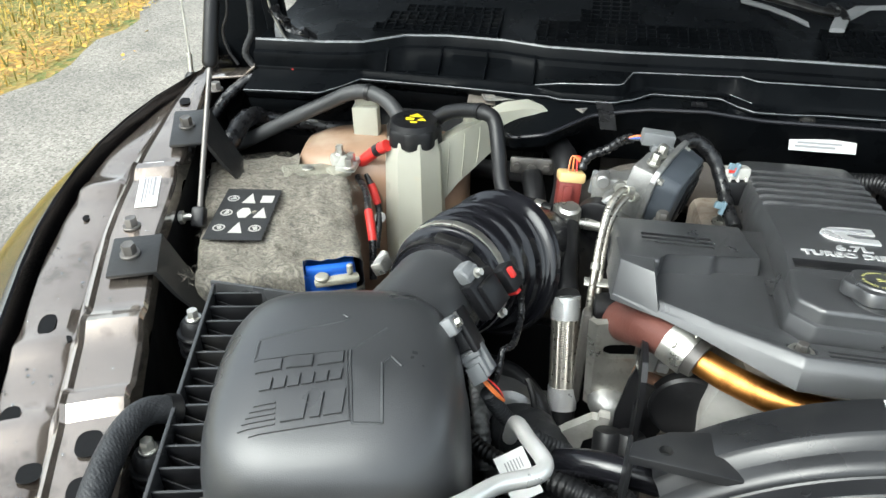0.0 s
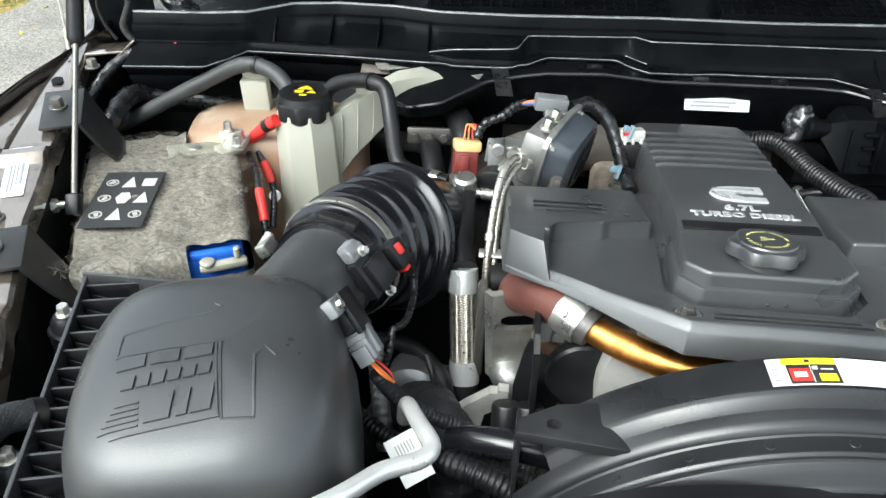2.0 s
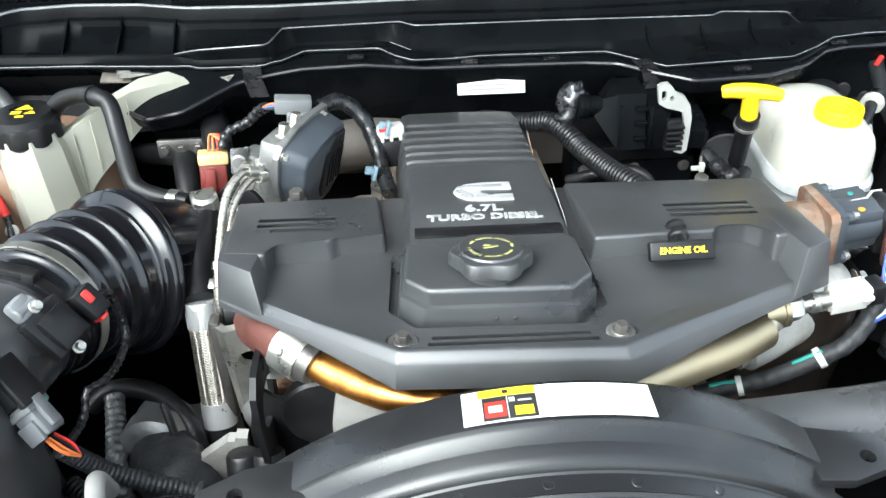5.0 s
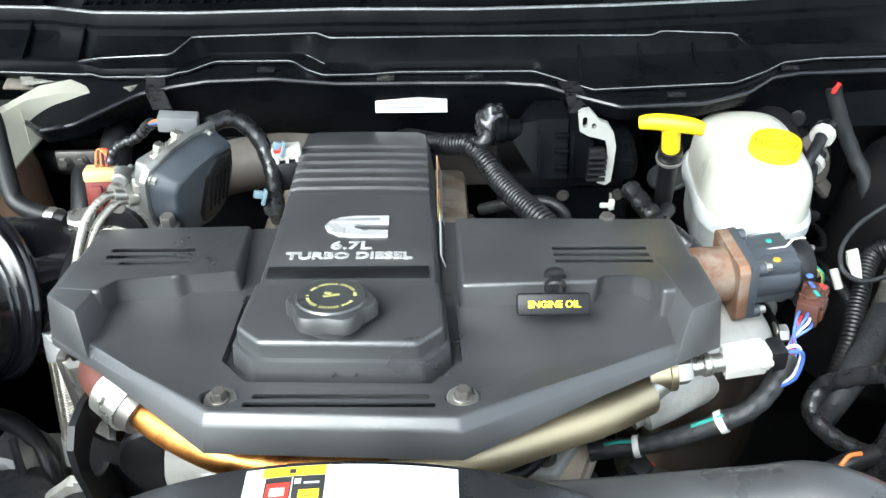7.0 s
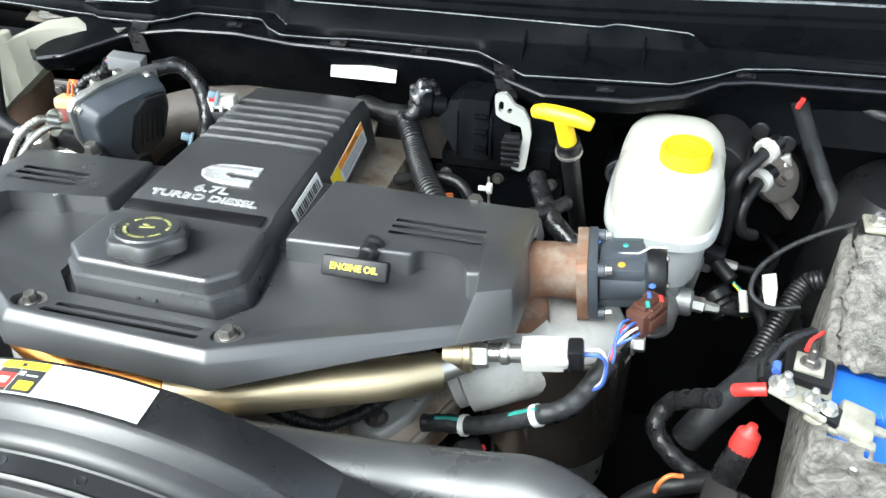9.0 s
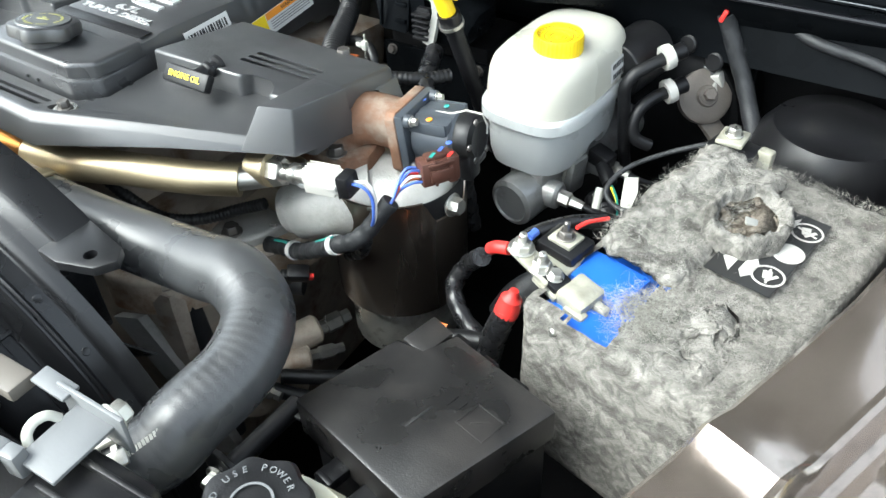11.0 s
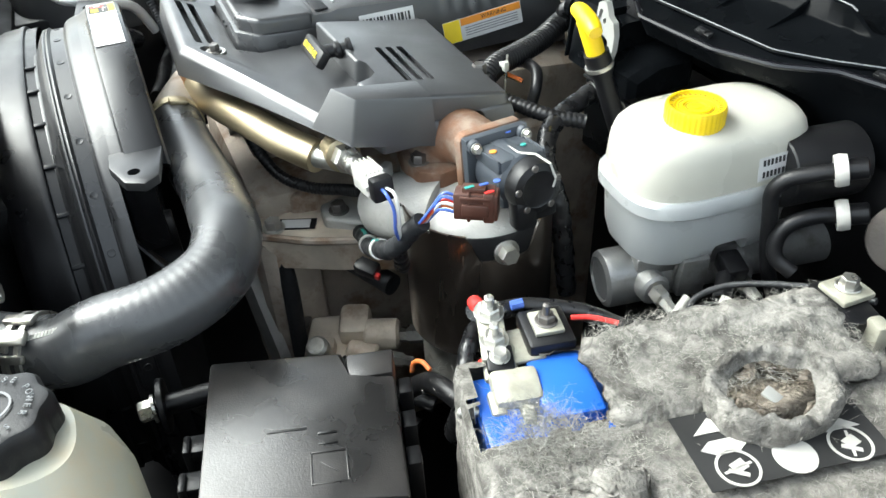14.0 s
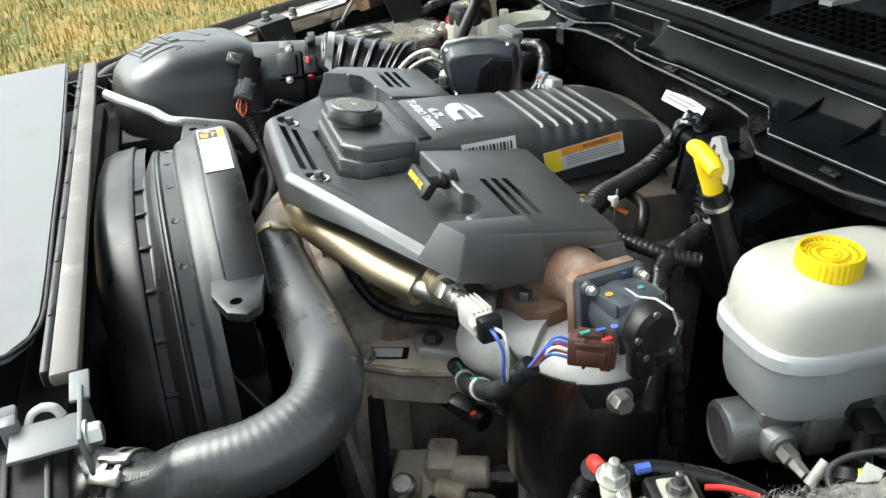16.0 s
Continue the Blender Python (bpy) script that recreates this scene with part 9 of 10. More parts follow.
def battery_right():
    root = thing("battery", (0.69, 0.92, 0.9), "blue battery in a torn grey felt jacket on the driver's side", "battery", "batteries")
    M = pose(0.716, 0.902, 1.056, 0, 0, -12.5)
    T = pose(0.698, 0.891, 1.049, 0, 0, -22)

    def gap(c):
        return c.z > (0.098 if c.y < -0.145 or c.x < -0.094 else 0.062) and c.y < -0.058 and c.x < -0.012
    g = Geo()
    felt_block(g, M, 0.205, 0.322, 0.20, 8, 0.0032, gap, 48)
    jacket = part("felt_jacket", g, FELTGREY, root, "torn fluffy grey felt jacket", sharp=180)
    # raised torn roll of felt with its hollow
    g = Geo()
    N = M @ pose(-0.002, 0.040, 0.117, 0, 5, 0)
    rings = []
    for k, (r, z) in enumerate(((0.055, -0.008), (0.0545, 0.004), (0.051, 0.012), (0.046, 0.0135), (0.041, 0.007), (0.036, 0.003), (0.029, 0.001), (0.022, 0.0), (0.015, 0.0), (0.008, 0.0), (0.002, 0.0))):
        ring = []
        for i in range(72):
            a = 2 * math.pi * i / 72
            q = Vector((math.cos(a), math.sin(a), k * 0.3)) * 1.8
            rr = r * (1 + 0.12 * noise.noise(q + Vector((7, 0, 0))) + (0.10 * noise.noise(q * 4.0) if 0 < k < 5 else 0))
            flat = Vector((rr * math.cos(a), rr * math.sin(a), 0.3)) * 70
            ring.append((rr * 0.66 * math.cos(a), rr * 0.86 * math.sin(a), z + (0.007 * noise.noise(q * 2) + 0.003 * noise.noise(q * 6) if k < 5 else 0.006 * noise.noise(flat))))
        rings.append(ring)
    loft(g, rings[:6], N, caps=False)
    part("torn_roll", g, FELTGREY, root, "torn ring of felt", sharp=180)
    g = Geo()
    loft(g, rings[5:], N)
    part("torn_hollow", g, FELTBROWN, root, "brownish frayed felt inside the tear", sharp=180)
    g = Geo()
    felt_block(g, M @ pose(-0.050, 0.032, 0.108, 4, 7, 0), 0.086, 0.192, 0.02, 5, 0.004, None, 40, 0.008)
    part("upper_flap", g, FELTGREY, root, sharp=180)
    g = Geo()
    felt_block(g, M @ pose(0.022, -0.105, 0.096, 4, -6, 10), 0.075, 0.085, 0.016, 9, 0.005, None, 34, 0.014)
    part("loose_tuft", g, FELTGREY, root, sharp=180)
    g = Geo()
    rbox(g, 0.012, 0.009, 0.003, N @ pose(0.004, -0.002, 0.003, 8, 14, 35), 0.001)
    part("white_scrap", g, PALE, root)
    g = Geo()
    rbox(g, 0.186, 0.302, 0.19, M @ pose(0, 0, -0.013), 0.004)
    rbox(g, 0.062, 0.044, 0.022, M @ pose(-0.064, -0.083, 0.084), 0.003)
    rbox(g, 0.080, 0.030, 0.008, M @ pose(-0.050, -0.134, 0.083), 0.003)
    part("battery_case", g, BLUE, root)
    # terminal stack
    g = Geo()
    rbox(g, 0.052, 0.021, 0.005, T @ pose(-0.082, -0.125, 0.113, 0, 12, 3), 0.0018)
    rbox(g, 0.030, 0.026, 0.006, T @ pose(-0.060, -0.121, 0.101, 0, 14, 3), 0.002)
    rbox(g, 0.030, 0.036, 0.016, T @ pose(-0.036, -0.111, 0.098, 0, 10, 8), 0.004)
    rbox(g, 0.022, 0.012, 0.020, T @ pose(-0.026, -0.126, 0.088, 0, 6, 8), 0.003)
    rbox(g, 0.020, 0.010, 0.018, T @ pose(-0.020, -0.104, 0.088, 0, 6, 8), 0.003)
    rbox(g, 0.034, 0.028, 0.004, T @ pose(-0.076, -0.102, 0.103, 0, 4, 12), 0.0015)
    clampb = part("terminal_clamp", g, LEAD, root, "pale corroded terminal clamp")
    for x, y, z, r in ((-0.098, -0.126, 0.119, 0.009), (-0.074, -0.124, 0.112, 0.0085)):
        nut = hexhead(Geo(), r, 0.008, T @ pose(x, y, z, 0, 10))
        cyl(nut, r * 0.42, 0.013, T @ pose(x, y, z + 0.006, 0, 10), 14)
        part("nut", nut, STEEL, clampb)
    g = Geo()
    rbox(g, 0.022, 0.021, 0.007, T @ pose(-0.058, -0.121, 0.107, 0, 12, 3), 0.002)
    part("square_clip", g, PLASTIC, clampb)
    part("nut", hexhead(Geo(), 0.006, 0.006, T @ pose(-0.058, -0.121, 0.111, 0, 12)), STEEL, clampb)
    g = Geo()
    cyl(g, 0.0042, 0.05, T @ pose(-0.024, -0.105, 0.089, 90), 12)
    hexhead(g, 0.0065, 0.006, T @ pose(-0.024, -0.142, 0.089, 90))
    part("pinch_bolt", g, STEEL, clampb)
    g = Geo()
    rbox(g, 0.042, 0.038, 0.015, T @ pose(-0.086, -0.083, 0.107, 0, 2, 10), 0.004)
    fuse = part("fuse_holder", g, PLASTIC, root)
    g = Geo()
    rbox(g, 0.025, 0.023, 0.004, T @ pose(-0.086, -0.083, 0.1165, 0, 2, 10), 0.001)
    part("fuse_plate", g, LEAD, fuse)
    nut = hexhead(Geo(), 0.0068, 0.007, T @ pose(-0.086, -0.083, 0.118))
    cyl(nut, 0.003, 0.012, T @ pose(-0.086, -0.083, 0.124), 12)
    part("nut", nut, DARKSTEEL, fuse)
    g = Geo()
    sweep(g, [T @ Vector(p) for p in ((-0.108, -0.132, 0.115), (-0.121, -0.136, 0.110), (-0.132, -0.134, 0.100))], 0.0062, 12)
    part("red_boot", g, RED, root)
    g = Geo()
    sweep(g, [T @ Vector(p) for p in ((-0.094, -0.062, 0.113), (-0.094, -0.046, 0.112), (-0.088, -0.026, 0.110))], 0.0021, 8)
    part("red_wire", g, RED, root)
    g = Geo()
    sweep(g, [T @ Vector(p) for p in ((-0.112, -0.118, 0.108), (-0.118, -0.092, 0.106), (-0.112, -0.05, 0.102), (-0.096, -0.02, 0.098))], 0.0075, 10)
    part("black_cable", g, TAPE, root)
    g = Geo()
    sweep(g, [T @ Vector(p) for p in ((-0.108, -0.108, 0.116), (-0.110, -0.098, 0.117))], 0.004, 8)
    part("blue_crimp", g, WIREB, root)
    # rear post
    g = Geo()
    rbox(g, 0.05, 0.034, 0.022, M @ pose(-0.070, 0.138, 0.112, 0, 4, 0), 0.004)
    part("post_block", g, PLASTIC, root)
    g = Geo()
    rbox(g, 0.028, 0.030, 0.006, M @ pose(-0.076, 0.142, 0.126, 0, 0, 10), 0.002)
    rbox(g, 0.016, 0.012, 0.03, M @ pose(-0.040, 0.146, 0.110), 0.003)
    post = part("rear_terminal", g, LEAD, root)
    part("nut", hexhead(Geo(), 0.007, 0.009, M @ pose(-0.076, 0.142, 0.129)), STEEL, post)
    warning_label(root, M @ pose(0.025, 0.033, 0.1075, 0, 1.5, 92), 0.128, 0.060, row=True)
    spots = [tuple(M @ Vector((x, y, 0.105))) + (0.012,) for x, y in ((-0.01, -0.1), (0.0, -0.13), (0.03, -0.08), (-0.05, -0.05), (-0.09, -0.02), (-0.09, 0.05), (-0.06, 0.12), (-0.03, 0.11), (-0.03, 0.02), (0.02, -0.03), (-0.005, -0.085), (0.0, -0.095), (0.0, -0.12), (-0.085, -0.17))]
    spots += [tuple(M @ Vector((-0.05 + 0.043 * math.cos(a), 0.032 + 0.096 * math.sin(a), 0.116))) + (0.006,) for a in [k * 0.26 for k in range(24)]]
    spots += [tuple(N @ Vector((0.034 * math.cos(a), 0.046 * math.sin(a), 0.010))) + (0.007,) for a in [k * 0.52 for k in range(12)]]
    g = fibres(Geo(), spots, 2600, 21, 0.005, 0.00013)
    nap(g, M, 0.20, 0.318, lambda x, y: 0.1015 + (0.017 if -0.093 < x < -0.007 and -0.064 < y < 0.128 else 0.0), 15000, 4, lambda x, y: not (y < -0.058 and x < -0.012) and not (0.0 < x < 0.06 and -0.035 < y < 0.10))
    tagged(part("loose_fibre", g, FELTGREY, root), kind="stuff")
    # paler strands over the top and a fluffy tuft pulled across the case
    over = lambda x, y: 0.1025 + (0.017 if -0.093 < x < -0.007 and -0.064 < y < 0.128 else 0.0)
    g = nap(Geo(), M, 0.20, 0.318, over, 12000, 14, lambda x, y: not (y < -0.058 and x < -0.012) and not (0.0 < x < 0.06 and -0.035 < y < 0.10) and noise.noise(Vector((x, y, 3.0)) * 55) > -0.05)
    fibres(g, [tuple(M @ Vector((x, y, 0.110))) + (0.009,) for x, y in ((-0.012, -0.118), (-0.020, -0.105), (-0.004, -0.096), (-0.028, -0.122), (-0.010, -0.135), (0.006, -0.12))], 2600, 31, 0.009, 0.00012)
    tagged(part("pale_fibre", g, FELTPALE, root, "paler loose strands of felt"), kind="stuff")
    return root


battery_right()


def fuse_box():
    root = thing("fuse_box", (0.54, 0.66, 1.0), "black plastic fuse box with a flat scuffed lid", "fuse box")
    g = Geo()
    prism(g, [(0.462, 0.600), (0.600, 0.566), (0.652, 0.704), (0.535, 0.736), (0.525, 0.697), (0.494, 0.705)], 1.08, 1.118, bev=0.004, top=lambda x, y: 1.119 - (y - 0.60) * 0.05)
    lid = part("lid", g, LIDBLACK, root)
    g = Geo()
    prism(g, [(0.496, 0.7065), (0.524, 0.6995), (0.533, 0.736), (0.506, 0.746)], 1.08, 1.112, bev=0.003)
    part("lid_tab", g, LIDBLACK, lid)
    g = Geo()
    rbox(g, 0.0022, 0.03, 0.003, pose(0.560, 0.640, 1.1165, -3, 0, -14), 0.0008)
    part("lid_groove", g, INK, root)
    E = pose(0.605, 0.660, 1.1162, -3, 0, -14)
    g = Geo()
    for x, y, sx, sy in ((-0.014, 0, 0.0014, 0.026), (0.014, 0, 0.0014, 0.026), (0, -0.013, 0.029, 0.0014), (0, 0.013, 0.029, 0.0014)):
        rbox(g, sx, sy, 0.0012, E @ pose(x, y, 0), 0.0003)
    rbox(g, 0.016, 0.0014, 0.0012, E @ pose(0, 0, 0, 0, 0, 50), 0.0003)
    for k in range(2):
        rbox(g, 0.002, 0.014, 0.0012, E @ pose(-0.032 + 0.010 * k, 0, 0), 0.0003)
    part("embossed_mark", g, LIDBLACK, lid)
    g = Geo()
    prism(g, [(0.470, 0.606), (0.596, 0.574), (0.646, 0.700), (0.512, 0.738), (0.500, 0.70)], 0.92, 1.082, bev=0.003)
    part("housing", g, PLASTIC, root)
    for k in range(3):
        g = Geo()
        rbox(g, 0.018, 0.03, 0.012, pose(0.518 + 0.035 * k, 0.578 - 0.009 * k, 1.085, 0, 0, -14), 0.002)
        rbox(g, 0.018, 0.006, 0.05, pose(0.518 + 0.035 * k, 0.566 - 0.009 * k, 1.07, 0, 0, -14), 0.002)
        part("latch", g, PLASTIC, root)
    for k in range(3):
        g = Geo()
        rbox(g, 0.018, 0.012, 0.05, pose(0.535 + 0.035 * k, 0.744 - 0.01 * k, 1.07, 0, 0, -14), 0.002)
        part("latch", g, PLASTIC, root)
    return root


fuse_box()


def steering_reservoir():
    root = thing("steering_reservoir", (0.48, 0.43, 1.0), "white power steering fluid bottle with a black cap", "fluid reservoir")
    c = (0.556, 0.46)
    up = 0.094
    g = Geo()
    loft(g, [oval(c[0] + 0.012, c[1] + 0.012, 0.055 * s, 0.05 * s, z + up, 2.6, 36) for s, z in ((1, 0.95), (1.05, 1.05), (0.95, 1.08), (0.72, 1.105), (0.6, 1.118))])
    part("bottle", g, MILK, root, sharp=60)
    m = pose(c[0], c[1], up)
    g = Geo()
    wave = lambda a, z: 1 + 0.05 * math.cos(8 * a)
    lathe(g, [(0.032, 1.112), (0.0345, 1.115), (0.0345, 1.138), (0.032, 1.142), (0.029, 1.143)], m, 112, wave)
    lathe(g, [(0.029, 1.1425), (0.0, 1.1435)], m, 36)
    cap = part("cap", g, RUBBER, root, "black ribbed cap with raised lettering")
    M = pose(c[0], c[1], 1.1445 + up, 0, 0, 0)
    text = "USE POWER STEERING FLUID "
    for k, ch in enumerate(text):
        if ch == " ":
            continue
        a = math.pi * 0.95 - k / len(text) * 2 * math.pi
        part("letter", lettering(ch, 0.0062, M @ pose(0.0235 * math.cos(a), 0.0235 * math.sin(a), 0, 0, 0, math.degrees(a) - 90), 0.0004), GREYC, cap)
    g = Geo()
    lathe(g, [(0.0135, 0), (0.0135, 0.0006), (0.012, 0.0006), (0.012, 0), (0.0135, 0)], M, 30)
    rbox(g, 0.012, 0.0015, 0.0008, M @ pose(0, 0, 0.0003, 0, 0, 40), 0)
    part("symbol", g, GREYC, cap)
    return root


steering_reservoir()


def transmission_dipstick():
    root = thing("transmission_dipstick", (0.335, 1.05, 1.1), "yellow T-handle dipstick in a black tube", "dipstick")
    top = Vector((0.327, 1.020, 1.297))
    a, b = Vector((0.334, 1.03, 1.262)), Vector((0.36, 1.10, 1.05))
    g = Geo()
    sweep(g, [top + Vector((-0.032, 0.009, -0.001)), top + Vector((-0.016, 0.0045, 0.002)), top + Vector((0.016, -0.0045, 0.002)), top + Vector((0.032, -0.009, -0.001))], 0.0085, 16, rfun=lambda s, k: 0.75 + 0.35 * math.sin(math.pi * k) ** 0.5)
    sweep(g, [top, top + (a - top) * 1.2], 0.010, 14, smooth=False)
    part("handle", g, YELLOW, root)
    g = Geo()
    sweep(g, [a + Vector((0, 0, 0.002)), a.lerp(b, 0.25), b], 0.0115, 16, rfun=lambda s, k: 1.15 if k < 0.1 else 0.92)
    part("tube", g, PLASTIC, root)
    g = Geo()
    band(g, a.lerp(b, 0.06), b, 0.0135, 0.004)
    part("collar", g, STEEL, root)
    return root


transmission_dipstick()


def rear_module():
    root = thing("wiring_bracket", (0.25, 1.10, 1.12), "black wiring housing with a pale hooked bracket", "bracket")
    g = Geo()
    loft(g, [[(x, y0, z0), (x, y1, z0), (x, y1 - 0.012, z1), (x, y0 + 0.022, z1)] for x, y0, y1, z0, z1 in ((0.170, 1.11, 1.14, 1.228, 1.240), (0.196, 1.088, 1.17, 1.192, 1.256), (0.198, 1.088, 1.17, 1.190, 1.258), (0.234, 1.088, 1.17, 1.190, 1.258))])
    part("wedge_housing", g, COWL, root)
    g = Geo()
    loft(g, [[(x, y0, z0), (x, y1, z0), (x, y1, z1), (x, y0 + 0.03, z1), (x, y0, z1 - 0.012)] for x, y0, y1, z0, z1 in ((0.236, 1.092, 1.18, 1.188, 1.250), (0.262, 1.092, 1.18, 1.188, 1.250), (0.264, 1.092, 1.18, 1.188, 1.222), (0.312, 1.092, 1.18, 1.184, 1.222), (0.320, 1.10, 1.17, 1.188, 1.216))])
    part("box_housing", g, COWL, root)
    for y, z0, z1 in ((1.0875, 1.196, 1.252), (1.0915, 1.194, 1.246)):
        g = Geo()
        rbox(g, 0.003, 0.006, z1 - z0, pose(0.199 if y < 1.09 else 0.239, y, (z0 + z1) / 2, -8), 0.001)
        part("seam_rib", g, COWL, root)
    for z in (1.205, 1.225, 1.243):
        g = Geo()
        rbox(g, 0.016, 0.006, 0.005, pose(0.226, 1.0885 + (z - 1.2) * 0.2, z), 0.001)
        part("snap_tab", g, COWL, root)
    g = Geo()
    lathe(g, [(0.013, 0), (0.016, 0.003), (0.016, 0.012), (0.013, 0.014), (0.013, 0.03)], along((0.148, 1.120, 1.240), (0.185, 1.125, 1.236)), 20)
    part("cable_inlet", g, COWL, root)
    g = Geo()
    hook = [(0.2423, 1.2726), (0.2473, 1.2756), (0.255, 1.2765), (0.2606, 1.2715), (0.2663, 1.2643), (0.2771, 1.2601), (0.2847, 1.2484), (0.288, 1.2334), (0.2865, 1.2132), (0.2842, 1.1925), (0.2778, 1.1883), (0.2679, 1.1912), (0.2701, 1.1985), (0.275, 1.205), (0.2785, 1.2285), (0.2754, 1.2407), (0.2666, 1.2435), (0.2545, 1.2463), (0.2449, 1.252)]
    upright_plate(g, hook, 1.074, 0.007, 0.25)
    cut = Geo()
    rbox(cut, 0.006, 0.1, 0.012, pose(0.2505, 1.09, 1.262), 0.0025)
    cyl(cut, 0.003, 0.1, pose(0.261, 1.04, 1.258, -90), 12)
    part("pale_hook", carve(g.mesh("t"), cut, "pale_hook"), PALE, root, "pale grey hooked bracket")
    g = Geo()
    rbox(g, 0.018, 0.008, 0.042, pose(0.266, 1.086, 1.211), 0.001)
    comb = part("comb", g, PLASTIC, root)
    for k in range(5):
        g = Geo()
        rbox(g, 0.022, 0.012, 0.0036, pose(0.266, 1.078, 1.196 + 0.0075 * k), 0.001)
        part("tooth", g, PLASTIC, comb)
    hose("engine_loom", [(0.03, 1.23, 1.17), (0.085, 1.17, 1.192), (0.118, 1.14, 1.207), (0.136, 1.11, 1.205), (0.151, 1.08, 1.198), (0.172, 1.035, 1.196), (0.196, 0.99, 1.197), (0.225, 0.95, 1.185)], 0.0135, "corrugated black engine wiring loom", RUBBER, 12, ribbed(0.0055, 0.07), 0.0012, category="wiring loom")
    hose("engine_loom", [(0.118, 1.14, 1.208), (0.136, 1.12, 1.222), (0.145, 1.135, 1.235)], 0.010, "black taped loom end", TAPE, 10, ribbed(0.02, 0.05), 0.003, category="wiring loom")
    hose("engine_loom", [(0.13, 1.06, 1.165), (0.165, 1.045, 1.183), (0.205, 1.04, 1.188), (0.225, 1.03, 1.178), (0.23, 1.02, 1.155)], 0.007, "thin looped black cable", RUBBER, 10, category="cable")
    root = thing("dipstick_stay", (0.26, 0.97, 1.2), "thin steel stay rod with a small white clip", "stay rod")
    g = Geo()
    sweep(g, [(0.262, 0.965, 1.19), (0.2605, 0.97, 1.245)], 0.0013, 6, smooth=False)
    part("rod", g, STEEL, root)
    g = Geo()
    rbox(g, 0.012, 0.004, 0.005, pose(0.256, 0.967, 1.232), 0.001)
    rbox(g, 0.006, 0.006, 0.011, pose(0.262, 0.967, 1.233), 0.001)
    part("clip", g, CREAM, root)
    hose("engine_loom", [(0.30, 1.05, 1.20), (0.325, 0.99, 1.19), (0.36, 0.96, 1.17), (0.385, 0.965, 1.12), (0.40, 0.97, 1.02)], 0.011, "taped loom hanging beside the cover", TAPE, 10, ribbed(0.02, 0.05), 0.003, category="wiring loom")
    root = thing("foil_sleeve", (0.16, 1.16, 1.2), "crinkled black foil-wrapped sleeve", "sleeve")
    g = Geo()
    bm = bmesh.new()
    bmesh.ops.create_icosphere(bm, subdivisions=4, radius=0.02)
    for v in bm.verts:
        v.co *= 1 + 0.22 * noise.noise(v.co * 110)
        v.co.z *= 1.3
    g.bm(bm, pose(0.147, 1.14, 1.236))
    part("sleeve", g, material("crinkled_foil", (0.09, 0.09, 0.095), 0.22, metal=0.8, vary=0.3, scale=60, bump=0.6, fine=140), root)
    root = thing("canister", (0.37, 1.2, 1.1), "black round canister with a grey end face", "canister")
    g = Geo()
    cyl(g, 0.034, 0.07, along((0.404, 1.235, 1.10), (0.41, 1.30, 1.12)), 28, bev=0.005)
    part("can_body", g, COWL, root)
    g = Geo()
    lathe(g, [(0.031, 0.0), (0.031, -0.004), (0.026, -0.005), (0.024, -0.002), (0.0, -0.002)], along((0.404, 1.235, 1.10), (0.41, 1.30, 1.12)), 32)
    part("end_face", g, GREYC, root)
    cover = thing("transmission_cover", (0.24, 1.20, 1.0), "dark housing behind the engine cover", "housing")
    g = Geo()
    rbox(g, 0.16, 0.10, 0.12, pose(0.24, 1.20, 1.10), 0.01)
    part("case", g, DARK, cover)
    g = Geo()
    rbox(g, 0.17, 0.008, 0.10, pose(0.24, 1.146, 1.09), 0.003)
    part("front_plate", g, COWL, cover)
    for x, z in ((0.17, 1.13), (0.31, 1.13), (0.24, 1.13)):
        bolt(cover, (x, 1.142, z), 0.006, 0.006, (0, -1, 0.2), mat=DARKSTEEL)
    for k in range(3):
        g = Geo()
        sweep(g, [(0.13, 0.985, 1.17 + 0.002 * k), (0.155, 0.995, 1.185 + 0.002 * k), (0.185, 1.005, 1.185), (0.21, 1.02, 1.18)], 0.003, 6)
        solo("injector_wire", g, (WIREO, YINK, PLASTIC)[k], "thin injector wire beside the cover", "wire", "injector wires")
    hose("vent_tube", [(0.26, 0.95, 1.205), (0.285, 0.965, 1.2), (0.32, 0.99, 1.195), (0.34, 1.02, 1.19)], 0.008, "black corrugated tube at the rear of the cover", RUBBER, 12, ribbed(0.006, 0.08), 0.0015)


rear_module()
hose("sensor_loom", [(0.4125, 0.815, 1.162), (0.404, 0.806, 1.148), (0.392, 0.797, 1.128), (0.376, 0.791, 1.112), (0.356, 0.789, 1.101), (0.322, 0.791, 1.078), (0.29, 0.796, 1.058), (0.259, 0.801, 1.047), (0.235, 0.802, 1.040)], 0.0095, "taped black sensor loom with teal paint marks", LOOM, 14, ribbed(0.016, 0.05), 0.003, clamps=((0.52, 0.007, WIREW), (0.80, 0.006, WIREW)), category="wiring loom")
root = thing("loom_marks", (0.33, 0.79, 1.09), "teal paint strokes along the loom", "paint marks")
for pts in ([(0.352, 0.7875, 1.1105), (0.338, 0.789, 1.1005), (0.326, 0.790, 1.092)], [(0.275, 0.797, 1.062), (0.262, 0.80, 1.0575), (0.248, 0.801, 1.053)]):
    g = Geo()
    sweep(g, pts, 0.0022, 8, flat=0.6)
    part("stroke", g, TEAL, root)
hose("loom_branch", [(0.392, 0.797, 1.126), (0.384, 0.800, 1.105), (0.372, 0.806, 1.085), (0.352, 0.81, 1.07)], 0.0075, "black taped branch of the sensor loom", TAPE, 12, ribbed(0.012, 0.06), 0.003, category="wiring loom")
root = thing("loose_plug", (0.30, 0.78, 1.02), "small dark plug with a pink tab hanging under the loom", "connector")
g = Geo()
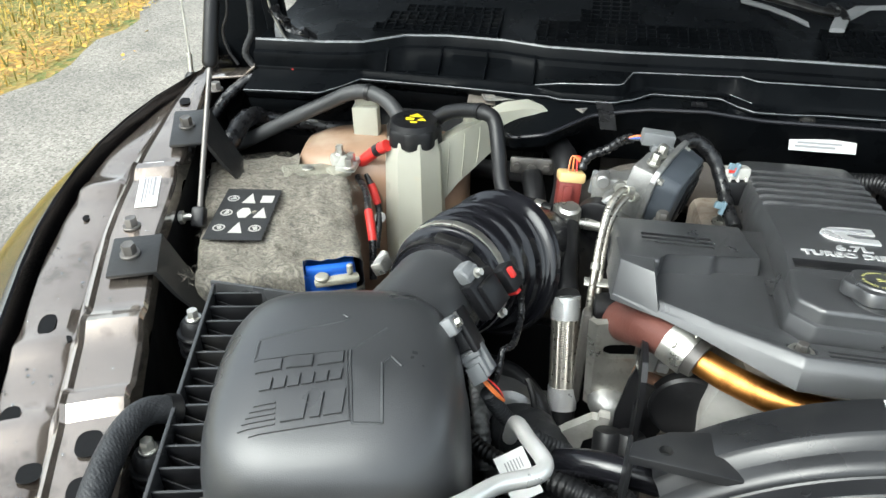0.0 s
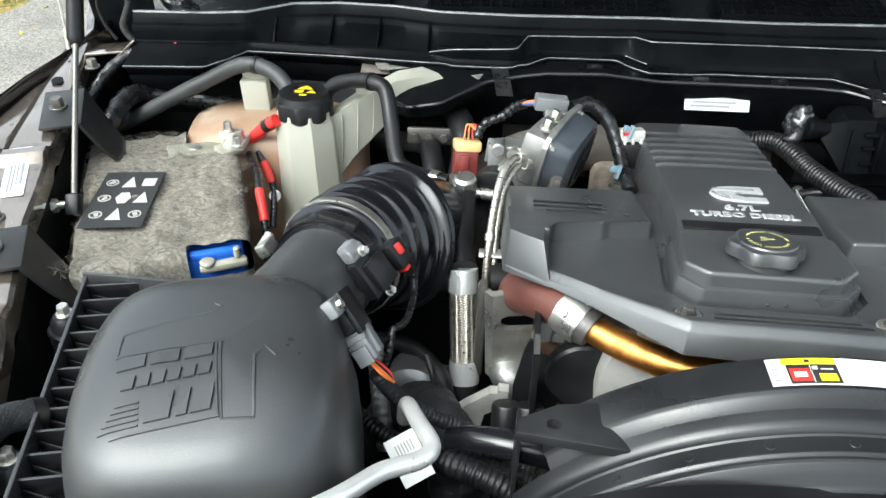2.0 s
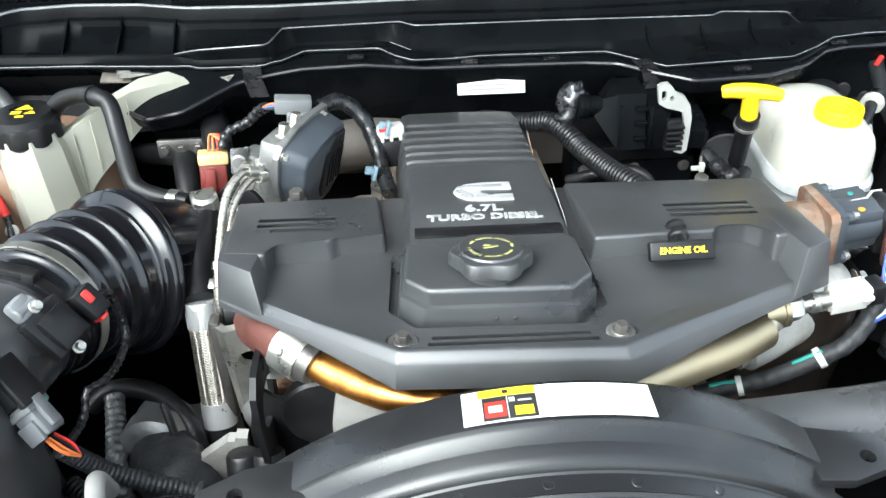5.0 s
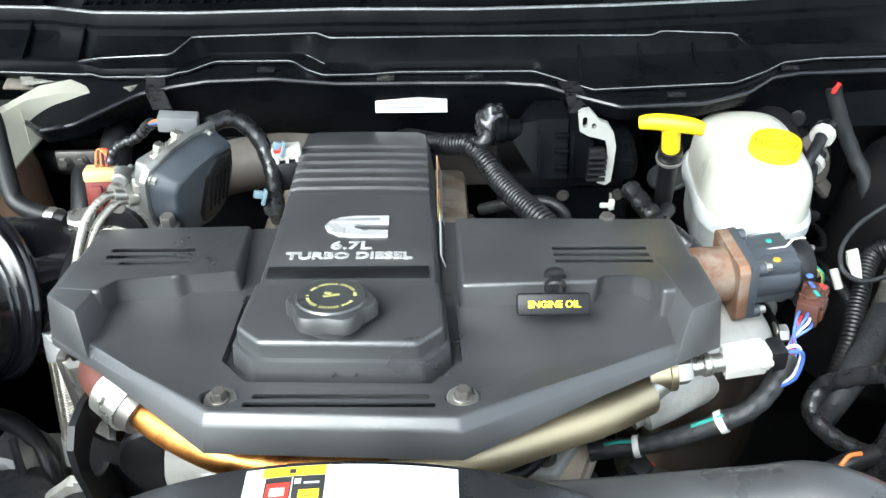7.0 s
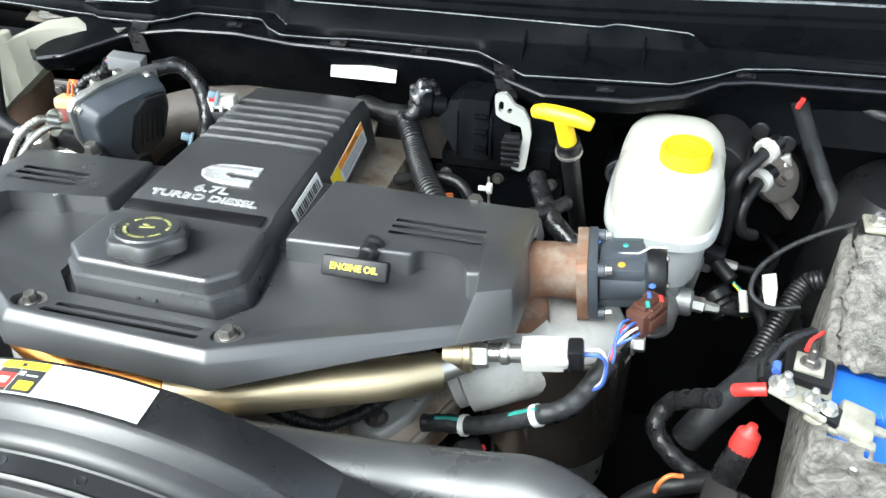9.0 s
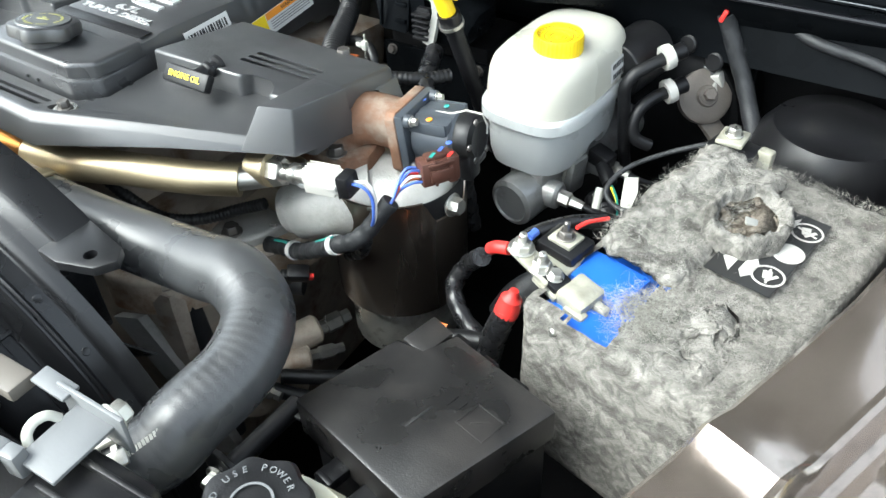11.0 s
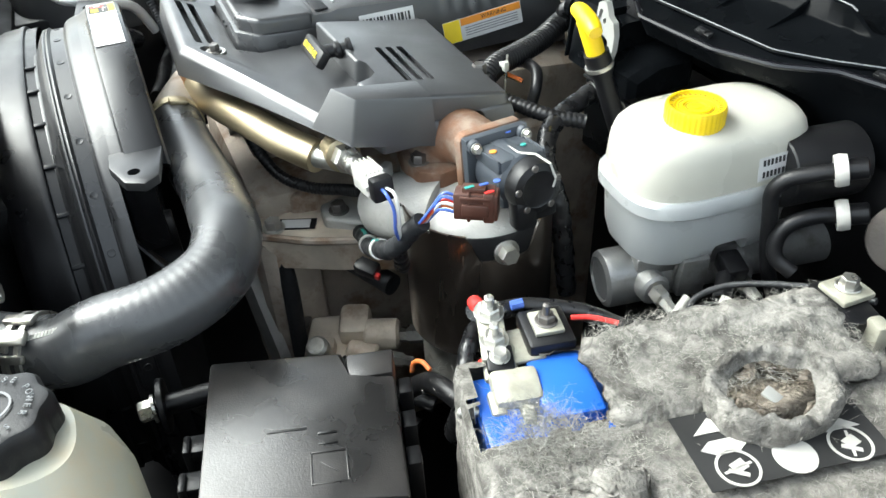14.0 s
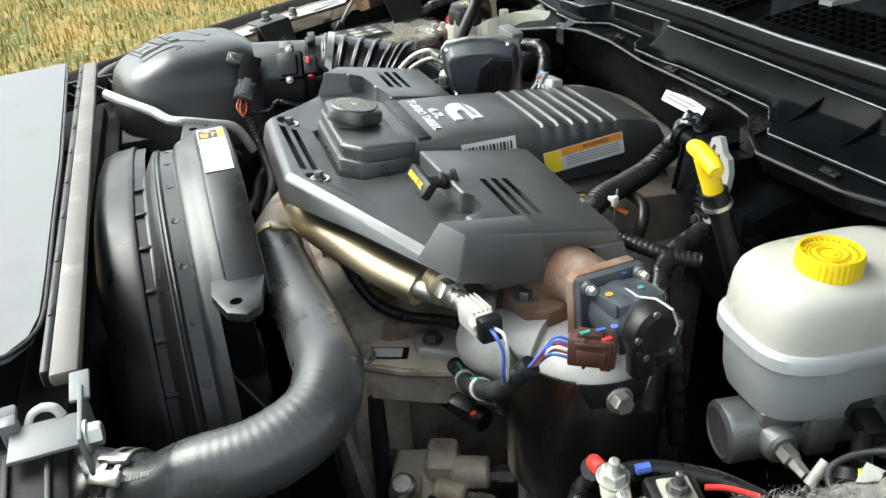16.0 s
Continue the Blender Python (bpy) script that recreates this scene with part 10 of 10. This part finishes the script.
rbox(g, 0.026, 0.018, 0.016, pose(0.285, 0.792, 1.025, 20, 10, 40), 0.003)
rbox(g, 0.014, 0.012, 0.020, pose(0.268, 0.788, 1.015, 20, 10, 40), 0.003)
part("plug_body", g, RUBBER, root)
g = Geo()
rbox(g, 0.010, 0.006, 0.008, pose(0.297, 0.797, 1.021, 20, 10, 40), 0.001)
part("tab", g, RED, root)
hose("oil_sensor_lead", [(0.10, 0.705, 1.15), (0.128, 0.712, 1.125), (0.150, 0.728, 1.100), (0.175, 0.755, 1.09), (0.205, 0.785, 1.095), (0.235, 0.80, 1.105)], 0.0068, "corrugated black lead under the straw-tinted pipe", RUBBER, 12, ribbed(0.0045, 0.09), 0.001, category="cable")
root = thing("red_post_cap", (0.54, 0.81, 1.05), "red rubber cap on a taped battery lead", "cap")
g = Geo()
lathe(g, [(0.0125, 0), (0.0125, 0.006), (0.011, 0.020), (0.006, 0.024), (0.0045, 0.030), (0.0, 0.031)], along((0.545, 0.812, 1.076), (0.552, 0.820, 1.112)), 18)
part("cap", g, RED, root)
g = Geo()
sweep(g, [(0.546, 0.813, 1.080), (0.538, 0.803, 1.05), (0.528, 0.795, 1.00)], 0.0135, 14, rfun=lambda s, k: 0.9 + 0.25 * k)
part("cable", g, TAPE, root)
hose("battery_cable", [(0.512, 0.822, 1.128), (0.496, 0.838, 1.105), (0.478, 0.85, 1.08), (0.468, 0.838, 1.055), (0.49, 0.82, 1.035), (0.525, 0.81, 1.02)], 0.0095, "taped black battery cable", TAPE, 14, ribbed(0.018, 0.05), 0.003, category="cable")
hose("battery_cable", [(0.525, 0.80, 1.035), (0.49, 0.79, 1.03), (0.455, 0.785, 1.00), (0.42, 0.76, 0.95)], 0.010, "black cable running below the fuse box", RUBBER, 14, category="cable")
hose("orange_clip", [(0.472, 0.772, 1.040), (0.475, 0.774, 1.053), (0.483, 0.779, 1.059), (0.495, 0.782, 1.058)], 0.0024, "pale orange wire loop by the fuse box", WIREO, 8, category="wire")

root = thing("support_rod", (0.40, 0.55, 1.0), "black steel support rod with a zinc bolt", "rod")
g = Geo()
cyl(g, 0.010, 0.10, along((0.404, 0.53, 1.05), (0.412, 0.63, 1.052)), 16, bev=0.002)
rbox(g, 0.06, 0.016, 0.005, pose(0.436, 0.622, 1.052, 0, 0, 6), 0.001)
rbox(g, 0.006, 0.018, 0.50, pose(0.462, 0.624, 0.80), 0.002)
cyl(g, 0.026, 0.006, along((0.404, 0.535, 1.05), (0.405, 0.545, 1.05)), 24, bev=0.001)
part("rod", g, PLASTIC, root)
bolt(root, (0.404, 0.531, 1.05), 0.010, 0.014, (0, -1, 0))

# ---- front passenger side, low ----
hose("refrigerant_pipe", [(-0.34, 0.66, 1.12), (-0.333, 0.637, 1.164), (-0.318, 0.60, 1.182), (-0.303, 0.566, 1.196), (-0.302, 0.55, 1.20), (-0.311, 0.539, 1.202), (-0.327, 0.528, 1.206), (-0.340, 0.516, 1.211), (-0.362, 0.485, 1.222), (-0.388, 0.455, 1.233)], 0.0078, "bright bent aluminium refrigerant pipe", material("bright_aluminium", (0.80, 0.80, 0.78), 0.36, metal=0.6, vary=0.1, scale=20, bump=0.04), 16, category="pipe")
hose("corrugated_loom", [(-0.40, 0.70, 1.08), (-0.37, 0.68, 1.075), (-0.335, 0.665, 1.07), (-0.30, 0.655, 1.07), (-0.25, 0.645, 1.07), (-0.20, 0.63, 1.07)], 0.0095, "black corrugated wiring conduit", RUBBER, 14, ribbed(0.0055, 0.08), 0.0012, category="wiring loom")
hose("corrugated_loom", [(-0.31, 0.62, 1.11), (-0.28, 0.60, 1.125), (-0.24, 0.585, 1.12), (-0.19, 0.57, 1.10)], 0.012, "thick black corrugated conduit", RUBBER, 14, ribbed(0.006, 0.08), 0.0012, category="wiring loom")
hose("black_pipe", [(-0.29, 0.625, 1.13), (-0.26, 0.615, 1.145), (-0.22, 0.605, 1.15), (-0.16, 0.60, 1.14)], 0.014, "smooth glossy black pipe", BELLOWS, 16, category="pipe")
root = thing("pipe_tag", (-0.32, 0.59, 1.12), "white tag on the refrigerant pipe", "tag")
m = pose(-0.325, 0.585, 1.15, 40, -20, 25)
sh = label_sheet(root, "tag_sheet", m, 0.03, 0.045, PAPER)
bars(sh, m, [(-0.007 + 0.003 * k, 0.010, 0.0014, 0.010) for k in range(6)], GREYINK)
root = thing("alternator_bracket", (-0.27, 0.74, 0.9), "pale cast aluminium accessory bracket", "bracket")
g = Geo()
upright_plate(g, [(-0.236, 1.094), (-0.247, 1.096), (-0.249, 1.090), (-0.256, 1.0905), (-0.270, 1.078), (-0.284, 1.066), (-0.298, 1.050), (-0.311, 1.038), (-0.325, 1.032), (-0.345, 1.029), (-0.345, 1.005), (-0.310, 0.99), (-0.2754, 0.985), (-0.266, 1.03), (-0.262, 1.052), (-0.252, 1.060), (-0.240, 1.064)], 0.742, 0.012, -0.1)
part("arm", g, CASTPALE, root)
for x in (-0.238, -0.214):
    g = Geo()
    lathe(g, [(0.0, 0), (0.014, 0.001), (0.016, 0.004), (0.016, 0.07)], pose(x, 0.715, 1.095, 180 - 25), 22)
    part("roller", g, RUBBER, root)
root = thing("turbo_heat_shield", (-0.22, 0.82, 1.0), "pressed silver-grey metal heat shield plate", "heat shield")
g = Geo()
loft(g, [[(-0.264, 0.815, 1.04), (-0.256, 0.808, 1.04), (-0.20, 0.812, 1.045), (-0.20, 0.82, 1.045), (-0.256, 0.818, 1.04), (-0.262, 0.825, 1.04)],
         [(-0.268, 0.815, 1.165), (-0.258, 0.806, 1.165), (-0.19, 0.812, 1.18), (-0.19, 0.82, 1.18), (-0.258, 0.816, 1.165), (-0.266, 0.825, 1.165)]])
cut = Geo()
rbox(cut, 0.075, 0.05, 0.021, pose(-0.212, 0.81, 1.128, 0, -4, 4), 0.0095)
part("plate", carve(g.mesh("t"), cut, "plate"), STEEL, root)
g = Geo()
rbox(g, 0.012, 0.02, 0.14, pose(-0.272, 0.825, 1.10, 0, 2, 0), 0.005)
part("side_fold", g, DARKSTEEL, root)
bolt(root, (-0.2225, 0.806, 1.157), 0.006, 0.007, (0, -1, 0.2))
g = Geo()
bm = bmesh.new()
bmesh.ops.create_uvsphere(bm, u_segments=28, v_segments=16, radius=1, matrix=pose(-0.226, 0.81, 1.04) @ Matrix.Rotation(0.5, 4, "Y") @ Matrix.Diagonal((0.036, 0.028, 0.024, 1)))
g.bm(bm)
part("lower_lobe", g, ALU, root, sharp=180)
root = thing("lifting_bracket", (-0.215, 0.72, 1.0), "black steel lifting bracket with a ring-shaped eye", "bracket")
g = Geo()
ring = [(0.0, 0.073), (0.016, 0.070), (0.026, 0.056), (0.029, 0.03), (0.027, -0.02), (0.024, -0.07), (-0.02, -0.075), (-0.026, -0.03), (-0.029, 0.03), (-0.024, 0.058), (-0.014, 0.069)]
loft(g, [[(x, -y * 1.4, z) for y, z in ring] for x in (-0.003, 0.003)], pose(-0.211, 0.735, 1.125, 0, 0, -1))
cut = Geo()
loft(cut, [oval(0, 0, 0.026, 0.022, z, 2.2, 24) for z in (-0.03, 0.03)], pose(-0.211, 0.735, 1.142, 0, 0, -1) @ pose(0, 0, 0, 0, 90, 0) @ pose(0, 0, 0, 0, 0, 90))
part("eye_plate", carve(g.mesh("t"), cut, "eye_plate"), PLASTIC, root)
root = thing("belt_guard", (-0.17, 0.71, 1.0), "flat black guard plate and disc below the exhaust elbow", "belt guard")
g = Geo()
upright_plate(g, [(-0.2165, 1.168), (-0.2119, 1.155), (-0.2037, 1.1462), (-0.190, 1.1405), (-0.1767, 1.1381), (-0.1735, 1.125), (-0.1745, 1.105), (-0.1815, 1.080), (-0.190, 1.060), (-0.205, 1.043), (-0.232, 1.034), (-0.232, 1.10), (-0.2225, 1.150)], 0.735, 0.004)
part("guard", g, PLASTIC, root)
g = Geo()
lathe(g, [(0.0, -0.003), (0.038, -0.003), (0.041, 0.0), (0.041, 0.012), (0.036, 0.016)], along((-0.158, 0.732, 1.122), (-0.158, 0.76, 1.120)), 36)
part("disc", g, RUBBER, root)
g = Geo()
rbox(g, 0.020, 0.010, 0.030, pose(-0.203, 0.762, 1.160, 0, 6, 0), 0.003)
rbox(g, 0.014, 0.010, 0.014, pose(-0.186, 0.764, 1.150, 0, 6, 0), 0.003)
part("cast_lug", g, CASTPALE, root, "pale cast lug behind the guard")
hose("oil_drain_pipe", [(-0.215, 0.79, 1.11), (-0.18, 0.782, 1.104), (-0.14, 0.776, 1.102), (-0.10, 0.775, 1.10)], 0.0125, "dull brown pipe behind the guards", RUST, 18, category="pipe")
root = thing("coolant_outlet", (-0.07, 0.74, 1.0), "pale grey cast cover below the tinted pipe", "cover")
g = Geo()
upright_plate(g, [(-0.137, 1.177), (-0.142, 1.160), (-0.147, 1.138), (-0.148, 1.120), (-0.144, 1.07), (-0.03, 1.05), (-0.02, 1.155), (-0.08, 1.160), (-0.115, 1.170)], 0.706, 0.05)
shell = part("shell", g, CASTPALE, root)
sh = label_sheet(root, "label", pose(-0.100, 0.7042, 1.136, 90, 0, 0), 0.03, 0.012, PAPER)
bars(sh, pose(-0.100, 0.7042, 1.136, 90, 0, 0), [(0, 0.002, 0.022, 0.002), (0, -0.002, 0.018, 0.002)], GREYINK)
hose("charge_hose", [(-0.40, 0.82, 0.90), (-0.365, 0.80, 0.985), (-0.335, 0.76, 1.03), (-0.30, 0.71, 1.03), (-0.28, 0.68, 0.98)], 0.036, "thick dark ribbed rubber hose low in the bay", LOOM, 24, ribbed(0.022, 0.03), 0.003)
hose("foil_tube", [(-0.40, 0.83, 1.06), (-0.393, 0.80, 1.05), (-0.382, 0.755, 1.04), (-0.372, 0.72, 1.0)], 0.0105, "crinkled dull foil-wrapped tube", material("wrinkled_foil", (0.20, 0.20, 0.19), 0.4, metal=0.5, vary=0.35, scale=120, bump=0.9, fine=170), 18, ribbed(0.009, 0.06), 0.0015, category="tube")
hose("vacuum_hose", [(-0.43, 0.83, 1.045), (-0.405, 0.84, 1.06), (-0.376, 0.838, 1.062), (-0.345, 0.825, 1.058), (-0.318, 0.80, 1.045), (-0.305, 0.78, 1.02)], 0.0105, "black hose bowed across the gap", RUBBER, 14)
root = thing("capped_lead", (-0.305, 0.76, 1.06), "thin black lead with a pink-red cap", "wire")
g = Geo()
cyl(g, 0.0055, 0.017, along((-0.318, 0.763, 1.056), (-0.316, 0.757, 1.04)), 14)
part("cap", g, RED, root)
g = Geo()
sweep(g, [(-0.318, 0.763, 1.055), (-0.324, 0.775, 1.075), (-0.332, 0.79, 1.086)], 0.0042, 8)
part("lead", g, RUBBER, root)
hose("corrugated_loom", [(-0.364, 0.659, 1.180), (-0.354, 0.667, 1.152), (-0.339, 0.672, 1.128), (-0.310, 0.676, 1.106), (-0.275, 0.677, 1.088), (-0.24, 0.665, 1.075), (-0.21, 0.65, 1.06)], 0.0082, "grey-black corrugated loom from the air sensor", LOOM, 14, ribbed(0.005, 0.08), 0.001, category="wiring loom")
root = thing("lower_pulley", (-0.3, 0.74, 0.9), "dark grey compressor with pulley deep in the bay", "compressor")
g = Geo()
lathe(g, [(0.0, -0.002), (0.026, -0.002), (0.030, 0.0), (0.036, 0.004), (0.036, 0.03), (0.033, 0.032), (0.033, 0.06)], along((-0.350, 0.766, 1.040), (-0.350, 0.84, 1.020)), 36)
rbox(g, 0.10, 0.12, 0.10, pose(-0.33, 0.82, 0.95), 0.02)
part("compressor_body", g, ALU, root)


# the raised hood shades the rear of the bay
g = Geo()
loft(g, [[(-0.88, 1.60, 1.425), (0.88, 1.60, 1.425), (0.88, 1.63, 1.445), (-0.88, 1.63, 1.445)], [(-0.85, 1.13, 1.93), (0.85, 1.13, 1.93), (0.85, 1.16, 1.95), (-0.85, 1.16, 1.95)], [(-0.78, 0.66, 2.35), (0.78, 0.66, 2.35), (0.78, 0.69, 2.37), (-0.78, 0.69, 2.37)]])
solo("hood", g, LINER, "raised hood with a dark matt liner above the bay", "hood")

# ---- the engine and the driver's side sit slightly turned in the bay ----
def bay_centre(ob):
    """The middle of a thing's bounds along x."""
    xs = [(o.matrix_world @ Vector(c)).x for o in [ob, *ob.children_recursive] if o.type == "MESH" for c in o.bound_box]
    return (min(xs) + max(xs)) / 2 if xs else 0.0


BODY = ("temperature_sensor", "egr_valve", "fuel_filter_can", "gear_housing", "fuel_pump", "front_brace", "sensor_loom", "loom_marks", "loom_branch", "loose_plug", "red_post_cap", "battery_cable", "orange_clip", "battery", "fuse_box", "cowl", "fender", "windshield", "wiper", "hood", "ground", "road", "grass", "fallen_leaves", "bay_floor", "firewall", "rain_drops", "radiator_support", "front_sight_shield")
TURNED = {"engine_cover": 0.015, "exhaust_crossover": 0.015, "engine_block": 0.015, "fan_shroud": 0.005, "oil_filler_cap": 0.015}
PIVOT = Matrix.Translation((-0.077, 0.70, 1.25))
bpy.context.view_layer.update()
for ob in [o for o in scene.objects if o.parent is None and o.type in ("MESH", "EMPTY")]:
    name = ob.name.split(".")[0]
    if name in TURNED:
        ob.matrix_world = PIVOT @ Matrix.Rotation(TURNED[name], 4, "Z") @ Matrix.Rotation(0.025, 4, "Y") @ PIVOT.inverted() @ ob.matrix_world
    elif name not in BODY:
        share = min(1.0, max(0.0, (bay_centre(ob) + 0.08) / 0.4))
        ob.matrix_world = Matrix.Translation(Vector((0.006, 0.012, -0.011)) * share) @ ob.matrix_world
